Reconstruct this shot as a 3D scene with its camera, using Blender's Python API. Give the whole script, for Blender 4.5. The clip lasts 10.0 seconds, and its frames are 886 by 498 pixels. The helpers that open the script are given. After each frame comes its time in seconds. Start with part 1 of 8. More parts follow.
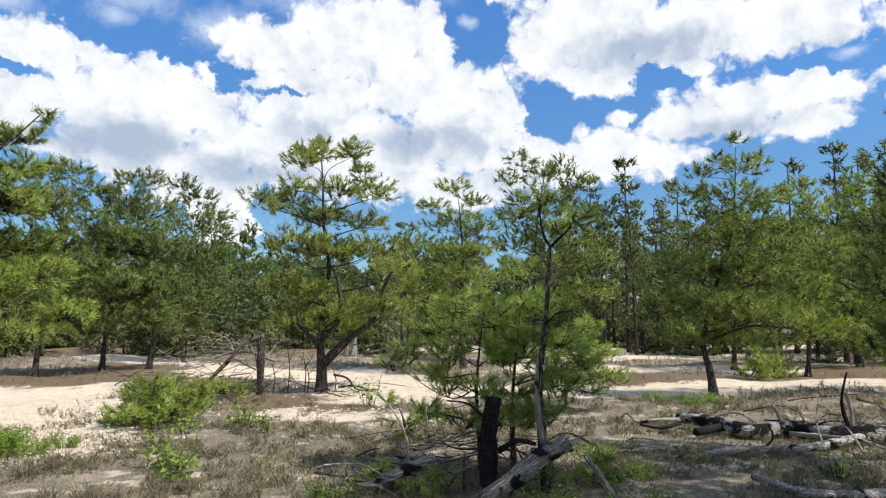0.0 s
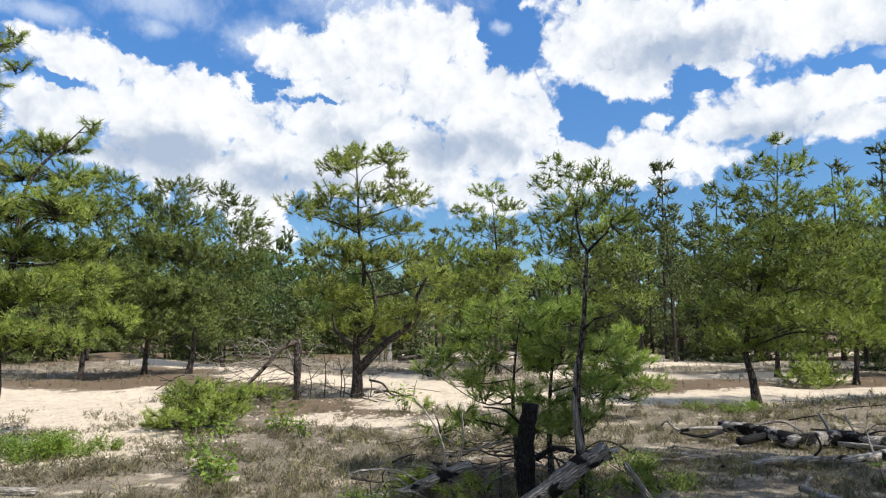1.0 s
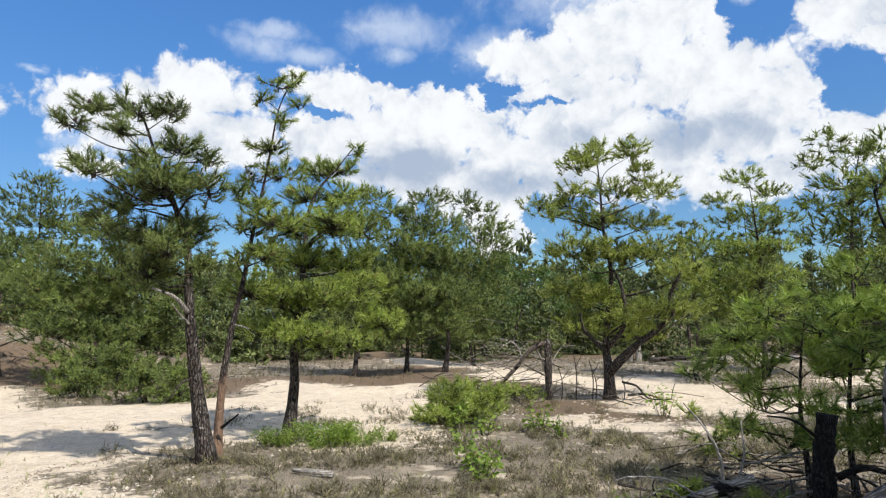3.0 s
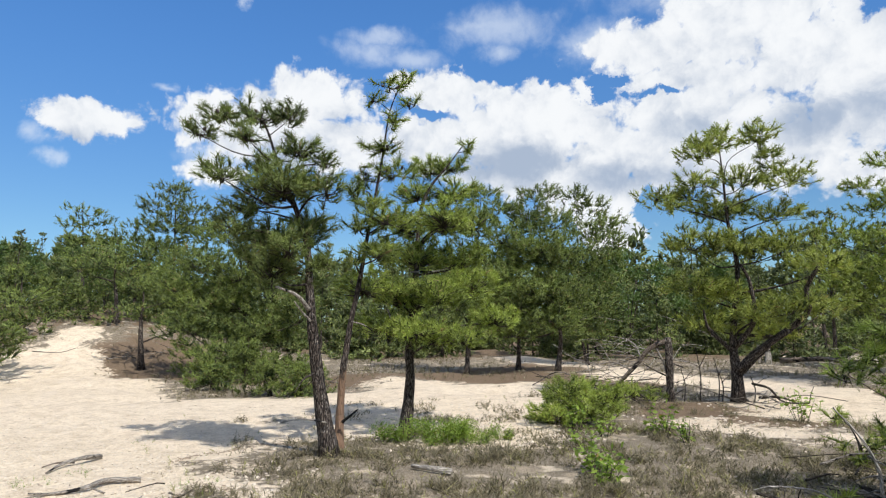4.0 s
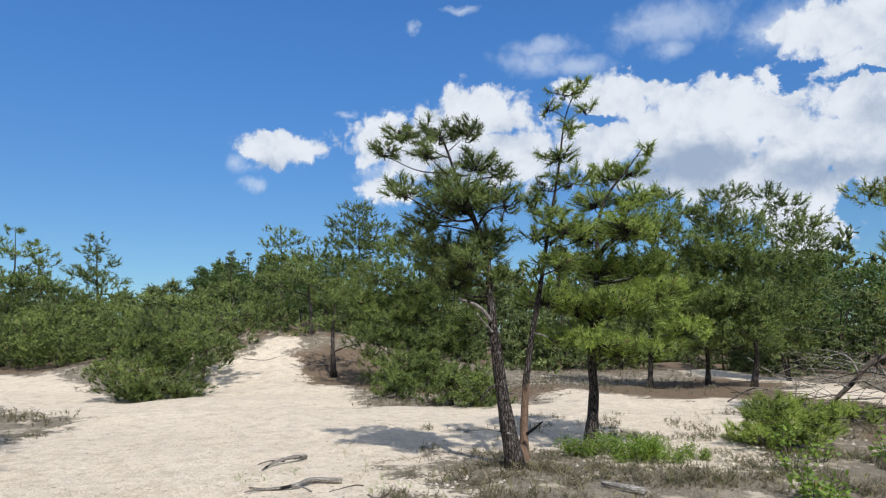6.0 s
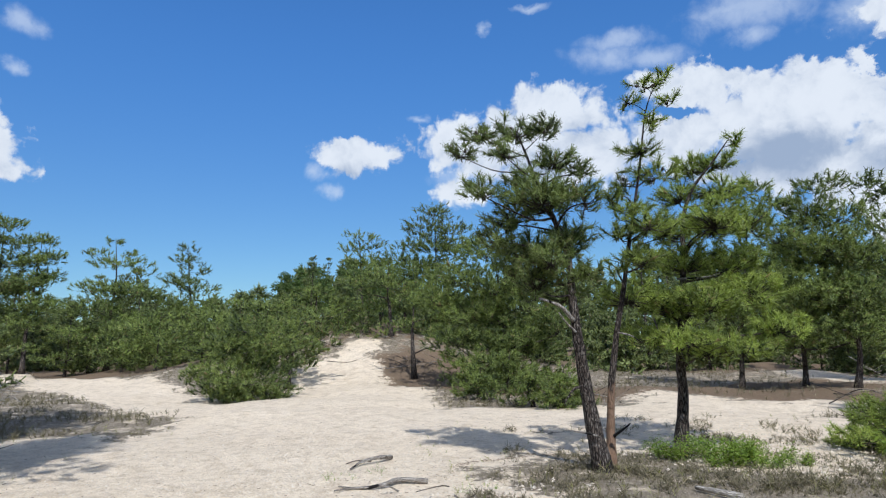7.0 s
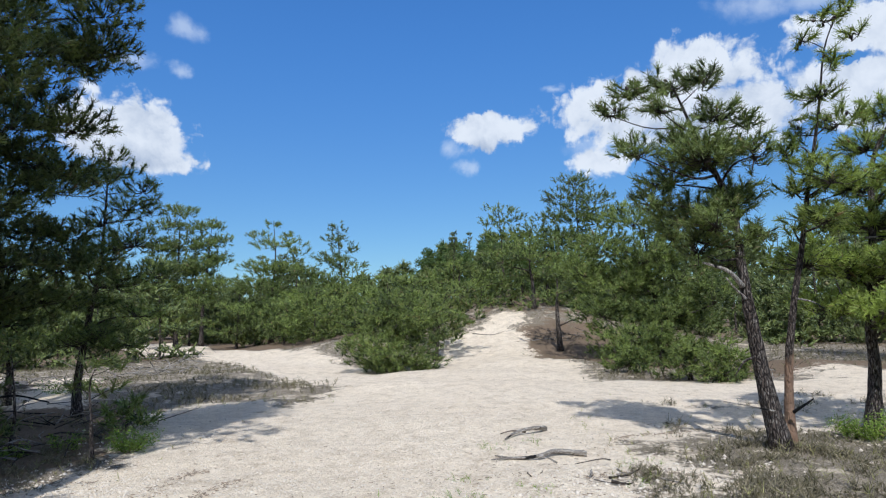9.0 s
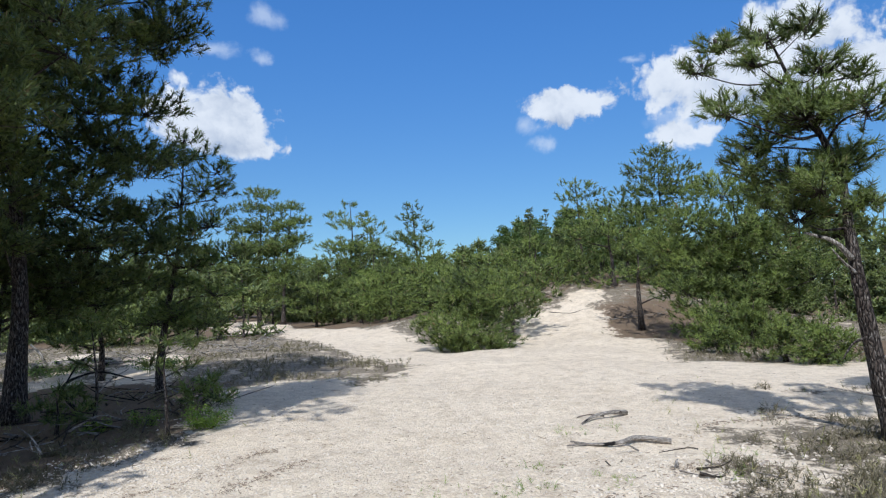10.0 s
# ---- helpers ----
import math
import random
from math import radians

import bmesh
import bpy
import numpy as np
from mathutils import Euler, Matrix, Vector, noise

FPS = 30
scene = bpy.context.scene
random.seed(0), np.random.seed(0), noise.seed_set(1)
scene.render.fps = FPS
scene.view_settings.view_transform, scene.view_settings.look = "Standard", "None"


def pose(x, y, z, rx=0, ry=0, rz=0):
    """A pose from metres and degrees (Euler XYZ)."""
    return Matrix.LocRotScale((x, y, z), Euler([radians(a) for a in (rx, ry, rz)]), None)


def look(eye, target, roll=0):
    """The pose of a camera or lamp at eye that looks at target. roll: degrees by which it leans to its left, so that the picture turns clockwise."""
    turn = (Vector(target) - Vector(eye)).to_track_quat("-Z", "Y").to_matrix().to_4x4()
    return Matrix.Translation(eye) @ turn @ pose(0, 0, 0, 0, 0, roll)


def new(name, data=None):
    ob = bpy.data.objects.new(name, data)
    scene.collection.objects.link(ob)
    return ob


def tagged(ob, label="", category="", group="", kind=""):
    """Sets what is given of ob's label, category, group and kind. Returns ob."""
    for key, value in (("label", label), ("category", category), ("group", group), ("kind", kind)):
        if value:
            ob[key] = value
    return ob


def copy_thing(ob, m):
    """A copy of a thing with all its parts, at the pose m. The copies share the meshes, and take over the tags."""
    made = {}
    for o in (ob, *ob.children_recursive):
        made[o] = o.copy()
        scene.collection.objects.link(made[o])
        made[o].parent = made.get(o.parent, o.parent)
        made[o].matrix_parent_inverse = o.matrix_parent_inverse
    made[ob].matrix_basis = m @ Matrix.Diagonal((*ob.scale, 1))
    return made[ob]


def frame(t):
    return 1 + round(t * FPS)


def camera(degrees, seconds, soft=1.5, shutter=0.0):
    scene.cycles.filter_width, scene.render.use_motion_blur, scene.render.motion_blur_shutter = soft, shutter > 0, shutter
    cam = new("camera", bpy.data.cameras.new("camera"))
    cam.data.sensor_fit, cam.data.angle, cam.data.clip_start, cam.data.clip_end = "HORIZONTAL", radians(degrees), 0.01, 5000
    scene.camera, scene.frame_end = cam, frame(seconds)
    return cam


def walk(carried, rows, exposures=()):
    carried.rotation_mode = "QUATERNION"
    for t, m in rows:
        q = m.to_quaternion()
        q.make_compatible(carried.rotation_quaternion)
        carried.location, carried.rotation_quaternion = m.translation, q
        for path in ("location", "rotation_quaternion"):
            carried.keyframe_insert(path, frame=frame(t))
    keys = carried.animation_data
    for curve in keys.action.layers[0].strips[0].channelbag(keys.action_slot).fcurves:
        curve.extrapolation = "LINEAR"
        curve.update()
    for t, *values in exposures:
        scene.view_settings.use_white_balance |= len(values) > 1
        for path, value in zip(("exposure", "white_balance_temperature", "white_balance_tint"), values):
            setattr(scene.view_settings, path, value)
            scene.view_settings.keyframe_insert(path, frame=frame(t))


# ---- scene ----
cam = camera(68.2, 10.0, soft=1.2)
PATH = [
    (0, (-0.044, 0.679, 1.614), (-0.1826, 3.6599, 1.9197), -0.08),
    (0.5, (-0.053, 0.689, 1.612), (-0.2796, 3.6637, 1.9246), 0.05),
    (1, (-0.060, 0.699, 1.613), (-0.3533, 3.6659, 1.9446), -0.04),
    (1.5, (-0.075, 0.678, 1.626), (-0.4414, 3.6356, 1.9713), 0.13),
    (2, (-0.127, 0.695, 1.636), (-0.7608, 3.6081, 1.9722), -0.48),
    (2.5, (-0.206, 0.717, 1.630), (-1.2347, 3.5152, 1.9650), -0.40),
    (2.7, (-0.222, 0.727, 1.625), (-1.3959, 3.4666, 1.9622), -0.45),
    (3.8, (-0.312, 0.779, 1.600), (-1.9323, 3.2817, 1.9375), -0.70),
    (4, (-0.357, 0.795, 1.603), (-2.0978, 3.2146, 1.9396), -0.59),
    (4.5, (-0.391, 0.801, 1.612), (-2.3495, 3.0472, 1.9578), -0.60),
    (5, (-0.424, 0.782, 1.615), (-2.5013, 2.9163, 1.9761), -0.37),
    (5.5, (-0.450, 0.766, 1.615), (-2.6298, 2.7922, 1.9902), -0.39),
    (5.7, (-0.458, 0.759, 1.613), (-2.6886, 2.7281, 1.9952), -0.48),
    (6.8, (-0.502, 0.722, 1.603), (-2.9620, 2.3906, 2.0070), -0.76),
    (7, (-0.510, 0.716, 1.602), (-3.0108, 2.3220, 2.0060), -1.06),
    (7.5, (-0.524, 0.708, 1.601), (-3.1229, 2.1500, 2.0094), -1.72),
    (8, (-0.558, 0.698, 1.587), (-3.2478, 1.9755, 1.9491), -2.45),
    (8.5, (-0.642, 0.678, 1.566), (-3.3985, 1.8198, 1.8830), -2.35),
    (9, (-0.733, 0.685, 1.556), (-3.5279, 1.7326, 1.8566), -1.61),
    (9.5, (-0.874, 0.821, 1.545), (-3.7253, 1.7181, 1.8040), -2.16),
    (10, (-1.075, 0.896, 1.543), (-3.9813, 1.6073, 1.7572), -1.85),
]
EXPOSURE = [(0, 0.22, 6500, 10), (2, 0.18, 6500, 10), (4.5, 0.02, 6450, 10), (5.5, -0.1, 6250, 10), (7.5, -0.12, 5850, 10), (10, -0.12, 5800, 10)]
walk(cam, [(t, look(eye, target, roll)) for t, eye, target, roll in PATH], EXPOSURE)

# ---- light ----
SUN_AZ, SUN_EL = -20.0, 49.0      # degrees from +x towards +y, and above the horizon
SUN_TO = Vector((math.cos(radians(SUN_EL)) * math.cos(radians(SUN_AZ)), math.cos(radians(SUN_EL)) * math.sin(radians(SUN_AZ)), math.sin(radians(SUN_EL))))
sun = new("sun", bpy.data.lights.new("sun", "SUN"))
sun.data.energy, sun.data.angle, sun.data.color = 5.0, radians(0.53), (1.0, 0.95, 0.87)
sun.matrix_world = look(SUN_TO * 60, (0, 0, 0))


def link(tree, a, b):
    tree.links.new(a, b)


def node(tree, kind, **sets):
    n = tree.nodes.new(kind)
    for key, value in sets.items():
        if key == "op":
            n.operation = value
        elif key == "blend":
            n.blend_type = value
        elif key == "data":
            n.data_type = value
    return n


def value_of(tree, sock, v):
    if isinstance(v, bpy.types.NodeSocket):
        link(tree, v, sock)
    else:
        sock.default_value = v


def maths(tree, op, a, b=0.0, c=0.0, clamp=False):
    n = node(tree, "ShaderNodeMath", op=op)
    n.use_clamp = clamp
    for i, v in enumerate((a, b, c)):
        value_of(tree, n.inputs[i], v)
    return n.outputs[0]


def vmath(tree, op, a, b=None):
    n = node(tree, "ShaderNodeVectorMath", op=op)
    value_of(tree, n.inputs[0], a)
    if b is not None:
        value_of(tree, n.inputs[1], b)
    return n.outputs["Value"] if op in ("LENGTH", "DOT_PRODUCT", "DISTANCE") else n.outputs["Vector"]


def mix(tree, f, a, b, blend="MIX"):
    n = node(tree, "ShaderNodeMix", data="RGBA", blend=blend)
    value_of(tree, n.inputs[0], f)
    value_of(tree, n.inputs[6], a)
    value_of(tree, n.inputs[7], b)
    return n.outputs[2]


def step(tree, v, lo, hi):
    n = tree.nodes.new("ShaderNodeMapRange")
    n.interpolation_type = "SMOOTHSTEP"
    value_of(tree, n.inputs[0], v)
    n.inputs[1].default_value, n.inputs[2].default_value = lo, hi
    return n.outputs[0]


def noise_of(tree, vec, scale, detail=4.0, rough=0.55, distort=0.0):
    n = tree.nodes.new("ShaderNodeTexNoise")
    if vec is not None:
        link(tree, vec, n.inputs["Vector"])
    n.inputs["Scale"].default_value, n.inputs["Detail"].default_value = scale, detail
    n.inputs["Roughness"].default_value, n.inputs["Distortion"].default_value = rough, distort
    return n


def rgb(*c):
    return (*c, 1.0)


# Fair-weather cumulus over a blue sky, bank by bank: azimuth (to the left of +y), elevation, half width, half height, in degrees.
BANK_MIDDLE = [(35.7, 19.7, 4.7, 2.3), (36.8, 14.7, 3.8, 2.2), (28.9, 16.3, 9.4, 3.6), (27.9, 12.9, 7.8, 2.4), (15.0, 22.2, 9.2, 2.7), (9.0, 23.9, 8.6, 3.3), (3.9, 20.0, 9.1, 4.0), (13.9, 16.6, 8.3, 3.3), (1.3, 16.7, 7.6, 4.3), (6.9, 12.8, 7.5, 2.9), (21.3, 10.7, 5.9, 2.6), (21.2, 7.5, 3.1, 2.3), (13.8, 12.6, 7.2, 2.9)]
BANK_EAST = [(-8.8, 23.6, 7.4, 4.4), (-16.9, 23.0, 9.1, 3.8), (-11.2, 20.3, 5.3, 2.0), (-26.3, 22.1, 8.3, 3.0), (-24.1, 17.1, 8.5, 2.2), (-19.8, 16.1, 6.5, 2.2), (-27.1, 14.8, 3.4, 1.5), (-11.0, 13.6, 9.0, 2.6), (-4.7, 13.2, 6.4, 2.9), (-13.4, 16.4, 1.8, 0.8), (-19.2, 19.9, 1.7, 0.7), (0.9, 10.8, 6.0, 2.0)]
BANK_WEST = [(47.0, 19.1, 5.1, 2.5), (52.5, 16.6, 8.4, 2.9), (55.4, 12.6, 2.9, 1.2), (44.9, 15.3, 6.6, 2.9), (35.3, 20.3, 5.0, 2.1), (36.8, 15.7, 5.5, 2.9), (27.1, 17.0, 8.8, 4.1), (19.6, 14.4, 7.1, 3.1), (24.1, 12.1, 7.5, 2.8), (14.8, 14.7, 7.7, 3.8), (14.5, 19.3, 7.4, 2.5)]
LONE = [(64.9, 15.7, 4.2, 1.45), (95.8, 15.3, 4.8, 2.8), (98.0, 14.6, 2.4, 2.0), (93.0, 13.5, 3.2, 1.5)]
GREY_BASES = [(29.1, 13.7, 7.7, 2.4, 1.0), (3.9, 15.2, 8.5, 2.2, 0.8), (21.3, 11.7, 5.0, 1.6, 0.6), (-14.6, 21.6, 8.8, 2.6, 0.75), (-23.1, 15.1, 8.2, 1.4, 0.6), (9.9, 17.9, 4.5, 1.9, 0.25), (-0.6, 11.3, 6.0, 1.7, 0.4), (18.5, 12.1, 7.0, 2.2, 0.8), (48.5, 14.5, 6.0, 1.5, 0.5), (13.5, 16.2, 4.9, 2.5, 0.55), (33.4, 13.6, 4.4, 1.4, 0.6), (94.8, 13.0, 5.9, 1.6, 0.6), (64.8, 14.5, 4.4, 0.8, 0.5)]
BLUE_GAPS = [(30.4, 22.0, 4.4, 1.8), (24.8, 21.2, 3.1, 1.3), (21.6, 19.0, 1.7, 1.0), (16.4, 19.0, 3.4, 0.6), (-0.5, 24.0, 2.8, 3.8), (-7.0, 17.6, 2.7, 2.6), (-16.6, 19.6, 2.7, 1.1), (-29.2, 18.8, 4.1, 0.8), (36.6, 17.9, 2.0, 0.6), (28.8, 21.7, 3.8, 0.9), (18.2, 9.8, 1.6, 1.8), (21.1, 20.3, 2.6, 0.6)]
WISPS = [(42.4, 23.3, 4.1, 1.4), (38.3, 22.8, 3.6, 1.1), (30.2, 24.9, 5.9, 2.0), (21.8, 23.4, 5.3, 2.1), (55.4, 13.6, 3.4, 1.4), (53.2, 26.2, 0.8, 0.6), (49.1, 27.5, 2.1, 0.4), (91.1, 23.4, 1.8, 1.3), (95.0, 20.5, 1.9, 0.8), (92.0, 20.2, 1.1, 0.7), (67.2, 12.8, 0.9, 0.8), (68.2, 14.5, 1.3, 0.9), (59.0, 19.2, 1.3, 0.4), (30.4, 23.2, 2.4, 1.0), (22.6, 22.8, 2.7, 1.5), (-30.0, 19.2, 2.2, 0.6), (-0.2, 24.9, 1.5, 0.6), (41.6, 24.3, 4.2, 0.9), (31.5, 25.1, 4.8, 0.8), (12, 27, 12, 3)]
world = bpy.data.worlds.new("sky")
scene.world = world
world.use_nodes = True
wt = world.node_tree
wt.nodes.clear()
sky = wt.nodes.new("ShaderNodeTexSky")
sky.sky_type, sky.sun_disc = "NISHITA", False
sky.sun_elevation, sky.sun_rotation = radians(SUN_EL), radians(90 - SUN_AZ)
sky.air_density, sky.dust_density, sky.ozone_density = 1.0, 0.25, 2.2
coord = wt.nodes.new("ShaderNodeTexCoord").outputs["Generated"]
split = wt.nodes.new("ShaderNodeSeparateXYZ")
link(wt, coord, split.inputs[0])
az = maths(wt, "MULTIPLY", maths(wt, "ARCTAN2", maths(wt, "MULTIPLY", split.outputs[0], -1.0), split.outputs[1]), 57.2958)
el = maths(wt, "MULTIPLY", maths(wt, "ARCSINE", split.outputs[2]), 57.2958)
flat = wt.nodes.new("ShaderNodeCombineXYZ")
link(wt, az, flat.inputs[0]), link(wt, el, flat.inputs[1])
puff = noise_of(wt, flat.outputs[0], 0.22, 7.0, 0.6, 0.3)
fine = noise_of(wt, flat.outputs[0], 0.5, 7.0, 0.62, 0.2)
heads = wt.nodes.new("ShaderNodeTexVoronoi")
heads.feature = "SMOOTH_F1"
heads.inputs["Scale"].default_value, heads.inputs["Detail"].default_value, heads.inputs["Smoothness"].default_value = 0.55, 3.0, 0.35
bent = vmath(wt, "ADD", flat.outputs[0], vmath(wt, "MULTIPLY", vmath(wt, "SUBTRACT", puff.outputs["Color"], (0.5, 0.5, 0.5)), (5.0, 2.6, 0.0)))
link(wt, bent, heads.inputs["Vector"])
torn = vmath(wt, "ADD", bent, vmath(wt, "MULTIPLY", vmath(wt, "SUBTRACT", fine.outputs["Color"], (0.5, 0.5, 0.5)), (3.4, 2.4, 0.0)))


def blob(a, e, sa, se, warped=bent):
    return maths(wt, "SUBTRACT", 1.0, vmath(wt, "LENGTH", vmath(wt, "MULTIPLY", vmath(wt, "SUBTRACT", warped, (a, e, 0.0)), (1 / sa, 1 / se, 0.0))))


def most(rows, low=-1.3, warped=bent):
    v = low
    for row in rows:
        v = maths(wt, "MAXIMUM", v, blob(*row, warped))
    return v


cover = most(BANK_MIDDLE + BANK_EAST + BANK_WEST + LONE)
cover = maths(wt, "SUBTRACT", cover, maths(wt, "MULTIPLY", most(BLUE_GAPS, 0.0, torn), 1.2))
shade_low = 0.0
for a, e, sa, se, grey in GREY_BASES:
    shade_low = maths(wt, "MAXIMUM", shade_low, maths(wt, "MULTIPLY", maths(wt, "MAXIMUM", blob(a, e, sa, se), 0.0), grey * 1.15))
thin = most(WISPS)
# Behind the walk and overhead the same broken cloud goes on.
behind = maths(wt, "MAXIMUM", step(wt, el, 31.0, 38.0), step(wt, maths(wt, "ABSOLUTE", maths(wt, "SUBTRACT", az, 30.0)), 78.0, 86.0))
drifting = noise_of(wt, coord, 2.6, 5.0, 0.55)
cover = maths(wt, "MAXIMUM", cover, maths(wt, "SUBTRACT", maths(wt, "MULTIPLY", behind, maths(wt, "ADD", maths(wt, "MULTIPLY", maths(wt, "SUBTRACT", drifting.outputs["Fac"], 0.40), 4.0), 1.0)), 1.3))
billow = maths(wt, "SUBTRACT", 0.42, heads.outputs["Distance"])
rough_edge = maths(wt, "MULTIPLY", maths(wt, "SUBTRACT", fine.outputs["Fac"], 0.5), 1.2)
ragged = maths(wt, "ADD", cover, maths(wt, "ADD", rough_edge, maths(wt, "MULTIPLY", billow, 0.55)))
body = step(wt, ragged, -0.38, 0.02)
veil = maths(wt, "MULTIPLY", step(wt, maths(wt, "ADD", thin, rough_edge), -0.1, 1.0), 0.55)
mottling = maths(wt, "ADD", maths(wt, "MULTIPLY", maths(wt, "SUBTRACT", puff.outputs["Fac"], 0.52), 1.5), maths(wt, "MULTIPLY", billow, -0.35))
shadow_amount = step(wt, maths(wt, "ADD", maths(wt, "ADD", shade_low, mottling), maths(wt, "MULTIPLY", rough_edge, 0.6)), -0.1, 1.05)
cloud_colour = mix(wt, shadow_amount, rgb(8.8, 9.0, 9.2), rgb(3.9, 4.7, 6.0))
clear = mix(wt, 1.0, sky.outputs[0], mix(wt, step(wt, el, 3.0, 30.0), rgb(0.60, 0.83, 1.01), rgb(0.66, 1.16, 1.64)), "MULTIPLY")
whole = mix(wt, body, mix(wt, veil, clear, rgb(7.6, 8.3, 9.2)), cloud_colour)
background = wt.nodes.new("ShaderNodeBackground")
background.inputs["Strength"].default_value = 0.1
out = wt.nodes.new("ShaderNodeOutputWorld")
link(wt, whole, background.inputs[0]), link(wt, background.outputs[0], out.inputs[0])

# ---- materials ----


def material(name):
    m = bpy.data.materials.new(name)
    m.use_nodes = True
    tree = m.node_tree
    return m, tree, tree.nodes["Principled BSDF"]


def place(tree):
    return tree.nodes.new("ShaderNodeTexCoord").outputs["Object"]


def world_place(tree):
    return tree.nodes.new("ShaderNodeNewGeometry").outputs["Position"]


def bump(tree, shader, height, strength, distance):
    n = tree.nodes.new("ShaderNodeBump")
    n.inputs["Strength"].default_value, n.inputs["Distance"].default_value = strength, distance
    link(tree, height, n.inputs["Height"])
    link(tree, n.outputs[0], shader.inputs["Normal"])


def leaf_material(name, dark, light, dry, glow, rough=0.55, needles=False):
    """Needles or leaves: colour varies from shoot to shoot, leaf to leaf and clump to clump, and light passes through."""
    m, tree, shader = material(name)
    geo = tree.nodes.new("ShaderNodeNewGeometry")
    clump = noise_of(tree, geo.outputs["Position"], 1.6, 2.0)
    vary = geo.outputs["Random Per Island"]
    if needles:
        tone = tree.nodes.new("ShaderNodeAttribute")
        tone.attribute_name = "tone"
        # tone also carries the painted shade of the shoots' cores, below zero there
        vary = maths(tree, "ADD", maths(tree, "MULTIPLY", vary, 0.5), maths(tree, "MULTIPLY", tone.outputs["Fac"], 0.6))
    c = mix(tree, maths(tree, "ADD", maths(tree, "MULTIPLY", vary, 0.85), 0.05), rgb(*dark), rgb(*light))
    c = mix(tree, maths(tree, "MULTIPLY", step(tree, clump.outputs["Fac"], 0.4, 0.7), 0.3), c, rgb(*light))
    lone = maths(tree, "GREATER_THAN", maths(tree, "FRACT", maths(tree, "MULTIPLY", geo.outputs["Random Per Island"], 37.0)), 0.975)
    c = mix(tree, lone, c, rgb(*dry))
    info = tree.nodes.new("ShaderNodeObjectInfo")
    hue = tree.nodes.new("ShaderNodeHueSaturation")
    hue.inputs["Hue"].default_value = 0.5
    value_of(tree, hue.inputs["Value"], maths(tree, "ADD", maths(tree, "MULTIPLY", info.outputs["Random"], 0.3), 0.85))
    link(tree, c, hue.inputs["Color"])
    link(tree, hue.outputs[0], shader.inputs["Base Color"])
    shader.inputs["Roughness"].default_value = rough
    shader.inputs["Specular IOR Level"].default_value = 0.4
    see = tree.nodes.new("ShaderNodeBsdfTranslucent")
    link(tree, mix(tree, 1.0, hue.outputs[0], rgb(1.5, 1.7, 0.7), "MULTIPLY"), see.inputs[0])
    both = tree.nodes.new("ShaderNodeMixShader")
    both.inputs[0].default_value = glow
    link(tree, shader.outputs[0], both.inputs[1]), link(tree, see.outputs[0], both.inputs[2])
    link(tree, both.outputs[0], tree.nodes["Material Output"].inputs[0])
    return m


NEEDLES = leaf_material("pine_needles", (0.03, 0.05, 0.012), (0.37, 0.455, 0.085), (0.26, 0.19, 0.085), 0.18, needles=True)
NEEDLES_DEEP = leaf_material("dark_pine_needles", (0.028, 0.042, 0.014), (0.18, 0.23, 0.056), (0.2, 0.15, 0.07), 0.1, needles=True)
NEEDLES_MID = leaf_material("grey_green_pine_needles", (0.026, 0.044, 0.014), (0.235, 0.30, 0.068), (0.22, 0.17, 0.08), 0.14, needles=True)
NEEDLES_PALE = leaf_material("yellow_green_pine_needles", (0.055, 0.078, 0.018), (0.41, 0.465, 0.10), (0.30, 0.22, 0.09), 0.24, needles=True)
NEEDLES_FRESH = leaf_material("young_pine_needles", (0.05, 0.082, 0.018), (0.37, 0.465, 0.10), (0.28, 0.25, 0.09), 0.24, needles=True)
NEEDLES_FAR = leaf_material("distant_pine_needles", (0.03, 0.048, 0.018), (0.22, 0.265, 0.078), (0.22, 0.2, 0.1), 0.12, needles=True)
OAK = leaf_material("oak_leaves", (0.045, 0.08, 0.022), (0.125, 0.185, 0.055), (0.2, 0.2, 0.06), 0.3)
SHRUB = leaf_material("shrub_leaves", (0.09, 0.15, 0.02), (0.25, 0.34, 0.055), (0.3, 0.24, 0.08), 0.3)
HEATH = leaf_material("heath_twigs", (0.06, 0.05, 0.032), (0.27, 0.235, 0.15), (0.42, 0.37, 0.27), 0.15, 0.8)
GRASS = leaf_material("dry_grass", (0.16, 0.17, 0.05), (0.36, 0.33, 0.16), (0.45, 0.37, 0.22), 0.3, 0.7)


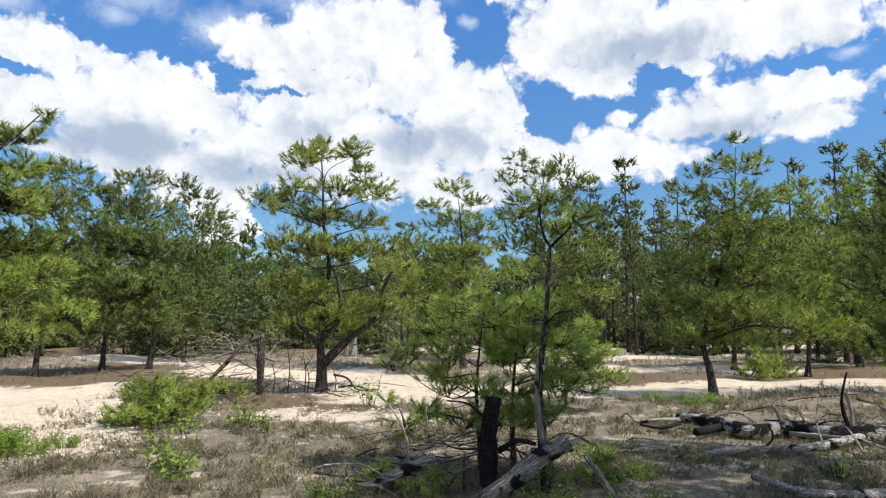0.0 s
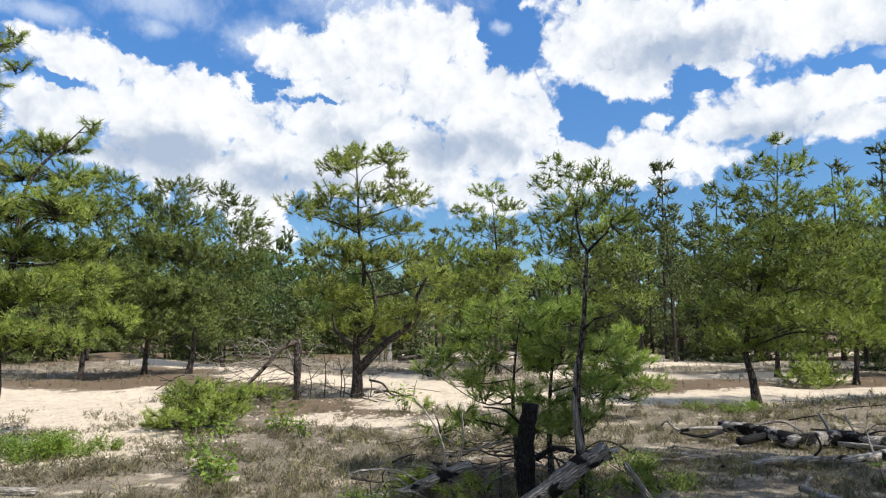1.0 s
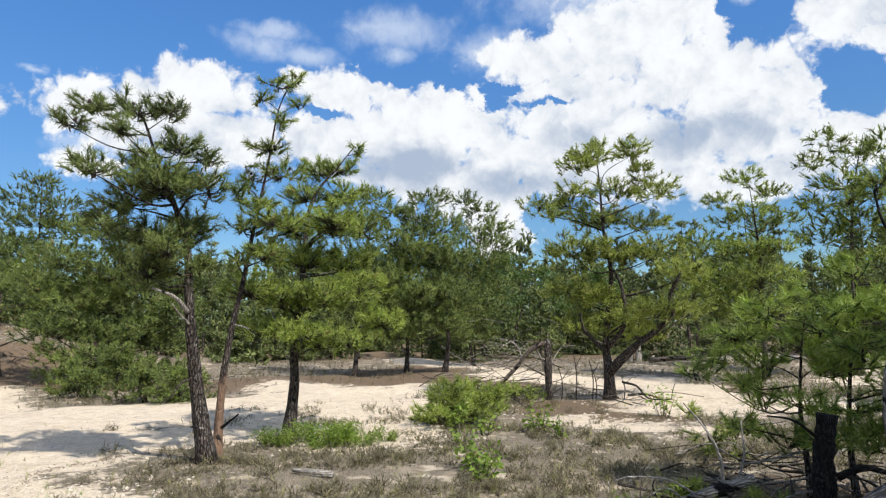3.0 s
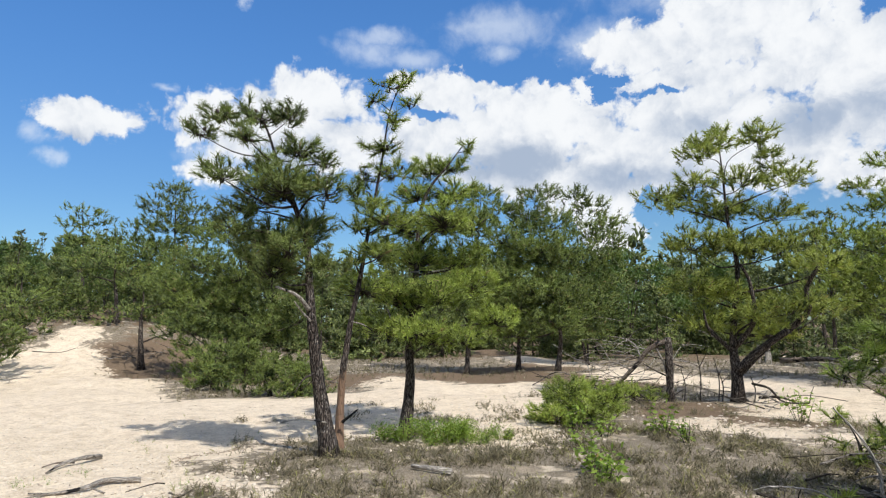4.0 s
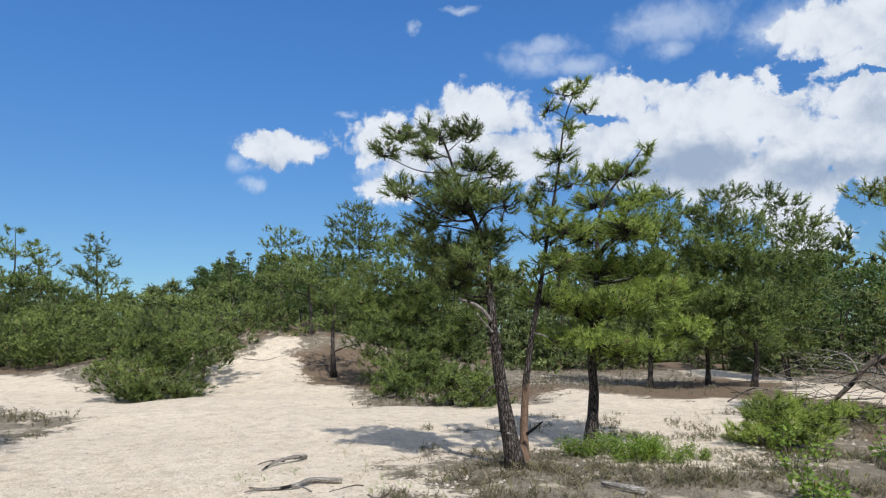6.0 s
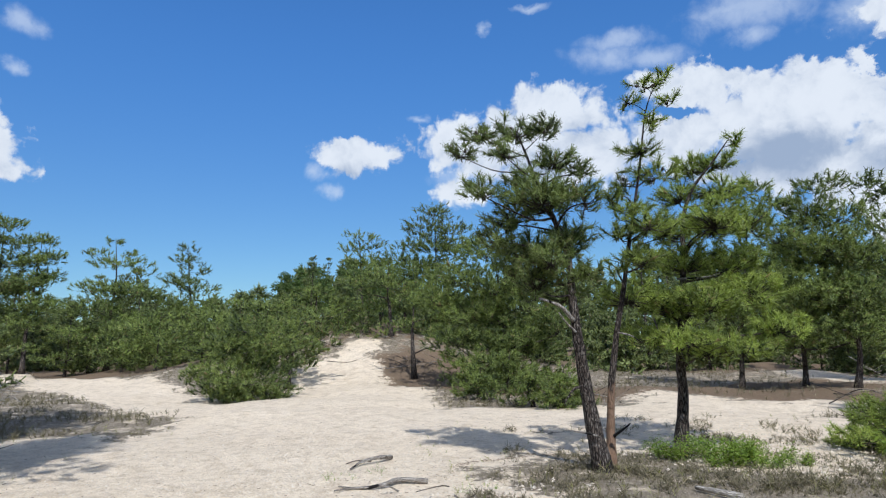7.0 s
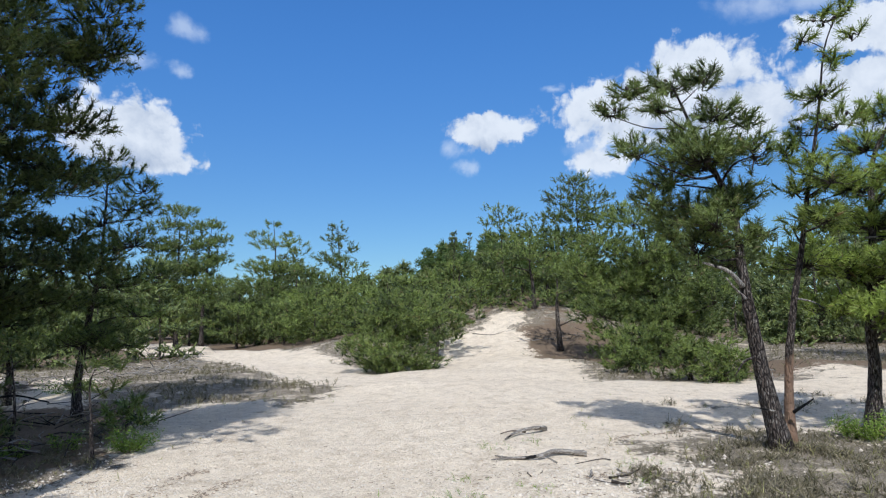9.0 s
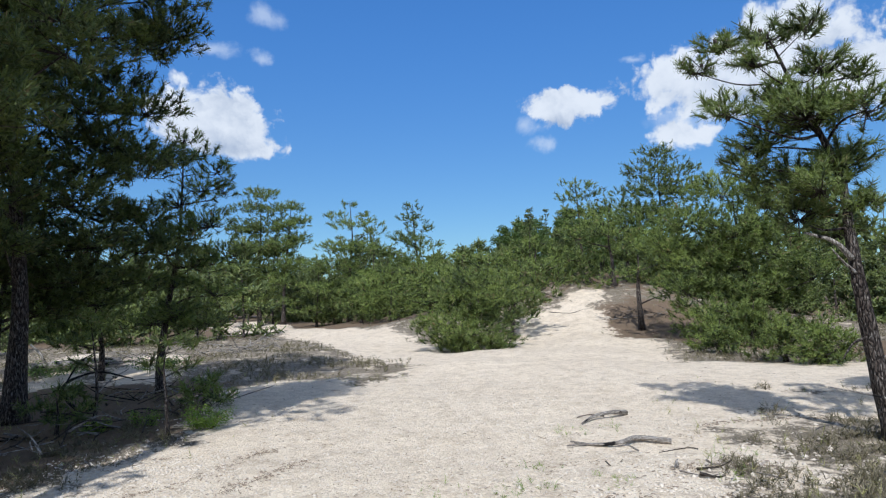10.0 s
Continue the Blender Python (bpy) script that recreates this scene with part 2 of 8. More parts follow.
def bark_material(name, dark, pale, streak, scale=1.0, char=0.0, peel=None, long=9.0):
    """Plated bark: long cells with deep dark joints, pale faces and lichen-grey streaks; char blackens patches."""
    m, tree, shader = material(name)
    p = place(tree)
    stretched = vmath(tree, "MULTIPLY", p, (34.0 * scale, 34.0 * scale, long * scale))
    bend = vmath(tree, "ADD", stretched, vmath(tree, "MULTIPLY", noise_of(tree, p, 9.0, 3.0).outputs["Color"], (1.6, 1.6, 1.6)))
    cells = tree.nodes.new("ShaderNodeTexVoronoi")
    cells.feature = "DISTANCE_TO_EDGE"
    cells.inputs["Scale"].default_value = 1.0
    link(tree, bend, cells.inputs["Vector"])
    plates = step(tree, cells.outputs["Distance"], 0.02, 0.3)
    grain = noise_of(tree, vmath(tree, "MULTIPLY", p, (60.0, 60.0, 5.0 if char else 14.0)), 1.0, 5.0, 0.65)
    c = mix(tree, plates, rgb(*dark), rgb(*pale))
    c = mix(tree, step(tree, grain.outputs["Fac"], 0.5, 0.72), c, rgb(*streak))
    big = noise_of(tree, vmath(tree, "MULTIPLY", p, (5.0, 5.0, 4.0) if char else (3.0, 3.0, 1.2)), 1.0, 4.0)
    if peel:
        up = tree.nodes.new("ShaderNodeSeparateXYZ")
        link(tree, p, up.inputs[0])
        bare = step(tree, maths(tree, "ADD", maths(tree, "SUBTRACT", peel, up.outputs[2]), maths(tree, "MULTIPLY", maths(tree, "SUBTRACT", big.outputs["Fac"], 0.5), 3.0)), -0.1, 0.1)
        c = mix(tree, bare, c, mix(tree, grain.outputs["Fac"], rgb(0.33, 0.20, 0.125), rgb(0.17, 0.125, 0.095)))
    if char:
        c = mix(tree, step(tree, big.outputs["Fac"], 0.62 - 0.3 * char, 0.68 - 0.3 * char), c, rgb(0.012, 0.011, 0.011))
    else:
        c = mix(tree, maths(tree, "MULTIPLY", step(tree, big.outputs["Fac"], 0.4, 0.7), 0.6), c, mix(tree, 1.0, c, rgb(0.5, 0.46, 0.44), "MULTIPLY"))
    link(tree, c, shader.inputs["Base Color"])
    shader.inputs["Roughness"].default_value = 0.9
    shader.inputs["Specular IOR Level"].default_value = 0.2
    bump(tree, shader, maths(tree, "ADD", plates, maths(tree, "MULTIPLY", grain.outputs["Fac"], 0.5)), 0.9, 0.012)
    return m


BARK = bark_material("pine_bark", (0.014, 0.011, 0.010), (0.10, 0.08, 0.068), (0.32, 0.29, 0.26))
BARK_PEELED = bark_material("peeled_pine_bark", (0.02, 0.016, 0.014), (0.095, 0.074, 0.062), (0.24, 0.21, 0.185), peel=1.0)
TWIG = bark_material("twig_bark", (0.035, 0.028, 0.023), (0.10, 0.085, 0.07), (0.16, 0.145, 0.125), 3.0)
DEADWOOD = bark_material("weathered_deadwood", (0.16, 0.14, 0.12), (0.36, 0.33, 0.29), (0.52, 0.49, 0.45), 1.3, 0.3, long=2.5)
DEADWOOD_PALE = bark_material("bleached_deadwood", (0.22, 0.20, 0.175), (0.46, 0.43, 0.385), (0.62, 0.59, 0.54), 1.3, 0.3, long=2.5)
CHARRED = bark_material("charred_wood", (0.006, 0.006, 0.006), (0.022, 0.02, 0.02), (0.06, 0.056, 0.054), 1.2)
LOG_BURNT = bark_material("burnt_log", (0.22, 0.20, 0.18), (0.46, 0.43, 0.39), (0.66, 0.63, 0.58), 1.3, 0.34, long=1.0)
LOG_BROWN = bark_material("brown_deadwood", (0.09, 0.07, 0.055), (0.23, 0.185, 0.15), (0.40, 0.35, 0.30), 1.3, 0.34, long=1.5)
LOG_GREY = bark_material("grey_deadwood", (0.12, 0.105, 0.09), (0.31, 0.28, 0.245), (0.52, 0.48, 0.44), 1.3, 0.4, long=1.0)
LOG_BLACK = bark_material("blackened_log", (0.20, 0.18, 0.16), (0.44, 0.41, 0.37), (0.62, 0.59, 0.55), 1.3, 0.66, long=1.0)


def ground_material():
    """Pale quartz sand, pine litter and heath soil, parted by two painted masks with ragged borders."""
    m, tree, shader = material("sandy_ground")
    p = world_place(tree)
    masks = tree.nodes.new("ShaderNodeAttribute")
    masks.attribute_name = "soil"
    parted = tree.nodes.new("ShaderNodeSeparateColor")
    link(tree, masks.outputs["Color"], parted.inputs[0])
    edge = noise_of(tree, p, 1.7, 6.0, 0.62)
    specks = noise_of(tree, p, 11.0, 4.0, 0.6)
    grit = noise_of(tree, p, 70.0, 3.0, 0.7)
    broad = noise_of(tree, p, 0.35, 3.0)
    stir = maths(tree, "ADD", maths(tree, "MULTIPLY", maths(tree, "SUBTRACT", edge.outputs["Fac"], 0.5), 1.3), maths(tree, "MULTIPLY", maths(tree, "SUBTRACT", specks.outputs["Fac"], 0.5), 0.7))
    sand = step(tree, maths(tree, "ADD", parted.outputs[0], stir), 0.42, 0.58)
    litter = step(tree, maths(tree, "ADD", parted.outputs[1], stir), 0.42, 0.62)
    pebbles = tree.nodes.new("ShaderNodeTexVoronoi")
    pebbles.inputs["Scale"].default_value = 42.0
    link(tree, p, pebbles.inputs["Vector"])
    tone = tree.nodes.new("ShaderNodeSeparateColor")
    link(tree, pebbles.outputs["Color"], tone.inputs[0])
    quartz = mix(tree, broad.outputs["Fac"], rgb(0.68, 0.565, 0.425), rgb(0.76, 0.655, 0.51))
    mottle = noise_of(tree, p, 3.2, 5.0, 0.62)
    quartz = mix(tree, maths(tree, "MULTIPLY", step(tree, mottle.outputs["Fac"], 0.42, 0.72), 0.7), quartz, rgb(0.45, 0.36, 0.26))
    quartz = mix(tree, maths(tree, "MULTIPLY", step(tree, specks.outputs["Fac"], 0.45, 0.75), 0.6), quartz, rgb(0.46, 0.36, 0.245))
    quartz = mix(tree, maths(tree, "MULTIPLY", step(tree, tone.outputs[0], 0.6, 0.9), 0.42), quartz, rgb(0.80, 0.71, 0.57))
    quartz = mix(tree, maths(tree, "MULTIPLY", step(tree, tone.outputs[1], 0.84, 0.95), 0.38), quartz, rgb(0.33, 0.25, 0.18))
    needles = mix(tree, specks.outputs["Fac"], rgb(0.095, 0.067, 0.044), rgb(0.23, 0.165, 0.108))
    needles = mix(tree, maths(tree, "MULTIPLY", step(tree, grit.outputs["Fac"], 0.5, 0.7), 0.5), needles, rgb(0.30, 0.235, 0.175))
    heath = mix(tree, specks.outputs["Fac"], rgb(0.085, 0.07, 0.048), rgb(0.27, 0.228, 0.165))
    heath = mix(tree, maths(tree, "MULTIPLY", step(tree, edge.outputs["Fac"], 0.5, 0.68), 0.75), heath, rgb(0.42, 0.345, 0.25))
    heath = mix(tree, maths(tree, "MULTIPLY", step(tree, grit.outputs["Fac"], 0.5, 0.62), 0.7), heath, rgb(0.44, 0.38, 0.31))
    heath = mix(tree, maths(tree, "MULTIPLY", step(tree, maths(tree, "SUBTRACT", 1.0, grit.outputs["Fac"]), 0.52, 0.64), 0.6), heath, rgb(0.055, 0.042, 0.03))
    blown = noise_of(tree, p, 2.3, 5.0, 0.6)
    heath = mix(tree, maths(tree, "MULTIPLY", step(tree, blown.outputs["Fac"], 0.54, 0.66), 0.7), heath, quartz)
    c = mix(tree, sand, mix(tree, litter, heath, needles), quartz)
    link(tree, c, shader.inputs["Base Color"])
    shader.inputs["Roughness"].default_value = 0.95
    shader.inputs["Specular IOR Level"].default_value = 0.15
    rough = maths(tree, "ADD", maths(tree, "MULTIPLY", grit.outputs["Fac"], 0.5), maths(tree, "ADD", maths(tree, "ADD", specks.outputs["Fac"], maths(tree, "MULTIPLY", mottle.outputs["Fac"], 2.2)), maths(tree, "MULTIPLY", pebbles.outputs["Distance"], -0.5)))
    bump(tree, shader, rough, 0.75, 0.04)
    return m


def plain(name, dark, light, rough=0.8, scale=20.0):
    m, tree, shader = material(name)
    n = noise_of(tree, place(tree), scale, 4.0)
    link(tree, mix(tree, n.outputs["Fac"], rgb(*dark), rgb(*light)), shader.inputs["Base Color"])
    shader.inputs["Roughness"].default_value = rough
    bump(tree, shader, n.outputs["Fac"], 0.4, 0.01)
    return m


GROUND = ground_material()
QUARTZ = plain("quartz_pebble", (0.48, 0.40, 0.31), (0.74, 0.67, 0.57))
DUFF = plain("duff", (0.17, 0.125, 0.09), (0.34, 0.265, 0.19))
CONE = plain("pine_cone_scales", (0.02, 0.016, 0.013), (0.08, 0.06, 0.05), 0.8, 60.0)

# ---- the ground ----
WAY = Vector((-0.906, 0.423, 0.0))        # from the start of the walk to the dune


def smooth(a, b, v):
    q = np.clip((v - a) / (b - a), 0, 1)
    return q * q * (3 - 2 * q)


def ground_z(x, y):
    """The height of the ground: flat sand with low waves, a dune at the end of the track, a rise far off."""
    x, y = np.asarray(x, float), np.asarray(y, float)
    dx, dy = x + 0.4, y - 0.8
    s, l = WAY.x * dx + WAY.y * dy, -WAY.y * -dx + -WAY.x * dy
    z = 2.1 * smooth(22, 32, s) * np.exp(-((l / 7.5) ** 2)) + 1.2 * smooth(32, 50, s) * np.exp(-((l / 11) ** 2))
    z = z + 0.035 * np.sin(x * 0.9 + 1.3 * np.sin(y * 0.5)) * np.cos(y * 0.8 + 0.4) + 0.02 * np.sin(x * 2.3 + y * 1.7) * np.sin(y * 2.9 - x)
    away = smooth(11, 17, np.hypot(dx, dy))
    z = z + away * (0.10 * np.sin(x * 0.55 + 0.8 * np.sin(y * 0.31)) * np.sin(y * 0.62 + 1.1) + 0.05 * np.sin(x * 1.4 + y * 0.7) * np.sin(y * 1.6 - 0.4 * x))
    return z - 0.03


# Strips of bare sand: x, y, x, y, half width; and patches of pine litter: x, y, radius.
SAND = [
    (-2, -2.5, -7, 1.7, 2.7), (-7, 1.7, -12.5, 5.2, 3.0), (-12.5, 5.2, -19, 8.8, 2.9), (-19, 8.8, -24.0, 11.0, 1.6), (-24.0, 11.0, -26.0, 13.0, 0.7),
    (-17, 4.6, -27, 3.4, 1.6), (-27, 3.4, -36, 0.2, 1.5), (-36, 0.2, -54, -3, 2.0), (-12.5, 8.2, -9, 11.2, 2.0), (-9, 11.2, -6.6, 12.6, 1.4),
    (-8.8, 12, -8.4, 16.5, 1.0), (-7.4, 19.8, -4, 20.3, 1.3), (-4, 20.3, -1.7, 14.6, 1.6), (-3.6, 12.0, -1.6, 11.2, 0.45), (-1.7, 14.6, 2.7, 15.7, 1.0),
    (2.7, 15.9, 9.4, 17.3, 1.25), (10, 16.3, 24, 20, 1.2), (-6.6, 10.6, -5.6, 9.0, 1.1), (-8, 9, -7, 12, 1.4), (4, 30, 13, 35, 1.8), (-4, 33, 2, 33, 2.0), (-6.6, 5.2, -5.6, 5.0, 0.3),
    (14, 36, 30, 40, 2.0), (-9.9, 7.2, -8.2, 7.9, 0.9), (-8.0, 5.8, -9.8, 6.8, 0.9), (-11.5, 14.6, -8.5, 15.0, 1.1), (-12.5, 10.5, -9.5, 13.5, 1.2), (-11.0, 1.4, -14.5, 1.2, 0.8), (-16, -2.2, -22, -2.8, 0.7), (-9.6, 0.7, -13.5, 0.6, 0.85), (-15, -3.8, -24, -5.2, 0.5), (-9, 22.5, -14, 26, 1.3), (2, 21, 9, 22, 1.3), (3, 26, 13, 28, 1.6),
]
LITTER = [(-3, 13.4, 1.9), (-9.6, 17.6, 2.0), (-11.6, 21.0, 2.4), (-6.6, 17.6, 1.3), (-1.6, 18.0, 1.5), (-21.5, 13.7, 3.2), (-14.0, 14.4, 1.7), (-12.0, 17.2, 1.6), (-11.5, -3, 2.6), (-14.5, -2.5, 2.4), (-9.2, -2.9, 1.8), (-10.6, -1.2, 1.3), (-12.6, -0.7, 1.4), (-8.6, -1.8, 0.9), (5, 18.5, 2.0), (10, 20, 2.5), (-16.8, 13.4, 1.5), (0.0, 7.6, 1.2), (-18.5, 13.4, 1.6)]


def soil(x, y):
    """How sandy and how littered the ground is at a place, 0 to 1 each."""
    s = np.zeros_like(x)
    for x0, y0, x1, y1, r in SAND:
        ux, uy = x1 - x0, y1 - y0
        q = np.clip(((x - x0) * ux + (y - y0) * uy) / (ux * ux + uy * uy), 0, 1)
        d = np.hypot(x - x0 - q * ux, y - y0 - q * uy)
        s = np.maximum(s, np.clip(0.5 + (r - d) * 0.55, 0, 1.15 if r > 1.3 else 0.9))
    f = np.zeros_like(x)
    for x0, y0, r in LITTER:
        f = np.maximum(f, np.clip(0.5 + (r - np.hypot(x - x0, y - y0)) * 0.45, 0, 1.1))
    far = smooth(24, 34, np.hypot(x, y))
    return s, np.maximum(f, 0.75 * far)


def tri_mesh(name, verts, tris, *mats, slots=None):
    """A mesh of triangles straight from arrays, quick for many thousands of them."""
    me = bpy.data.meshes.new(name)
    n = len(tris)
    me.vertices.add(len(verts)), me.loops.add(3 * n), me.polygons.add(n)
    me.vertices.foreach_set("co", np.asarray(verts, np.float32).ravel())
    me.loops.foreach_set("vertex_index", np.asarray(tris, np.int32).ravel())
    me.polygons.foreach_set("loop_start", np.arange(0, 3 * n, 3, dtype=np.int32))
    for m in mats:
        me.materials.append(m)
    if slots is not None:
        me.polygons.foreach_set("material_index", np.asarray(slots, np.int32))
    me.update(calc_edges=True)
    return me


def build_ground():
    seen = np.radians(np.arange(40, 205, 0.55))
    rest = np.radians(np.arange(205, 400, 4.0))
    turns = np.concatenate([seen, rest])
    rings = np.concatenate([1.2 * 1.0165 ** np.arange(236), 58 * 1.16 ** np.arange(1, 28)])
    a, r = np.meshgrid(turns, rings)
    x, y = -0.3 + r * np.cos(a), 0.6 + r * np.sin(a)
    z = ground_z(x, y)
    n, k = len(rings), len(turns)
    verts = np.stack([x, y, z], -1).reshape(-1, 3)
    i, j = np.meshgrid(np.arange(n - 1), np.arange(k), indexing="ij")
    j2 = (j + 1) % k
    quads = np.stack([i * k + j, (i + 1) * k + j, (i + 1) * k + j2, i * k + j2], -1).reshape(-1, 4)
    quads = quads[:, ::-1]
    quads = np.concatenate([quads[:, [0, 1, 2]], quads[:, [0, 2, 3]], np.stack([np.full(k, n * k), (np.arange(k) + 1) % k, np.arange(k)], -1)])
    verts = np.concatenate([verts, [[-0.3, 0.6, float(ground_z(-0.3, 0.6))]]])
    me = tri_mesh("ground", verts, quads, GROUND)
    s, f = soil(verts[:, 0], verts[:, 1])
    layer = me.color_attributes.new("soil", "FLOAT_COLOR", "POINT")
    layer.data.foreach_set("color", np.stack([s, f, 0 * s, 1 + 0 * s], -1).astype(np.float32).ravel())
    me.polygons.foreach_set("use_smooth", np.ones(len(quads), bool))
    return tagged(new("ground", me), "pale sandy ground with pine litter and dry heath", "ground", kind="structure")


build_ground()

# ---- trees ----


def part(name, me, parent, label=""):
    ob = new(name, me)
    ob.parent = parent
    return tagged(ob, label)


def curve_through(points, n):
    """n points along a smooth line through the given ones."""
    p = np.array(points, float)
    p = np.concatenate([[2 * p[0] - p[1]], p, [2 * p[-1] - p[-2]]])
    q = np.linspace(0, len(p) - 3 - 1e-6, n)
    i, f = q.astype(int), (q % 1)[:, None]
    a, b, c, d = p[i], p[i + 1], p[i + 2], p[i + 3]
    return 0.5 * (2 * b + (c - a) * f + (2 * a - 5 * b + 4 * c - d) * f**2 + (3 * b - a - 3 * c + d) * f**3)


def tube(line, radii, sides, rough=0.0, rnd=None):
    """A closed tapered tube along a line: vertices and triangles."""
    line, radii = np.asarray(line, float), np.asarray(radii, float)
    n = len(line)
    way = np.gradient(line, axis=0)
    way /= np.linalg.norm(way, axis=1)[:, None] + 1e-9
    side = np.cross(way, [0.31, 0.95, 0.12])
    side /= np.linalg.norm(side, axis=1)[:, None] + 1e-9
    other = np.cross(way, side)
    a = np.linspace(0, 2 * np.pi, sides, endpoint=False)
    wob = 1.0
    if rough:
        wob = 1 + rough * (rnd.random((n, sides)) - 0.5) + rough * 0.8 * np.sin(3 * a + 2.0)[None] * np.sin(np.arange(n) * 0.5)[:, None]
    ring = (np.cos(a)[None, :, None] * side[:, None] + np.sin(a)[None, :, None] * other[:, None]) * (radii[:, None] * wob)[..., None]
    verts = np.concatenate([(line[:, None] + ring).reshape(-1, 3), line[:1], line[-1:]])
    i, j = np.meshgrid(np.arange(n - 1), np.arange(sides), indexing="ij")
    j2 = (j + 1) % sides
    u, v, w, x = i * sides + j, i * sides + j2, (i + 1) * sides + j2, (i + 1) * sides + j
    tris = [np.stack([u, v, w], -1).reshape(-1, 3), np.stack([u, w, x], -1).reshape(-1, 3)]
    k = np.arange(sides)
    tris.append(np.stack([np.full(sides, n * sides), (k + 1) % sides, k], -1))
    tris.append(np.stack([np.full(sides, n * sides + 1), (n - 1) * sides + k, (n - 1) * sides + (k + 1) % sides], -1))
    return verts, np.concatenate(tris)


def joined(pieces):
    verts, tris, at = [], [], 0
    for v, t in pieces:
        verts.append(v), tris.append(t + at)
        at += len(v)
    return np.concatenate(verts), np.concatenate(tris)


def unit(v):
    return v / (np.linalg.norm(v, axis=-1, keepdims=True) + 1e-9)


def needle_tufts(at, way, size, count, width, rnd):
    """Loose sprays of needles or blades: count round each shoot, each a slim triangle."""
    m = len(at)
    along = rnd.random((m, count, 1)) * 0.9
    spread = unit(rnd.normal(size=(m, count, 3)))
    spread = unit(spread - (spread * way[:, None]).sum(-1, keepdims=True) * way[:, None])
    lean = np.radians(rnd.uniform(25, 78, (m, count, 1)))
    aim = way[:, None] * np.cos(lean) + spread * np.sin(lean)
    big = size[:, None, None]
    root = at[:, None] + way[:, None] * along * big * 0.8
    tip = root + aim * big * rnd.uniform(0.5, 0.85, (m, count, 1))
    flat = unit(np.cross(aim, way[:, None] + rnd.normal(size=(m, count, 3)) * 0.4)) * width * 0.5
    verts = np.stack([root - flat, root + flat, tip], 2).reshape(-1, 3)
    return verts, np.arange(len(verts)).reshape(-1, 3)


def brushes(at, way, length, girth, count, slim, core, rnd):
    """Pine shoots like bottle brushes: needles set close along the end of a twig, spread wide at the foot and closing
    round the tip.
    Gives vertices, triangles and a tone for each vertex, alike over a shoot's needles and much darker on its core, as
    painted inner shade."""
    m = len(at)
    ln = length[:, None, None]
    spread = unit(rnd.normal(size=(m, count, 3)))
    spread = unit(spread - (spread * way[:, None]).sum(-1, keepdims=True) * way[:, None])
    along = rnd.random((m, count, 1)) ** 0.75
    lean = np.radians(np.clip(86 - 56 * along**1.8 + rnd.normal(size=(m, count, 1)) * 12, 5, 115))
    aim = way[:, None] * np.cos(lean) + spread * np.sin(lean)
    root = at[:, None] + way[:, None] * along * ln * 0.64
    tip = root + aim * ln * girth * rnd.uniform(0.8, 1.1, (m, count, 1))
    flat = unit(np.cross(aim, way[:, None] + rnd.normal(size=(m, count, 3)) * 0.5)) * ln * slim
    # some bundles part towards their tips, single needles taper
    bundle = rnd.random((m, count, 1)) < 0.3
    loose = np.stack([np.where(bundle, tip - flat * 0.7, root - flat), np.where(bundle, tip + flat * 0.7, root + flat), np.where(bundle, root, tip)], 2).reshape(-1, 3)
    # a solid core about the twig, coloured dark to stand in for shade inside the shoot
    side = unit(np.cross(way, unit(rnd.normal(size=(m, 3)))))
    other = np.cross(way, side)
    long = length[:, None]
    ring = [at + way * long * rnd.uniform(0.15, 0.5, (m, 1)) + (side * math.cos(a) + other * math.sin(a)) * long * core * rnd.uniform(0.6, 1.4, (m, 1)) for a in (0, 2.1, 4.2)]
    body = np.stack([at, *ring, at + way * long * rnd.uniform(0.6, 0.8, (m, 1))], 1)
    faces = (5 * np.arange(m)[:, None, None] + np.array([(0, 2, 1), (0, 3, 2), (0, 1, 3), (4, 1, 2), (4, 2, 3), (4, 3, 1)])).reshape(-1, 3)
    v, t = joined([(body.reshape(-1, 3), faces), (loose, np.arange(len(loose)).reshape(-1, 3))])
    # core vertices get a negative tone: inner shade put into the colour
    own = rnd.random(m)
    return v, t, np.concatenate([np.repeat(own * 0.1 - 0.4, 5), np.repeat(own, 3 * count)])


def toned(me, tone):
    """Writes the tone of each vertex, for the needles' colour."""
    me.attributes.new("tone", "FLOAT", "POINT").data.foreach_set("value", np.asarray(tone, np.float32))
    return me


LABELS = {
    "A": "pitch pine with a dark forked trunk leaning over pale sand", "B": "slender pitch pine with peeled orange bark at its foot",
    "C": "pitch pine with a dark trunk rising from low green shrubs", "P": "broad pitch pine with twisted limbs behind a sandy clearing",
    "L": "bushy green pitch pine at the edge of the sand", "S": "thin-crowned pitch pine standing behind young trees", "Q": "tall airy pitch pine standing behind young trees",
    "R": "dense green pitch pine beside a strip of sand", "E": "spreading pitch pine with boughs hanging to the ground", "G": "tall dark green pitch pine behind the track",
    "H": "open-crowned pitch pine on top of the dune", "hp": "low pitch pine shading the foot of the dune", "F": "bushy low pitch pine on the dune's slope",
    "G7": "dark green pitch pine at the back of the sand", "far": "tall narrow pine above the thicket", "fl": "straight pitch pine beyond the side track",
    "big": "large dark pitch pine beside the gravelly track", "K": "pitch pine with dead lower twigs in the shade", "sap": "thin pine sapling with bare lower twigs", "edge": "dark green pitch pine standing in the dry heath", "Y": "young bright green pine with soft needle tufts",
}


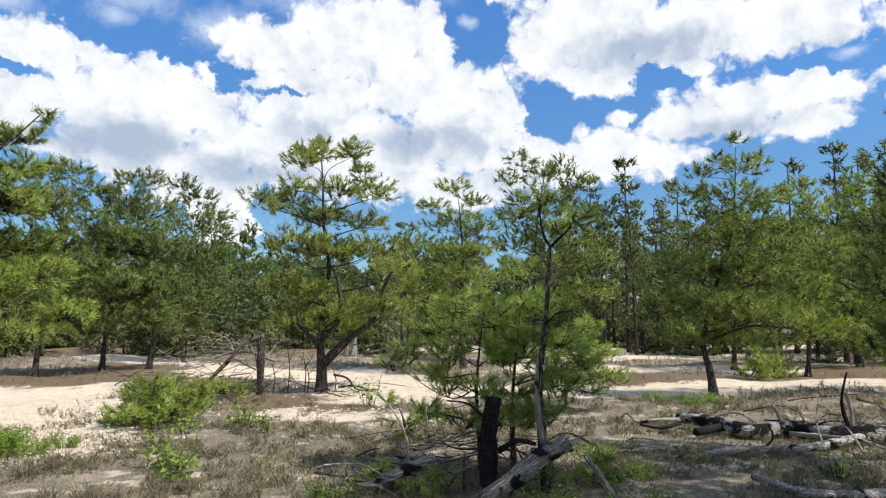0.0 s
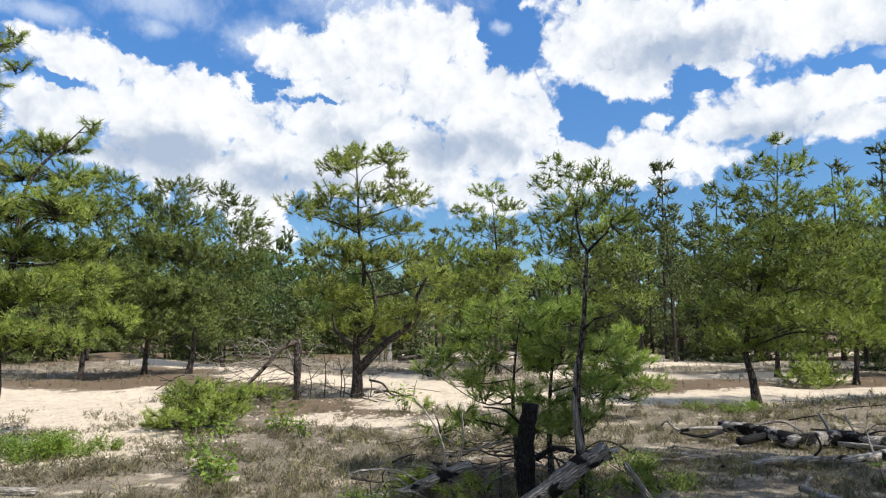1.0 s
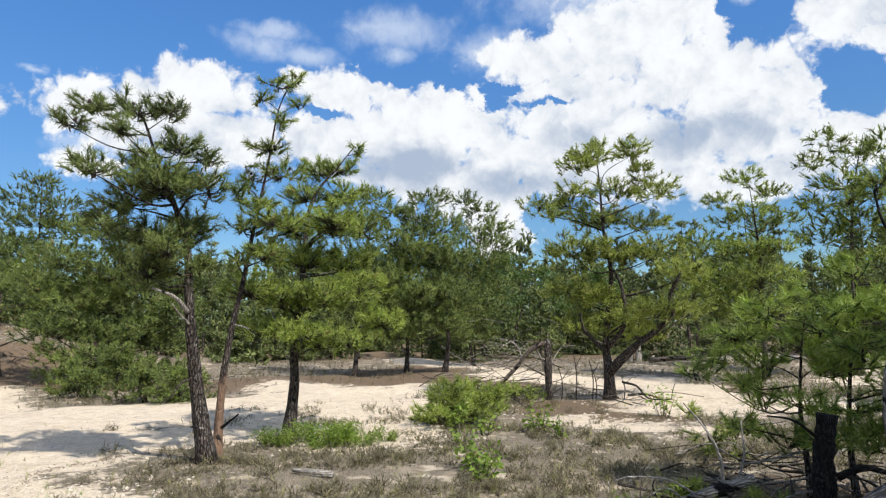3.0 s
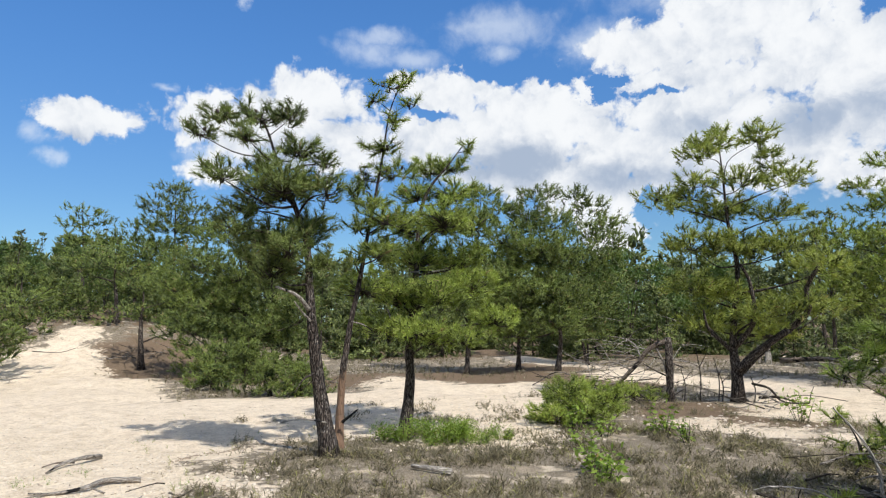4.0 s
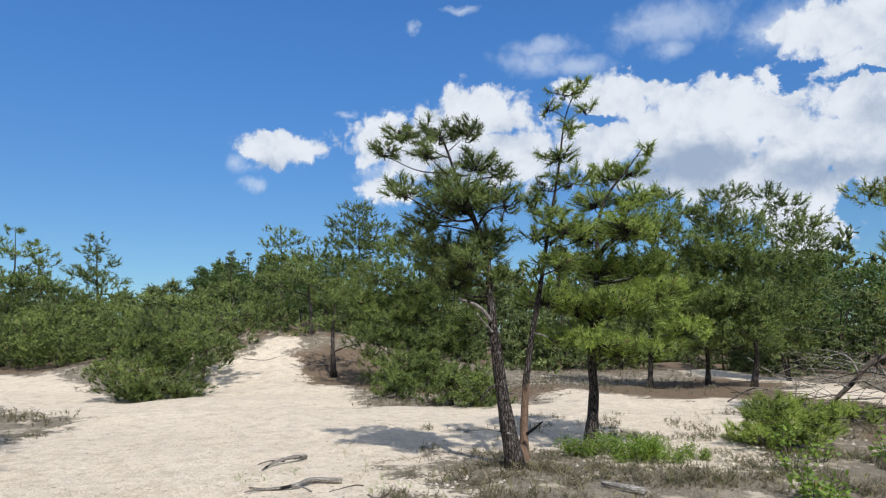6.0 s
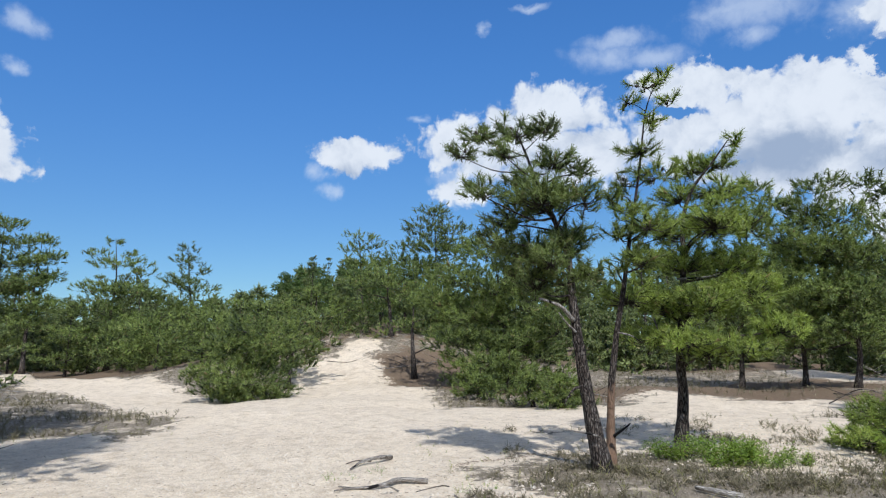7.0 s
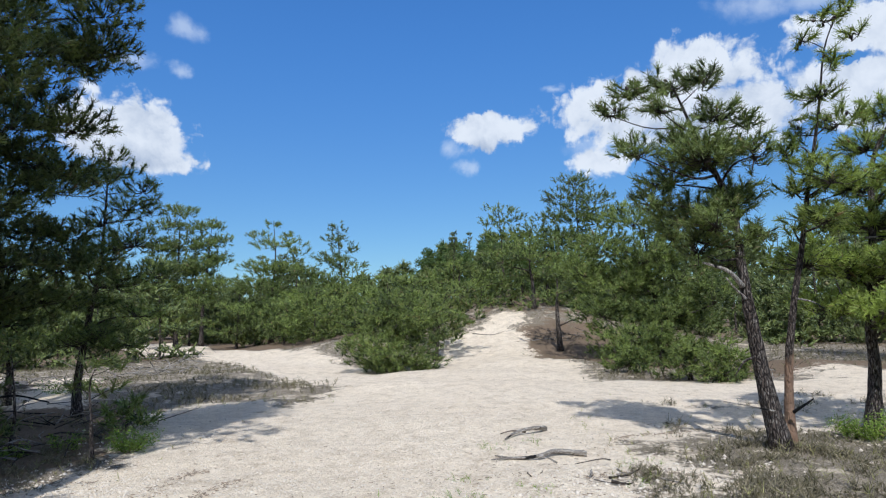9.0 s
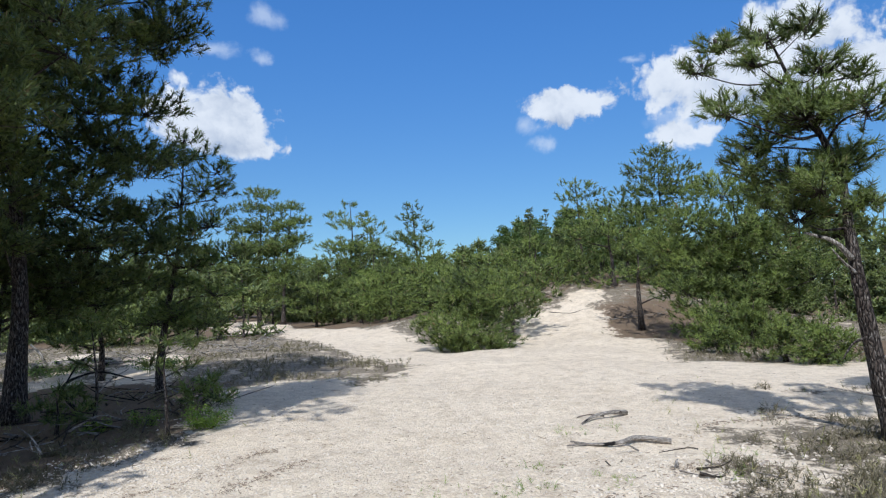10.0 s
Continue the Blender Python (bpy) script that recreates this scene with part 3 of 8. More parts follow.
def crown_mesh(name, clumps, rnd, stuff, shoot, girth, count, slim, core, fill, twigs=0.5, lift=0.8):
    """A crown: clumps of bottle-brush shoots that turn upward at the ends of fanned twigs, with dark gaps beneath and between them."""
    at, way, sizes, wood, age = [], [], [], [], []
    for u, w, h, ru, rh in clumps:
        c, r = np.array((u, w, h)), np.array((ru * 1.12, max(ru * 1.12, 0.15), rh * 0.9))
        n = max(4, int(round(fill * 9.0 * ru * (rh + 0.25 * ru) / (shoot * shoot * (0.4 + girth)))))
        d = unit(rnd.normal(size=(n, 3)) * [1, 1, 0.6] + [0, 0, 0.35])
        p = c + d * r * (0.3 + 0.8 * rnd.random(n) ** 0.6)[:, None]
        a = unit(d * [1.0, 1.0, 0.3] + [0, 0, lift * rnd.uniform(0.5, 1.1)] + rnd.normal(size=(n, 3)) * 0.28)
        size = shoot * rnd.uniform(0.65, 1.3, n)
        foot = p - a * size[:, None] * 0.6
        at.append(foot), way.append(a), sizes.append(size), age.append(np.full(n, rnd.uniform(-0.3, 0.3)))
        root = c - [0, 0, rh * 0.35]
        for q, b in zip(foot[: int(n * twigs)], a):
            mid = root + (q - root) * 0.6 - b * 0.05 + rnd.normal(size=3) * 0.05 * ru
            wood.append(tube([root + (q - root) * 0.08, mid, q + b * 0.03], [0.010, 0.007, 0.005], 3))
    at, way, sizes = np.concatenate(at), np.concatenate(way), np.concatenate(sizes)
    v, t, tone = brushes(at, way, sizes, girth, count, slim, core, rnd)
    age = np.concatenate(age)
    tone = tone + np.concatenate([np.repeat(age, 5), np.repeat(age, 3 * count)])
    slots = [0] * len(t)
    if wood:
        v1, t1 = joined(wood)
        v, t = joined([(v, t), (v1, t1)])
        tone, slots = np.concatenate([tone, np.zeros(len(v1))]), slots + [1] * len(t1)
    return toned(tri_mesh(name, v, t, stuff, TWIG, slots=slots), tone)


def cone_mesh():
    """A pine cone: an egg of overlapping scales, in rings."""
    verts, tris = [], []
    for k in range(6):
        z, r = -0.035 + k * 0.013, 0.026 * math.sin(0.5 + k * 0.45)
        for j in range(7):
            a = (j + 0.5 * (k % 2)) * 2 * math.pi / 7
            c, s, n = math.cos(a), math.sin(a), len(verts)
            verts += [(0.4 * r * c - 0.009 * s, 0.4 * r * s + 0.009 * c, z), (0.4 * r * c + 0.009 * s, 0.4 * r * s - 0.009 * c, z), (1.25 * r * c, 1.25 * r * s, z + 0.014), (0.3 * r * c, 0.3 * r * s, z + 0.02)]
            tris += [(n, n + 1, n + 2), (n, n + 2, n + 3), (n + 1, n + 3, n + 2)]
    return tri_mesh("cone", np.array(verts), np.array(tris), CONE)


PINE_CONE = cone_mesh()


def pine(name, base, yaw, thick, trunk, clumps, label="L", close=False, density=1.0, fresh=False, boughs=(), tall=False, size=1.0):
    """A pine: trunk line (sideways, up), then clumps of needles (sideways, away, up, half width, half height), each on a limb of its own."""
    rnd = np.random.default_rng(int(abs(base[0] * 131 + base[1] * 17) * 10))
    z = float(ground_z(base[0], base[1]))
    tree = tagged(new(name), LABELS[label], "pine tree", "pines in the barrens", "thing")
    tree.matrix_basis = pose(base[0], base[1], z, 0, 0, yaw) @ Matrix.Scale(size, 4)
    spine = [(u, 0.05 * math.sin(i * 1.7 + base[0]) * (i > 0), h) for i, (u, h) in enumerate(trunk)]
    line = curve_through(spine, 40 if close else 22)
    line[0, 2] -= 0.12
    f = np.linspace(0, 1, len(line))
    radii = thick * (1 - 0.93 * f**0.75) * (1 + 0.45 * np.exp(-f * 26))
    wood = BARK_PEELED if label == "B" else BARK
    v, t = tube(line, radii, 14 if close else 9, 0.16 if close else 0.1, rnd)
    trunk_me = tri_mesh("trunk", v, t, wood)
    trunk_me.polygons.foreach_set("use_smooth", np.ones(len(t), bool))
    stem = part("trunk", trunk_me, tree)
    top = line[-1, 2]
    for u, w, h, ru, rh in clumps:
        end = np.array((u, w, h - rh * 0.3))
        reach = math.hypot(u - np.interp(h, line[:, 2], line[:, 0]), w)
        k = int(np.argmin(np.abs(line[:, 2] - min(max(h - 0.3 * reach - rh * 0.3, 0.22 * top), 0.97 * top))))
        start = line[k]
        mid = start * 0.5 + end * 0.5 + rnd.normal(size=3) * 0.09 * reach + [0, 0, 0.06 * reach * rnd.choice([-1, 1])]
        thin = max(min(radii[k] * 0.6, 0.008 + 0.018 * reach), 0.007)
        v, t = tube(curve_through([start, mid, end], 8), np.linspace(thin, thin * 0.3, 8), 6 if close else 5)
        me = tri_mesh("limb", v, t, BARK if thick > 0.04 else TWIG)
        me.polygons.foreach_set("use_smooth", np.ones(len(t), bool))
        part("limb", me, stem)
    for points, thin, mat in boughs:
        v, t = tube(curve_through([(u, -0.12 - 0.1 * k, h) for k, (u, h) in enumerate(points)], 12), np.linspace(thin, thin * 0.4, 12), 8, 0.15, rnd)
        me = tri_mesh("bough", v, t, mat)
        me.polygons.foreach_set("use_smooth", np.ones(len(t), bool))
        part("bough", me, stem, "bare grey dead bough" if mat == DEADWOOD else "")
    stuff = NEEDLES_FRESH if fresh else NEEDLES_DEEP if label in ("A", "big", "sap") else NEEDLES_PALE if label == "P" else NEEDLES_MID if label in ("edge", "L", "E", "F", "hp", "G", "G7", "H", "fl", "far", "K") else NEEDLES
    if label not in ("Y", "B", "sap", "Q") and len(clumps) > 5:
        # shorter boughs that fill the crown towards the trunk
        clumps = clumps + [(0.45 * u + 0.55 * float(np.interp(h, line[:, 2], line[:, 0])), 0.5 * w, h - 0.25 * rh, 0.8 * ru, 0.7 * rh) for u, w, h, ru, rh in clumps[1::2] if 0.3 < h < 0.8 * top]
    far = math.hypot(base[0], base[1])
    if label in ("big", "K") and not tall:
        density *= 1.1
    if label in ("F", "hp", "G7") and far > 22:
        clumps = [(u, w, h, ru * k, rh * k * 0.85) for (u, w, h, ru, rh), k in zip(clumps, rnd.uniform(0.5, 1.05, len(clumps)))]
    if fresh:
        me = crown_mesh("crown", clumps, rnd, stuff, 0.24, 0.42, 60, 0.017, 0.06, 1.0 * density)
    elif close:
        me = crown_mesh("crown", clumps, rnd, stuff, 0.21, 0.41, 54, 0.021, 0.085, 0.8 * density)
    elif tall:
        me = crown_mesh("crown", clumps, rnd, stuff, 0.36, 0.42, 15, 0.045, 0.12, 1.3 * density, 0.1)
    elif far < 17:
        me = crown_mesh("crown", clumps, rnd, stuff, 0.25, 0.42, 34, 0.032, 0.09, 0.85 * density, 0.12)
    elif far < 23:
        me = crown_mesh("crown", clumps, rnd, stuff, 0.28, 0.42, 32, 0.034, 0.1, 0.85 * density, 0.1)
    else:
        me = crown_mesh("crown", clumps, rnd, stuff, 0.38, 0.45, 18, 0.04, 0.1, 0.95 * density, 0.1)
    crown = part("crown", me, tree)
    if label in ("A", "B"):
        for u, w, h, ru, rh in clumps[:9]:
            for _ in range(2):
                cone = part("cone", PINE_CONE, crown, "dark open pine cone")
                d = rnd.normal(size=3)
                d = d / np.linalg.norm(d) * [ru, ru, rh] * 0.45
                cone.matrix_basis = pose(u + d[0], w + d[1], h + d[2] - 0.03, rnd.uniform(-60, 60), rnd.uniform(-60, 60), 0) @ Matrix.Scale(0.75, 4)
    return tree


# the three pines beside the sand
pine("pitch_pine", (-6.35, 6.70, 0.00), 45.3, 0.1,
     [(0, 0), (-.13, 0.74), (-.2, 1.31), (-.25, 1.73), (-.28, 2.16), (-.32, 2.67), (-.47, 3.11), (-.65, 3.56), (-.8, 4.01), (-.91, 4.31)],
     [(-1.63, -.1, 4.03, 0.22, 0.16), (-1.31, -.37, 4.19, 0.25, 0.19), (-.91, -.08, 4.27, 0.27, 0.22), (-.54, -.24, 4.24, 0.23, 0.22), (-.43, -.02, 3.86, 0.29, 0.25), (-.1, 0, 3.71, 0.16, 0.18), (-1.02, -.53, 3.89, 0.22, 0.16), (-1.3, -.58, 3.4, 0.27, 0.2), (-1.01, 0.2, 3.18, 0.36, 0.26), (-.58, -.35, 3.33, 0.4, 0.29), (-.07, -.37, 3.3, 0.2, 0.27), (-.79, 0.35, 2.74, 0.43, 0.3), (-1.15, -.15, 2.89, 0.29, 0.25), (-.28, 0.2, 2.89, 0.33, 0.29), (-.71, -.14, 2.31, 0.33, 0.25), (-.07, 0.01, 2.45, 0.18, 0.2), (-.5, -.45, 2.56, 0.33, 0.25), (-1, 0.01, 2.49, 0.26, 0.19), (-.39, 0.23, 2.13, 0.26, 0.17), (-.83, -.1, 3.63, 0.26, 0.2), (-.36, 0.11, 3.41, 0.29, 0.25)], label="A", close=True, density=2.0, boughs=[([(-.27, 1.8), (-.42, 1.98), (-.67, 2.08)], .03, DEADWOOD), ([(-.25, 1.66), (-.35, 1.77), (-.44, 1.9)], .016, DEADWOOD), ([(-.2, 1.02), (-.32, .97), (-.42, .82)], .016, BARK), ([(-.05, .43), (-.28, .49), (-.56, .55)], .012, DEADWOOD)])
pine("pitch_pine", (-6.48, 6.97, 0.00), 44.6, 0.06,
     [(0, 0), (0.02, 0.5), (0.06, 1.07), (0.15, 1.66), (0.26, 2.18), (0.36, 2.78), (0.45, 3.24), (0.56, 3.86), (0.66, 4.5), (0.8, 4.9)],
     [(0.86, -.23, 4.9, 0.12, 0.15), (0.64, -.31, 4.78, 0.22, 0.13), (0.41, -.14, 4.65, 0.15, 0.09), (0.91, -.28, 4.58, 0.16, 0.09), (0.68, -.33, 4.3, 0.16, 0.15), (0.56, -.13, 3.98, 0.26, 0.15), (0.36, 0.17, 3.63, 0.21, 0.16), (0.75, 0.1, 3.71, 0.3, 0.21), (0.4, 0.08, 3.24, 0.28, 0.21), (0.17, -.24, 3.39, 0.15, 0.16), (0.24, -.05, 2.93, 0.25, 0.19), (0.59, -.21, 3.01, 0.3, 0.24), (0.51, -.27, 2.55, 0.3, 0.19), (0.2, -.31, 2.48, 0.16, 0.15)], label="B", close=True, density=1.6, boughs=[([(.05, .4), (.15, .49), (.24, .58)], .02, CHARRED), ([(.16, 1.66), (.31, 1.62), (.42, 1.54)], .012, DEADWOOD)])
pine("pitch_pine", (-6.79, 8.70, 0.00), 39.0, 0.09,
     [(0, 0), (0.08, 0.71), (0.07, 1.22), (0.13, 1.91), (0.2, 2.62), (0.24, 3.33), (0.41, 3.78), (0.69, 4.13), (0.96, 4.5)],
     [(1.01, 0, 4.45, 0.12, 0.18), (0.73, 0.13, 4.18, 0.31, 0.16), (0.42, 0.19, 4.14, 0.33, 0.21), (0.23, 0.35, 3.73, 0.39, 0.26), (0.77, 0.13, 3.72, 0.39, 0.26), (-.04, 0.33, 3.24, 0.39, 0.32), (0.58, -.66, 3.19, 0.44, 0.35), (1.06, -.18, 3.22, 0.35, 0.3), (-.31, 0.35, 2.8, 0.35, 0.32), (0.22, 0.03, 2.7, 0.44, 0.32), (0.83, 0.3, 2.65, 0.48, 0.35), (-.58, -.56, 2.19, 0.39, 0.32), (-.06, -.17, 2.09, 0.44, 0.32), (0.47, -.42, 2.09, 0.48, 0.32), (1.08, -.09, 2.25, 0.44, 0.32), (-.32, -.06, 1.66, 0.44, 0.26), (0.2, -.68, 1.57, 0.44, 0.23), (0.8, -.45, 1.48, 0.53, 0.23), (1.33, -.38, 1.73, 0.35, 0.25)], label="C", close=True, density=2.0, boughs=[([(.1, 2.44), (.47, 2.44), (.78, 2.52)], .014, DEADWOOD), ([(-.2, 1.7), (-.3, 2.01), (-.36, 2.18)], .014, DEADWOOD)])
# pines behind, along the far side of the sand
pine("pitch_pine", (-3.42, 15.24, 0.00), 13.1, 0.125,
     [(0, 0), (0, 0.62), (-.04, 1.11), (0.04, 1.87), (0.13, 2.75), (0, 3.65), (-.04, 4.56), (-.1, 5.54)],
     [(-.1, 0.27, 5.66, 0.26, 0.21), (-.39, 0.32, 5.44, 0.34, 0.23), (-.12, -.23, 5.32, 0.54, 0.34), (-.5, -.59, 5.06, 0.44, 0.34), (0.58, -1.01, 5.18, 0.39, 0.39), (0.84, 0.06, 4.99, 0.28, 0.31), (1.17, -.25, 4.47, 0.46, 0.44), (0.33, 0.22, 4.57, 0.58, 0.39), (-.62, -.41, 4.47, 0.46, 0.31), (-1.42, 0.23, 4.38, 0.52, 0.23), (-1.04, -.57, 4.01, 0.36, 0.26), (-.17, 0.28, 4.03, 0.64, 0.36), (0.85, 0.17, 3.8, 0.58, 0.36), (-.65, -.34, 3.25, 0.64, 0.52), (0.22, -.14, 3.14, 0.64, 0.46), (0.99, 0.09, 3.15, 0.64, 0.46), (1.51, -.7, 2.64, 0.52, 0.46), (-.76, -.11, 2.37, 0.58, 0.46), (-.01, 0.29, 2.12, 0.64, 0.39), (1, -.58, 1.87, 0.58, 0.44), (1.64, 0.29, 1.87, 0.52, 0.39), (-.62, 0.1, 1.61, 0.52, 0.36), (0.63, 0.35, 1.36, 0.64, 0.31)], label="P", density=1.5, boughs=[([(.04, .62), (.38, .99), (1.0, 1.46), (1.32, 1.8), (1.28, 2.19), (1.51, 2.64)], .085, BARK), ([(.01, 1.11), (.37, 1.61), (.33, 2.37), (.17, 2.75)], .06, BARK), ([(-.1, 1.05), (-.49, 1.49), (-.56, 1.86)], .05, BARK), ([(.05, .5), (.38, .86), (.63, 1.11)], .03, BARK)])
pine("pitch_pine", (-9.93, 20.39, 0.00), 26.6, 0.1,
     [(0, 0), (0.12, 0.93), (0.07, 2.14), (-.14, 3.53), (-.39, 5.63)],
     [(-.46, -.32, 5.71, 0.68, 0.53), (-.84, -.5, 5.07, 0.68, 0.65), (0.01, 0.03, 4.86, 0.84, 0.65), (-.51, -.58, 4.03, 0.95, 0.76), (-1.11, -.09, 3.66, 0.86, 0.86), (0.3, -.27, 3.72, 0.86, 0.76), (-.61, -.6, 2.65, 1.14, 0.76), (0.35, -.12, 2.49, 0.95, 0.76), (-1.21, -.62, 2.3, 0.86, 0.86), (-.25, -.2, 1.62, 1.14, 0.57), (-1.46, -.59, 1.29, 0.76, 0.57)], label="L", density=1.3)
pine("pitch_pine", (-10.74, 24.70, 0.00), 24.0, 0.08,
     [(0, 0), (-.19, 1), (-.26, 2.88), (-.25, 4.58), (-.26, 6.51)],
     [(-.26, -.34, 6.51, 0.59, 0.59), (0.36, 0.29, 6.23, 0.59, 0.59), (0.99, -.43, 5.5, 0.59, 0.59), (0.19, 0.07, 5.24, 1.02, 0.82), (0.81, -.46, 4.62, 0.82, 0.77), (0.13, -.32, 3.95, 1.13, 0.91), (0.76, 0.32, 3.11, 1.02, 0.82), (-.11, -.36, 2.46, 1.25, 0.82), (0.61, 0.01, 1.83, 1.02, 0.68), (-.36, -.14, 1.31, 1.13, 0.57)], label="L", density=1.3)
pine("pitch_pine", (-12.53, 18.98, 0.00), 33.7, 0.09,
     [(0, 0), (0.07, 1.13), (0.2, 2.61), (0.43, 4.3), (0.57, 6.01)],
     [(0.61, -.21, 6.01, 0.64, 0.42), (-.1, -.33, 5.75, 0.57, 0.45), (1.11, -.64, 5.42, 0.6, 0.53), (0.35, 0.32, 5.06, 0.94, 0.64), (1.27, -.81, 4.46, 0.85, 0.68), (-.59, -.16, 4.9, 0.75, 0.68), (0.51, 0.36, 3.92, 1.13, 0.75), (1.41, -.71, 3.15, 0.85, 0.75), (-.25, -.09, 3.18, 0.94, 0.75), (0.65, -.01, 2.42, 1.13, 0.68), (-.83, -.77, 2.25, 0.85, 0.68), (1.55, -.32, 1.85, 0.75, 0.57), (0.07, 0.1, 1.32, 1.13, 0.49)], label="L", density=1.3)
pine("pitch_pine", (-11.35, 20.34, 0.00), 29.3, 0.09,
     [(0, 0), (0.04, 1.11), (0.05, 2.61), (0.3, 4.5)],
     [(0.5, -.04, 4.88, 0.7, 0.58), (-.08, -.15, 4.13, 0.77, 0.7), (0.64, -.04, 3.54, 0.87, 0.7), (0.05, -.33, 2.61, 0.97, 0.7), (0.58, 0.15, 1.85, 0.97, 0.58), (-.54, 0.16, 1.49, 0.77, 0.48)], label="L", density=1.3)
pine("pitch_pine", (-0.39, 21.77, 0.00), 0.9, 0.1,
     [(0, 0), (-.03, 1.61), (0.01, 3.24), (-.02, 4.16), (-.16, 5.83)],
     [(-.25, -.23, 5.83, 0.58, 0.36), (-.9, -.09, 5.24, 0.55, 0.33), (0.36, 0.39, 5.46, 0.51, 0.4), (-.07, -.21, 4.81, 0.66, 0.4), (-.81, -.15, 4.63, 0.55, 0.29), (0.57, -.05, 4.53, 0.55, 0.4), (0.57, -.58, 3.79, 0.55, 0.33), (-.53, -.15, 3.79, 0.91, 0.47), (-1.54, 0.01, 3.89, 0.73, 0.62), (-1.08, 0.22, 3.06, 1, 0.62), (0.01, -.7, 2.88, 1, 0.66), (-1.81, -.42, 2.52, 0.82, 0.73), (-.53, -.7, 1.97, 1.09, 0.66)], label="S", density=1.15)
pine("pitch_pine", (2.15, 24.44, 0.00), -5.3, 0.1,
     [(0, 0), (-.01, 1.6), (0.01, 3.23), (0.12, 4.87), (0.34, 6.33), (0.57, 7.37)],
     [(-.42, -.24, 7.3, 0.58, 0.49), (0.97, 0.05, 6.98, 0.62, 0.58), (0.35, 0.07, 6.75, 0.7, 0.54), (-.89, -.76, 6.47, 0.54, 0.49), (1.56, -.97, 6.19, 0.66, 0.66), (0.03, -.39, 5.81, 0.93, 0.58), (0.94, -.55, 5.58, 0.82, 0.66), (-.8, 0.29, 5.31, 0.74, 0.62), (1.94, 0.1, 5.25, 0.58, 0.62), (0.32, -.04, 4.66, 1.03, 0.7), (1.52, -.11, 4.23, 0.93, 0.74), (-.71, 0.06, 4.27, 0.82, 0.7), (2.1, -.76, 3.61, 0.82, 0.82), (0.7, -.29, 3.42, 1.03, 0.7), (1.87, -.73, 2.4, 0.93, 0.82), (0.28, 0.44, 2.21, 1.03, 0.82)], label="Q", density=1.2)
pine("pitch_pine", (5.13, 15.31, 0.00), -19.5, 0.1,
     [(0, 0), (-.07, 0.56), (-.17, 1.11), (0.04, 2.09), (0.43, 3.2), (0.58, 4.19), (0.65, 5.38)],
     [(0.63, -.5, 5.45, 0.29, 0.21), (1.07, 0.08, 5.15, 0.32, 0.21), (0.28, 0.08, 5.16, 0.32, 0.21), (-.08, 0.31, 4.94, 0.38, 0.27), (0.72, -.6, 4.81, 0.54, 0.29), (-.34, -.54, 4.32, 0.48, 0.32), (0.47, -.65, 4.26, 0.74, 0.38), (1.14, -.54, 4.15, 0.48, 0.38), (-.25, 0.15, 3.61, 0.67, 0.48), (0.78, -.67, 3.55, 0.74, 0.48), (1.42, -.13, 3.28, 0.54, 0.54), (-.63, -.56, 2.86, 0.67, 0.48), (0.18, -.45, 2.83, 0.74, 0.54), (0.96, -.26, 2.69, 0.74, 0.54), (1.59, 0.29, 2.43, 0.54, 0.54), (-.9, -.02, 2.11, 0.6, 0.48), (-.08, -.83, 1.97, 0.8, 0.54), (0.81, -.48, 1.84, 0.8, 0.54), (1.45, -.65, 1.6, 0.6, 0.48), (-.45, 0.34, 1.35, 0.67, 0.4), (0.34, 0.25, 1.18, 0.67, 0.33)], label="R")
pine("pitch_pine", (8.16, 22.01, 0.00), -21.0, 0.1,
     [(0, 0), (0.04, 0.88), (0.15, 2.67), (0.27, 4.48)],
     [(0.18, -.43, 4.12, 0.99, 0.79), (0.78, 0.07, 3.01, 0.99, 0.79), (1.21, 0.02, 1.94, 0.89, 0.79), (-.1, 0.26, 1.6, 1.18, 0.71), (0.84, -.3, 0.89, 0.99, 0.49)], label="R")
pine("pitch_pine", (9.42, 19.98, 0.00), -26.1, 0.08,
     [(0, 0), (0.08, 0.95), (0.16, 2.56), (0.14, 4.2), (0.09, 5.7)],
     [(0.08, 0.24, 5.56, 0.52, 0.37), (-.18, -.43, 5.05, 0.63, 0.45), (0.38, 0.08, 4.75, 0.67, 0.48), (-.36, -.33, 4.31, 0.63, 0.48), (0.13, 0.25, 3.87, 0.93, 0.63), (0.59, -.42, 3.35, 0.74, 0.67), (-.28, 0.18, 2.9, 0.83, 0.67), (0.4, 0.04, 2.39, 0.93, 0.67), (-.2, 0.16, 1.76, 0.93, 0.67), (0.62, 0.26, 1.36, 0.83, 0.56)], label="R")
pine("pitch_pine", (12.07, 22.12, 0.00), -29.5, 0.1,
     [(0, 0), (0.18, 1.59), (0.32, 3.55), (0.38, 5.91)],
     [(0.38, -.2, 5.95, 0.64, 0.43), (-.26, -.11, 5.7, 0.64, 0.38), (0.81, -.15, 5.59, 0.77, 0.47), (0.1, -.13, 5.11, 0.85, 0.51), (0.83, -.16, 4.6, 0.96, 0.64), (-.11, 0.02, 4.12, 0.85, 0.64), (0.62, -.27, 3.54, 1.06, 0.85), (-.04, 0.01, 2.49, 0.96, 0.85), (0.67, -.46, 1.94, 0.96, 0.85), (0.03, -.24, 1.06, 1.06, 0.64)], label="R")
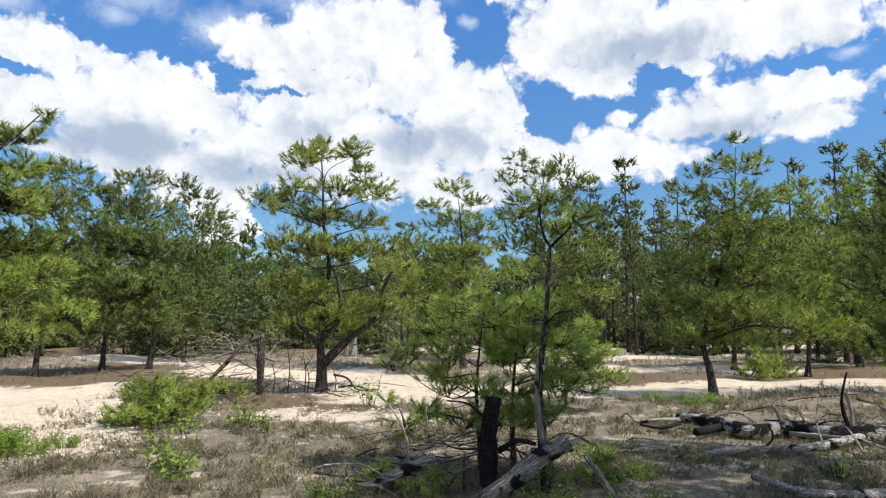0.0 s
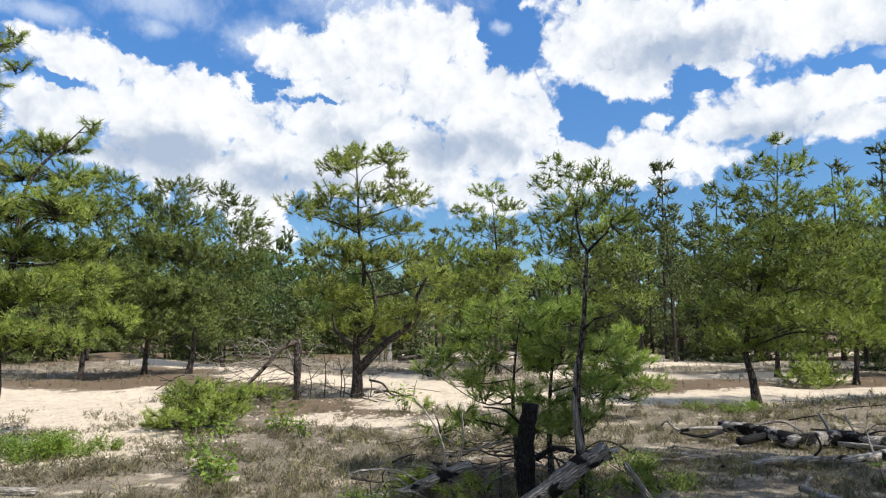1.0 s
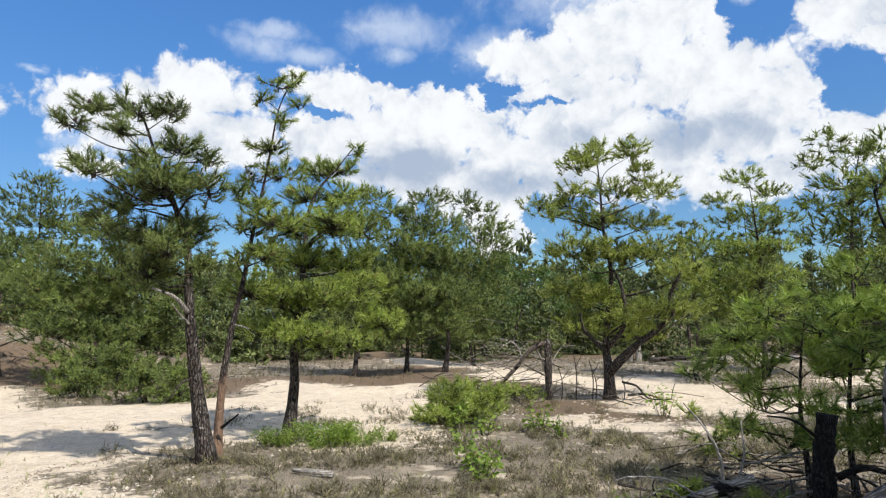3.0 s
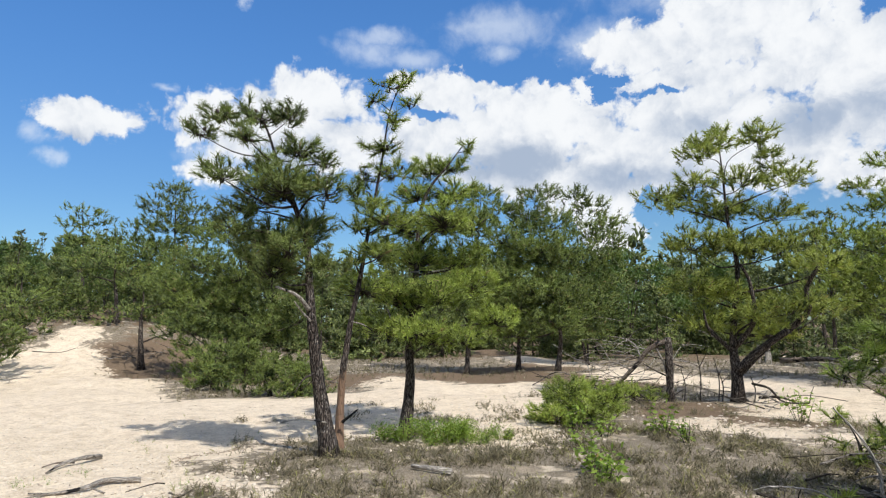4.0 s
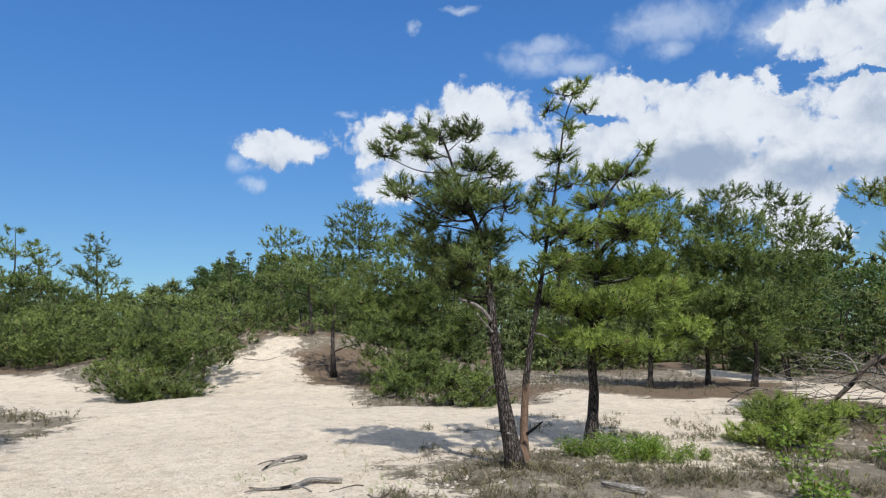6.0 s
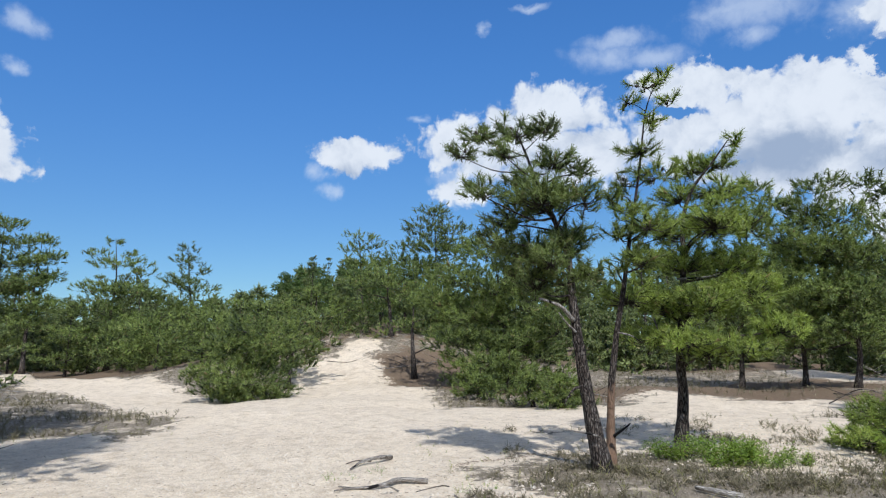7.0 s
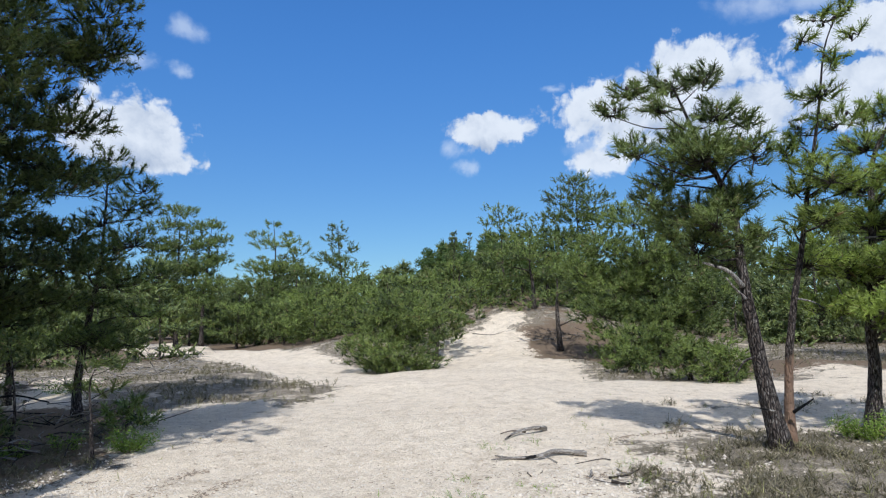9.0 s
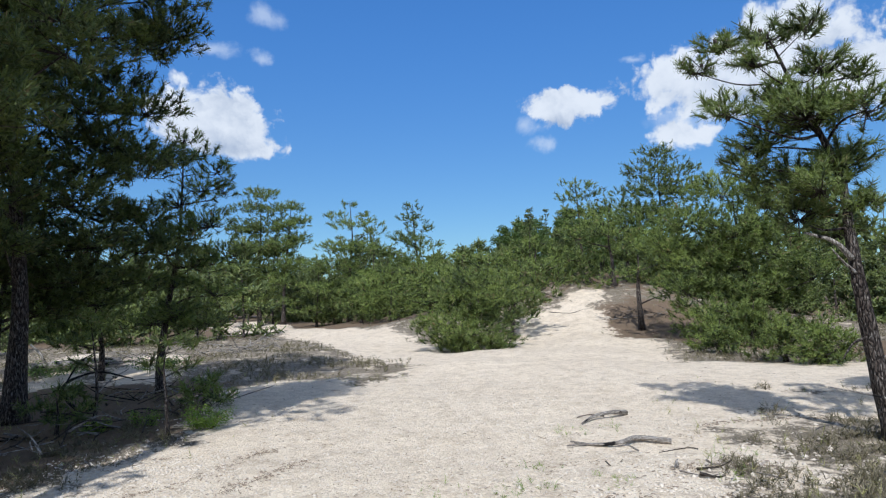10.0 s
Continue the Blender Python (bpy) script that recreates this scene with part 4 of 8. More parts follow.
pine("pitch_pine", (9.13, 14.64, 0.00), -33.3, 0.1,
     [(0, 0), (0.07, 1.14), (0.13, 2.87), (0.19, 4.64)],
     [(-.27, -.07, 5.13, 0.49, 0.23), (0.32, 0.12, 5.22, 0.72, 0.58), (-.04, 0.22, 3.95, 0.72, 0.58), (-.31, -.22, 2.66, 0.72, 0.65), (-.43, 0.09, 1.6, 0.72, 0.65), (0.18, 0.05, 2.99, 0.86, 0.86), (0.1, 0.02, 1.6, 0.86, 0.86), (-.57, -.34, 0.77, 0.65, 0.37)], label="R")
pine("pitch_pine", (7.56, 18.80, 0.00), -22.9, 0.04,
     [(0, 0), (0.05, 0.43), (0.1, 0.86)],
     [(0.04, 0.06, 0.77, 0.35, 0.18), (-.17, -.07, 0.59, 0.35, 0.18), (0.24, -.27, 0.56, 0.35, 0.18), (0.02, -.07, 0.43, 0.35, 0.18), (-.32, -.32, 0.33, 0.35, 0.18), (0.34, 0.08, 0.31, 0.35, 0.18), (-.12, 0.06, 0.17, 0.35, 0.18), (0.21, -.16, 0.16, 0.35, 0.18)], label="R", density=.9)
pine("pitch_pine", (8.57, 19.88, 0.00), -24.2, 0.04,
     [(0, 0), (0.05, 0.38), (0.1, 0.76)],
     [(0.04, -.13, 0.68, 0.31, 0.16), (-.15, -.3, 0.52, 0.31, 0.16), (0.21, -.04, 0.5, 0.31, 0.16), (0.02, -.06, 0.38, 0.31, 0.16), (-.27, -.12, 0.29, 0.31, 0.16), (0.3, -.09, 0.28, 0.31, 0.16), (-.1, -.22, 0.15, 0.31, 0.16), (0.19, -.29, 0.14, 0.31, 0.16)], label="R", density=.9)
# thicket and pines about the dune
pine("pitch_pine", (-17.40, 14.11, 0.00), 52.0, 0.15,
     [(0, 0), (-.09, 1.22), (-.3, 2.66), (-.41, 4.13)],
     [(-.77, -.85, 4.31, 0.93, 0.63), (0.31, 0.07, 4.14, 0.84, 0.67), (-1.64, -.56, 3.57, 0.93, 0.56), (-.4, -.82, 3.21, 1.12, 0.75), (-2.32, -.26, 2.85, 0.84, 0.56), (-1.27, -.25, 2.48, 1.12, 0.75), (0.51, -.28, 2.66, 0.93, 0.75), (-.02, -.32, 1.57, 1.12, 0.75), (-1.77, -.69, 1.59, 0.93, 0.67), (-1.07, -.71, 0.87, 1.12, 0.67), (0.88, 0.13, 1.2, 0.84, 0.75), (1.43, -.57, 1.92, 0.75, 0.84), (-.01, 0.1, 0.41, 1.12, 0.48), (-1.4, 0.31, 0.26, 0.84, 0.37), (1.25, 0.46, 0.29, 0.75, 0.45)], label="E", density=1.6)
pine("pitch_pine", (-28.30, 18.12, 1.61), 58.2, 0.14,
     [(0, 0), (-.05, 0.52), (0.01, 3.5), (-.01, 6.41)],
     [(-.01, 0.07, 6.41, 0.96, 0.57), (-.7, 0.22, 5.69, 0.91, 0.62), (0.75, -.15, 5.47, 1.02, 0.74), (-.15, -.16, 4.74, 1.28, 0.79), (1.31, -.32, 4.37, 1.13, 0.85), (-.77, 0.52, 3.62, 1.28, 0.85), (0.54, -.47, 3.24, 1.42, 0.96), (-.21, -.66, 1.87, 1.56, 1.02), (-1.24, -.5, 2.13, 1.13, 0.85), (1.1, -.51, 1.33, 1.42, 1.02), (-.17, -.41, 0.25, 1.42, 0.96)], label="G", density=1.2)
pine("pitch_pine", (-32.92, 16.23, 2.25), 64.6, 0.12,
     [(0, 0), (-.01, 1.65), (-.05, 3.37), (-.19, 5.25)],
     [(-.19, 0.22, 5.05, 0.93, 0.37), (-.58, 0.05, 4.36, 0.87, 0.37), (0.42, 0.11, 4.56, 0.99, 0.43), (-.34, 0.22, 3.59, 0.93, 0.37), (0.58, -.28, 3.54, 1.12, 0.62), (0.22, 0.01, 2.66, 1.06, 0.56)], label="H", density=.75)
pine("pitch_pine", (-30.98, 17.81, 1.96), 60.9, 0.12,
     [(0, 0), (-.02, 1.91), (-.11, 4.78)],
     [(-.04, -.36, 4.49, 0.91, 0.48), (-.51, 0.05, 3.84, 1.09, 0.6), (0.58, 0.01, 3.64, 1.09, 0.66), (-.61, -.11, 2.81, 1.36, 0.72), (0.47, -.32, 2.49, 1.36, 0.72), (-.17, 0.13, 1.62, 1.51, 0.72)], label="H", density=.9)
pine("pitch_pine", (-26.71, 14.68, 0.35), 62.2, 0.12,
     [(0, 0), (-.03, 1.03), (-.13, 1.98), (-.06, 3.41)],
     [(-.17, 0.56, 3.17, 1.28, 0.62), (-1.03, -.81, 2.69, 1.16, 0.62), (0.74, -1.01, 2.82, 1.28, 0.67), (-1.88, 0.63, 2.45, 0.92, 0.51), (-.03, -.74, 2.22, 1.41, 0.56), (1.34, -.85, 2.1, 1.03, 0.67), (-1.01, 0.04, 1.98, 0.92, 0.41)], label="hp")
pine("pitch_pine", (-21.23, 12.70, 0.19), 60.3, 0.11,
     [(0, 0), (-.06, 1.42), (-.01, 2.2), (-.03, 2.98)],
     [(-.02, 0.3, 2.78, 1.04, 0.58), (0.73, 0.33, 2.39, 0.93, 0.58), (0.37, 0.27, 1.81, 1.04, 0.54), (1.14, -.54, 1.41, 0.83, 0.62), (-.55, -.03, 2, 0.75, 0.37)], label="hp")
pine("pitch_pine", (-19.97, 6.24, 0.00), 74.2, 0.06,
     [(0, 0), (0.02, 0.71), (0.07, 1.36), (0.11, 2.18)],
     [(0.11, 0.11, 2.1, 0.79, 0.38), (-.51, 0.26, 1.7, 0.79, 0.42), (0.76, -.54, 1.67, 0.79, 0.42), (0.13, 0.46, 1.27, 1.05, 0.45), (-.64, -.53, 0.89, 0.87, 0.42), (0.94, 0.06, 1.01, 0.79, 0.45), (-.01, -.65, 0.63, 1.05, 0.38), (-.78, 0.16, 0.41, 0.63, 0.24), (0.63, -.58, 0.36, 0.87, 0.28), (-1.25, 0.1, 0.75, 0.52, 0.28), (-.01, 0.12, 0.26, 1.05, 0.24), (-.47, 0.17, 0.18, 0.7, 0.17), (0.55, -.23, 0.14, 0.7, 0.17)], label="F", density=1.4)
pine("pitch_pine", (-22.20, 8.36, 0.05), 70.6, 0.08,
     [(0, 0), (0.18, 1.43), (0.45, 2.38)],
     [(0.64, -.25, 2.38, 0.89, 0.52), (-.2, 0.3, 1.91, 0.89, 0.56), (1.31, 0.22, 1.89, 0.71, 0.44), (0.36, -.41, 1.43, 0.99, 0.44), (0.93, 0.25, 1.22, 0.71, 0.28), (-.38, 0.01, 1.25, 0.6, 0.32)], label="F")
pine("pitch_pine", (-28.38, 11.82, 1.77), 68.3, 0.1,
     [(0, 0), (-.01, 0.9), (-.02, 2.17)],
     [(-.26, 0.21, 1.92, 1.29, 0.67), (0.99, -.72, 1.53, 1.16, 0.62), (-1.25, -.71, 1.42, 1.16, 0.67), (2.01, -.04, 1.26, 1.04, 0.52), (0.24, -.96, 0.9, 1.55, 0.62)], label="F")
pine("pitch_pine", (-39.66, 4.59, 0.15), 84.3, 0.16,
     [(0, 0), (0.02, 1.14), (0.07, 2.93), (0.27, 4.75), (0.16, 7.05)],
     [(0.17, 0.04, 6.96, 0.88, 0.48), (-.75, 0.12, 6.3, 0.88, 0.34), (1.03, 0.52, 6.31, 0.88, 0.48), (0.36, -.67, 5.67, 1.53, 0.61), (1.63, -.87, 5.24, 1.02, 0.48), (-.4, 0.31, 4.43, 1.7, 0.81), (0.98, -.46, 4.15, 1.7, 0.88), (-.88, -.39, 3.38, 1.53, 0.88), (0.49, 0.3, 2.78, 1.87, 0.95), (1.6, -.69, 2.62, 1.53, 0.88), (-.27, 0.44, 1.74, 1.7, 0.88), (1.1, -.21, 1.26, 1.7, 0.81), (-1.32, -.87, 1.76, 1.36, 0.81)], label="G7")
pine("pitch_pine", (-39.50, 7.43, 0.42), 80.2, 0.12,
     [(0, 0), (-.01, 1.42), (0.16, 3.28)],
     [(-.14, -.54, 3.6, 1.37, 0.82), (0.76, -.52, 2.65, 1.37, 0.89), (-.67, -.03, 2.35, 1.37, 0.89), (0.22, -.47, 1.41, 1.71, 0.89), (1.12, -.52, 0.77, 1.37, 0.82), (-.6, -.17, 0.51, 1.54, 0.75)], label="G7")
pine("pitch_pine", (-39.63, 9.05, 0.68), 78.0, 0.14,
     [(0, 0), (-.21, 2.41), (-.42, 4.34), (-.52, 6.55)],
     [(-.52, -.07, 6.42, 0.62, 0.48), (-.76, -.27, 5.63, 0.83, 0.48), (-.14, 0.21, 5.15, 0.9, 0.48), (-1.02, -.32, 4.49, 1.04, 0.55), (0.04, -.11, 4.02, 1.24, 0.69), (-.53, -.27, 3.05, 1.55, 0.9), (0.54, -.2, 2.73, 1.24, 0.9)], label="far", density=.9)
pine("pitch_pine", (-44.06, -0.59, 0.02), 92.0, 0.17,
     [(0, 0), (-.08, 2.04), (0.06, 4.9), (0.17, 8.52)],
     [(0.17, -.1, 8.34, 1.04, 0.59), (-.6, -.4, 7.43, 1.04, 0.59), (0.96, -.7, 7.25, 0.96, 0.59), (-.96, 0.03, 6.17, 1.04, 0.67), (0.42, -.49, 6.16, 1.34, 0.82), (-.29, -.43, 4.9, 1.67, 0.96), (1.1, -.27, 4.71, 1.11, 0.74), (-.99, 0.02, 3.49, 1.67, 1.04), (0.73, 0.43, 3.09, 1.48, 0.96), (-.66, -.19, 1.88, 1.86, 0.96)], label="fl", density=1.7)
pine("pitch_pine", (-42.46, 0.83, 0.03), 90.1, 0.14,
     [(0, 0), (0.11, 2.65), (0.38, 5.09), (0.58, 7.37)],
     [(0.58, -.5, 7.2, 0.71, 0.5), (1.08, -.42, 6.31, 0.71, 0.5), (0.22, -.19, 6.14, 0.79, 0.57), (0.89, 0.05, 5.26, 0.86, 0.57), (0.03, -.39, 4.74, 0.93, 0.64), (0.7, -.42, 3.68, 1.07, 0.71), (-.16, -.32, 2.66, 1.07, 0.71)], label="fl", density=1.7)
# the dark stand beside the track
pine("pitch_pine", (-11.52, -2.81, 0.00), 109.5, 0.16,
     [(0, 0), (0.04, 0.82), (0.07, 1.61), (0.02, 2.73), (-.06, 3.95), (-.11, 5.19), (-.16, 6.52), (-.11, 7.74), (0.02, 8.93)],
     [(-.17, -1.1, 5.68, 0.44, 0.34), (-.16, -1.1, 4.93, 0.44, 0.34), (-.15, -1.1, 4.27, 0.44, 0.34), (-.14, -1.1, 3.62, 0.44, 0.34), (-.13, -1.1, 3.05, 0.44, 0.34), (-.12, -1.1, 2.49, 0.44, 0.34), (0.18, -.15, 8.94, 0.54, 0.38), (1.01, 0.07, 9.27, 0.54, 0.38), (-.07, 0.1, 8.42, 0.54, 0.38), (0.79, -1.31, 8.64, 0.54, 0.38), (1.47, -.58, 9.03, 0.54, 0.38), (0.18, -1.13, 8.12, 0.54, 0.38), (0.87, -.2, 8.15, 0.54, 0.38), (1.73, -1.26, 8.47, 0.54, 0.38), (0.06, -1.5, 7.57, 0.54, 0.38), (0.92, -1.13, 7.82, 0.54, 0.38), (1.67, -1.01, 7.91, 0.54, 0.38), (2.37, -.35, 8.2, 0.54, 0.38), (-.09, -.33, 6.88, 0.54, 0.38), (0.72, -.99, 7.11, 0.54, 0.38), (1.28, -1.25, 7.43, 0.54, 0.38), (1.97, -.47, 7.6, 0.54, 0.38), (-.19, -.93, 6.44, 0.54, 0.38), (0.51, -.68, 6.59, 0.54, 0.38), (1.2, -.3, 6.83, 0.54, 0.38), (2.05, -1.46, 6.94, 0.54, 0.38), (0.03, -1.47, 5.99, 0.54, 0.38), (0.68, -.52, 6.24, 0.54, 0.38), (1.17, -1.19, 6.42, 0.54, 0.38), (2.09, -.22, 6.6, 0.54, 0.38), (0, -.91, 5.5, 0.54, 0.38), (0.52, -.18, 5.69, 0.54, 0.38), (1.15, -.14, 5.76, 0.54, 0.38), (1.94, 0.11, 6.08, 0.54, 0.38), (-.02, -.46, 5.15, 0.54, 0.38), (0.79, 0.07, 5.29, 0.54, 0.38)], label="big", density=1.7)
pine("pitch_pine", (-12.54, -3.49, 0.00), 110.9, 0.1,
     [(0, 0), (0.06, 0.76), (0.12, 1.62), (0.33, 2.86), (0.39, 3.77)],
     [(1.87, -.96, 5.84, 0.59, 0.42), (2.33, -1.25, 5.98, 0.59, 0.42), (0.27, -1.23, 4.89, 0.59, 0.42), (0.83, -.59, 4.97, 0.59, 0.42), (1.58, -.49, 5.26, 0.59, 0.42), (0.53, -.78, 4.58, 0.59, 0.42), (1.16, -1.44, 4.55, 0.59, 0.42), (1.95, -1.28, 4.67, 0.59, 0.42), (0.29, -.43, 3.98, 0.59, 0.42), (1, -.76, 4.24, 0.59, 0.42), (1.52, -1, 4.13, 0.59, 0.42), (2.31, -.05, 4.17, 0.59, 0.42), (0.57, -.67, 3.61, 0.59, 0.42), (1.24, -1.01, 3.66, 0.59, 0.42), (1.84, -.86, 3.78, 0.59, 0.42), (0.35, -.43, 2.99, 0.59, 0.42), (0.94, -1.35, 3.15, 0.59, 0.42), (1.55, -.03, 3.08, 0.59, 0.42), (2.1, -.18, 3.1, 0.59, 0.42), (0.6, -.21, 2.56, 0.59, 0.42), (1.24, -1.02, 2.57, 0.59, 0.42), (2.04, -.33, 2.56, 0.59, 0.42), (2.45, -.4, 2.53, 0.59, 0.42), (0.35, -.57, 2.21, 0.59, 0.42), (0.98, -.71, 2.06, 0.59, 0.42), (1.86, -.14, 2.06, 0.59, 0.42), (0.61, -.25, 1.67, 0.59, 0.42), (1.44, -.07, 1.71, 0.59, 0.42)], label="big", density=1.7)
pine("pitch_pine", (-14.08, -1.32, 0.00), 99.7, 0.09,
     [(0, 0), (0.01, 0.72), (0.16, 1.75), (0.31, 2.7), (0.38, 3.77), (0.41, 4.8)],
     [(0.41, -.05, 4.75, 0.32, 0.23), (0.66, 0.01, 4.49, 0.39, 0.23), (1.02, 0.16, 4.23, 0.39, 0.3), (0.26, -.29, 4.25, 0.41, 0.27), (0.76, 0.02, 3.84, 0.51, 0.3), (1.17, 0.22, 3.8, 0.25, 0.23), (0.36, 0.24, 3.55, 0.51, 0.32), (0.86, -.37, 3.13, 0.57, 0.32), (0.26, 0.02, 2.91, 0.57, 0.34), (1.16, -.01, 2.59, 0.46, 0.32), (0.55, -.1, 2.38, 0.57, 0.36), (0.06, 0.29, 2.06, 0.57, 0.34), (0.95, -.08, 1.83, 0.46, 0.3), (0.35, -.15, 1.53, 0.51, 0.34), (-.13, 0.27, 1.34, 0.46, 0.3), (0.75, 0.01, 1.31, 0.39, 0.27)], label="K", close=True, density=.9)
pine("pitch_pine", (-17.83, -3.25, 0.00), 103.9, 0.09,
     [(0, 0), (0.02, 0.8), (-.1, 1.59), (-.16, 2.51)],
     [(-.16, -.08, 2.51, 0.74, 0.54), (-.56, -.03, 2, 0.74, 0.54), (0.25, 0.18, 1.98, 0.74, 0.54), (-.22, 0.22, 1.47, 0.82, 0.51), (0.49, 0.21, 1.31, 0.6, 0.45), (-.78, -.21, 1.11, 0.67, 0.45)], label="K")
pine("pitch_pine", (-10.34, -1.48, 0.00), 104.4, 0.03,
     [(0, 0), (0.04, 0.49), (0, 1.07), (-.04, 1.43)],
     [(-.01, -.04, 1.43, 0.25, 0.15), (0.22, 0.06, 1.2, 0.21, 0.12), (-.23, 0.06, 1.15, 0.25, 0.12), (-.1, 0.11, 0.86, 0.21, 0.1)], label="sap", density=.7)
pine("pitch_pine", (-9.56, -0.47, 0.00), 99.2, 0.03,
     [(0, 0), (-.02, 0.47), (-.04, 0.87), (0.03, 1.13)],
     [(0.03, -.13, 1.13, 0.22, 0.13), (0.25, 0.16, 1.12, 0.19, 0.12), (-.16, 0.15, 0.88, 0.16, 0.1), (0.22, 0.13, 0.85, 0.19, 0.09)], label="sap", density=.7)
pine("young_pine", (-11.52, -0.29, 0.00), 96.5, 0.03,
     [(0, 0), (0.02, 0.18), (0.04, 0.43)],
     [(0.04, 0.03, 0.39, 0.27, 0.13), (-.16, 0.06, 0.28, 0.24, 0.11), (0.24, -.12, 0.2, 0.25, 0.11), (0.04, 0.03, 0.14, 0.33, 0.09)], label="K", density=1.0)
pine("young_pine", (-10.12, -1.83, 0.00), 106.8, 0.03,
     [(0, 0), (0.01, 0.27), (-.02, 0.55)],
     [(-.02, -.12, 0.55, 0.28, 0.15), (-.18, -.05, 0.36, 0.28, 0.15), (0.18, 0.14, 0.29, 0.28, 0.15), (0, 0, 0.17, 0.33, 0.11)], label="K", density=1.0)
# bushes on the dune side of the track
pine("pitch_pine", (-24.17, 9.06, 0.41), 70.5, 0.07,
     [(0, 0), (0.08, 0.92), (0.16, 1.86)],
     [(0.07, -.53, 1.77, 0.68, 0.38), (-.41, -.39, 1.41, 0.68, 0.38), (0.52, 0.08, 1.29, 0.68, 0.38), (0.04, -.45, 1.11, 0.68, 0.38), (-.72, 0.22, 0.85, 0.68, 0.38), (0.78, -.33, 0.75, 0.68, 0.38), (-.26, -.57, 0.56, 0.68, 0.38), (0.39, -.17, 0.44, 0.68, 0.38)], label="F", density=.9)
pine("pitch_pine", (-27.09, 11.25, 1.45), 68.3, 0.07,
     [(0, 0), (0.08, 0.29), (0.17, 1.18)],
     [(0.07, -.49, 1.09, 0.65, 0.36), (-.39, -.27, 0.75, 0.65, 0.36), (0.49, -.55, 0.63, 0.65, 0.36), (0.04, -.3, 0.47, 0.65, 0.36), (-.68, 0.11, 0.22, 0.65, 0.36), (0.74, 0.06, 0.12, 0.65, 0.36), (-.24, -.14, -.06, 0.65, 0.36), (0.37, 0.11, -.17, 0.65, 0.36)], label="F", density=.9)
pine("pitch_pine", (-26.85, 8.93, 0.91), 72.7, 0.07,
     [(0, 0), (0.09, 1.02), (0.19, 2.29)],
     [(0.09, 0.16, 2.17, 0.92, 0.51), (-.57, 0.02, 1.68, 0.92, 0.51), (0.7, -.25, 1.51, 0.92, 0.51), (0.06, -.49, 1.27, 0.92, 0.51), (-.98, 0.06, 0.93, 0.92, 0.51), (1.05, 0.4, 0.78, 0.92, 0.51), (-.35, -.23, 0.52, 0.92, 0.51), (0.53, 0.26, 0.37, 0.92, 0.51)], label="F", density=.9)
pine("pitch_pine", (-30.04, 8.70, 1.15), 74.9, 0.07,
     [(0, 0), (0.1, 0.73), (0.21, 2.28)],
     [(0.1, -.72, 2.13, 1.12, 0.62), (-.7, 0.29, 1.53, 1.12, 0.62), (0.85, -.03, 1.32, 1.12, 0.62), (0.06, -.56, 1.04, 1.12, 0.62), (-1.19, 0.21, 0.62, 1.12, 0.62), (1.28, -.04, 0.44, 1.12, 0.62), (-.43, 0.27, 0.13, 1.12, 0.62), (0.64, -.02, -.06, 1.12, 0.62)], label="F", density=.9)
pine("pitch_pine", (-29.40, 7.11, 0.76), 77.6, 0.07,
     [(0, 0), (0.09, 1.02), (0.18, 2.27)],
     [(0.07, -.26, 2.15, 0.9, 0.5), (-.57, -.62, 1.67, 0.9, 0.5), (0.68, -.05, 1.5, 0.9, 0.5), (0.05, -.56, 1.27, 0.9, 0.5), (-.96, -.16, 0.93, 0.9, 0.5), (1.03, -.33, 0.79, 0.9, 0.5), (-.35, 0.08, 0.54, 0.9, 0.5), (0.52, -.53, 0.39, 0.9, 0.5)], label="F", density=.9)
pine("pitch_pine", (-33.67, 6.02, 0.45), 81.1, 0.07,
     [(0, 0), (0.1, 1.21), (0.19, 2.77)],
     [(0.08, -.26, 2.61, 1.13, 0.63), (-.71, 0.13, 2.01, 1.13, 0.63), (0.84, -.12, 1.81, 1.13, 0.63), (0.05, -.17, 1.52, 1.13, 0.63), (-1.2, 0.28, 1.1, 1.13, 0.63), (1.28, -.54, 0.92, 1.13, 0.63), (-.44, 0.48, 0.61, 1.13, 0.63), (0.64, -.14, 0.42, 1.13, 0.63)], label="F", density=.9)
pine("pitch_pine", (-29.52, 13.22, 2.05), 66.6, 0.07,
     [(0, 0), (0.09, 0.08), (0.18, 1)],
     [(0.08, -.56, 0.91, 0.67, 0.37), (-.39, -.29, 0.56, 0.67, 0.37), (0.51, 0.1, 0.44, 0.67, 0.37), (0.05, 0.2, 0.27, 0.67, 0.37), (-.69, 0.24, 0.02, 0.67, 0.37), (0.76, 0.31, -.09, 0.67, 0.37), (-.25, -.4, -.27, 0.67, 0.37), (0.38, -.33, -.39, 0.67, 0.37)], label="F", density=.9)
pine("pitch_pine", (-32.22, 11.81, 1.71), 70.7, 0.07,
     [(0, 0), (0.11, 0.82), (0.21, 2.1)],
     [(0.09, -.14, 1.97, 0.92, 0.51), (-.56, 0.05, 1.49, 0.92, 0.51), (0.7, 0.26, 1.31, 0.92, 0.51), (0.06, -.47, 1.08, 0.92, 0.51), (-.97, -.54, 0.73, 0.92, 0.51), (1.05, 0.06, 0.59, 0.92, 0.51), (-.35, -.32, 0.33, 0.92, 0.51), (0.53, 0.08, 0.17, 0.92, 0.51)], label="F", density=.9)
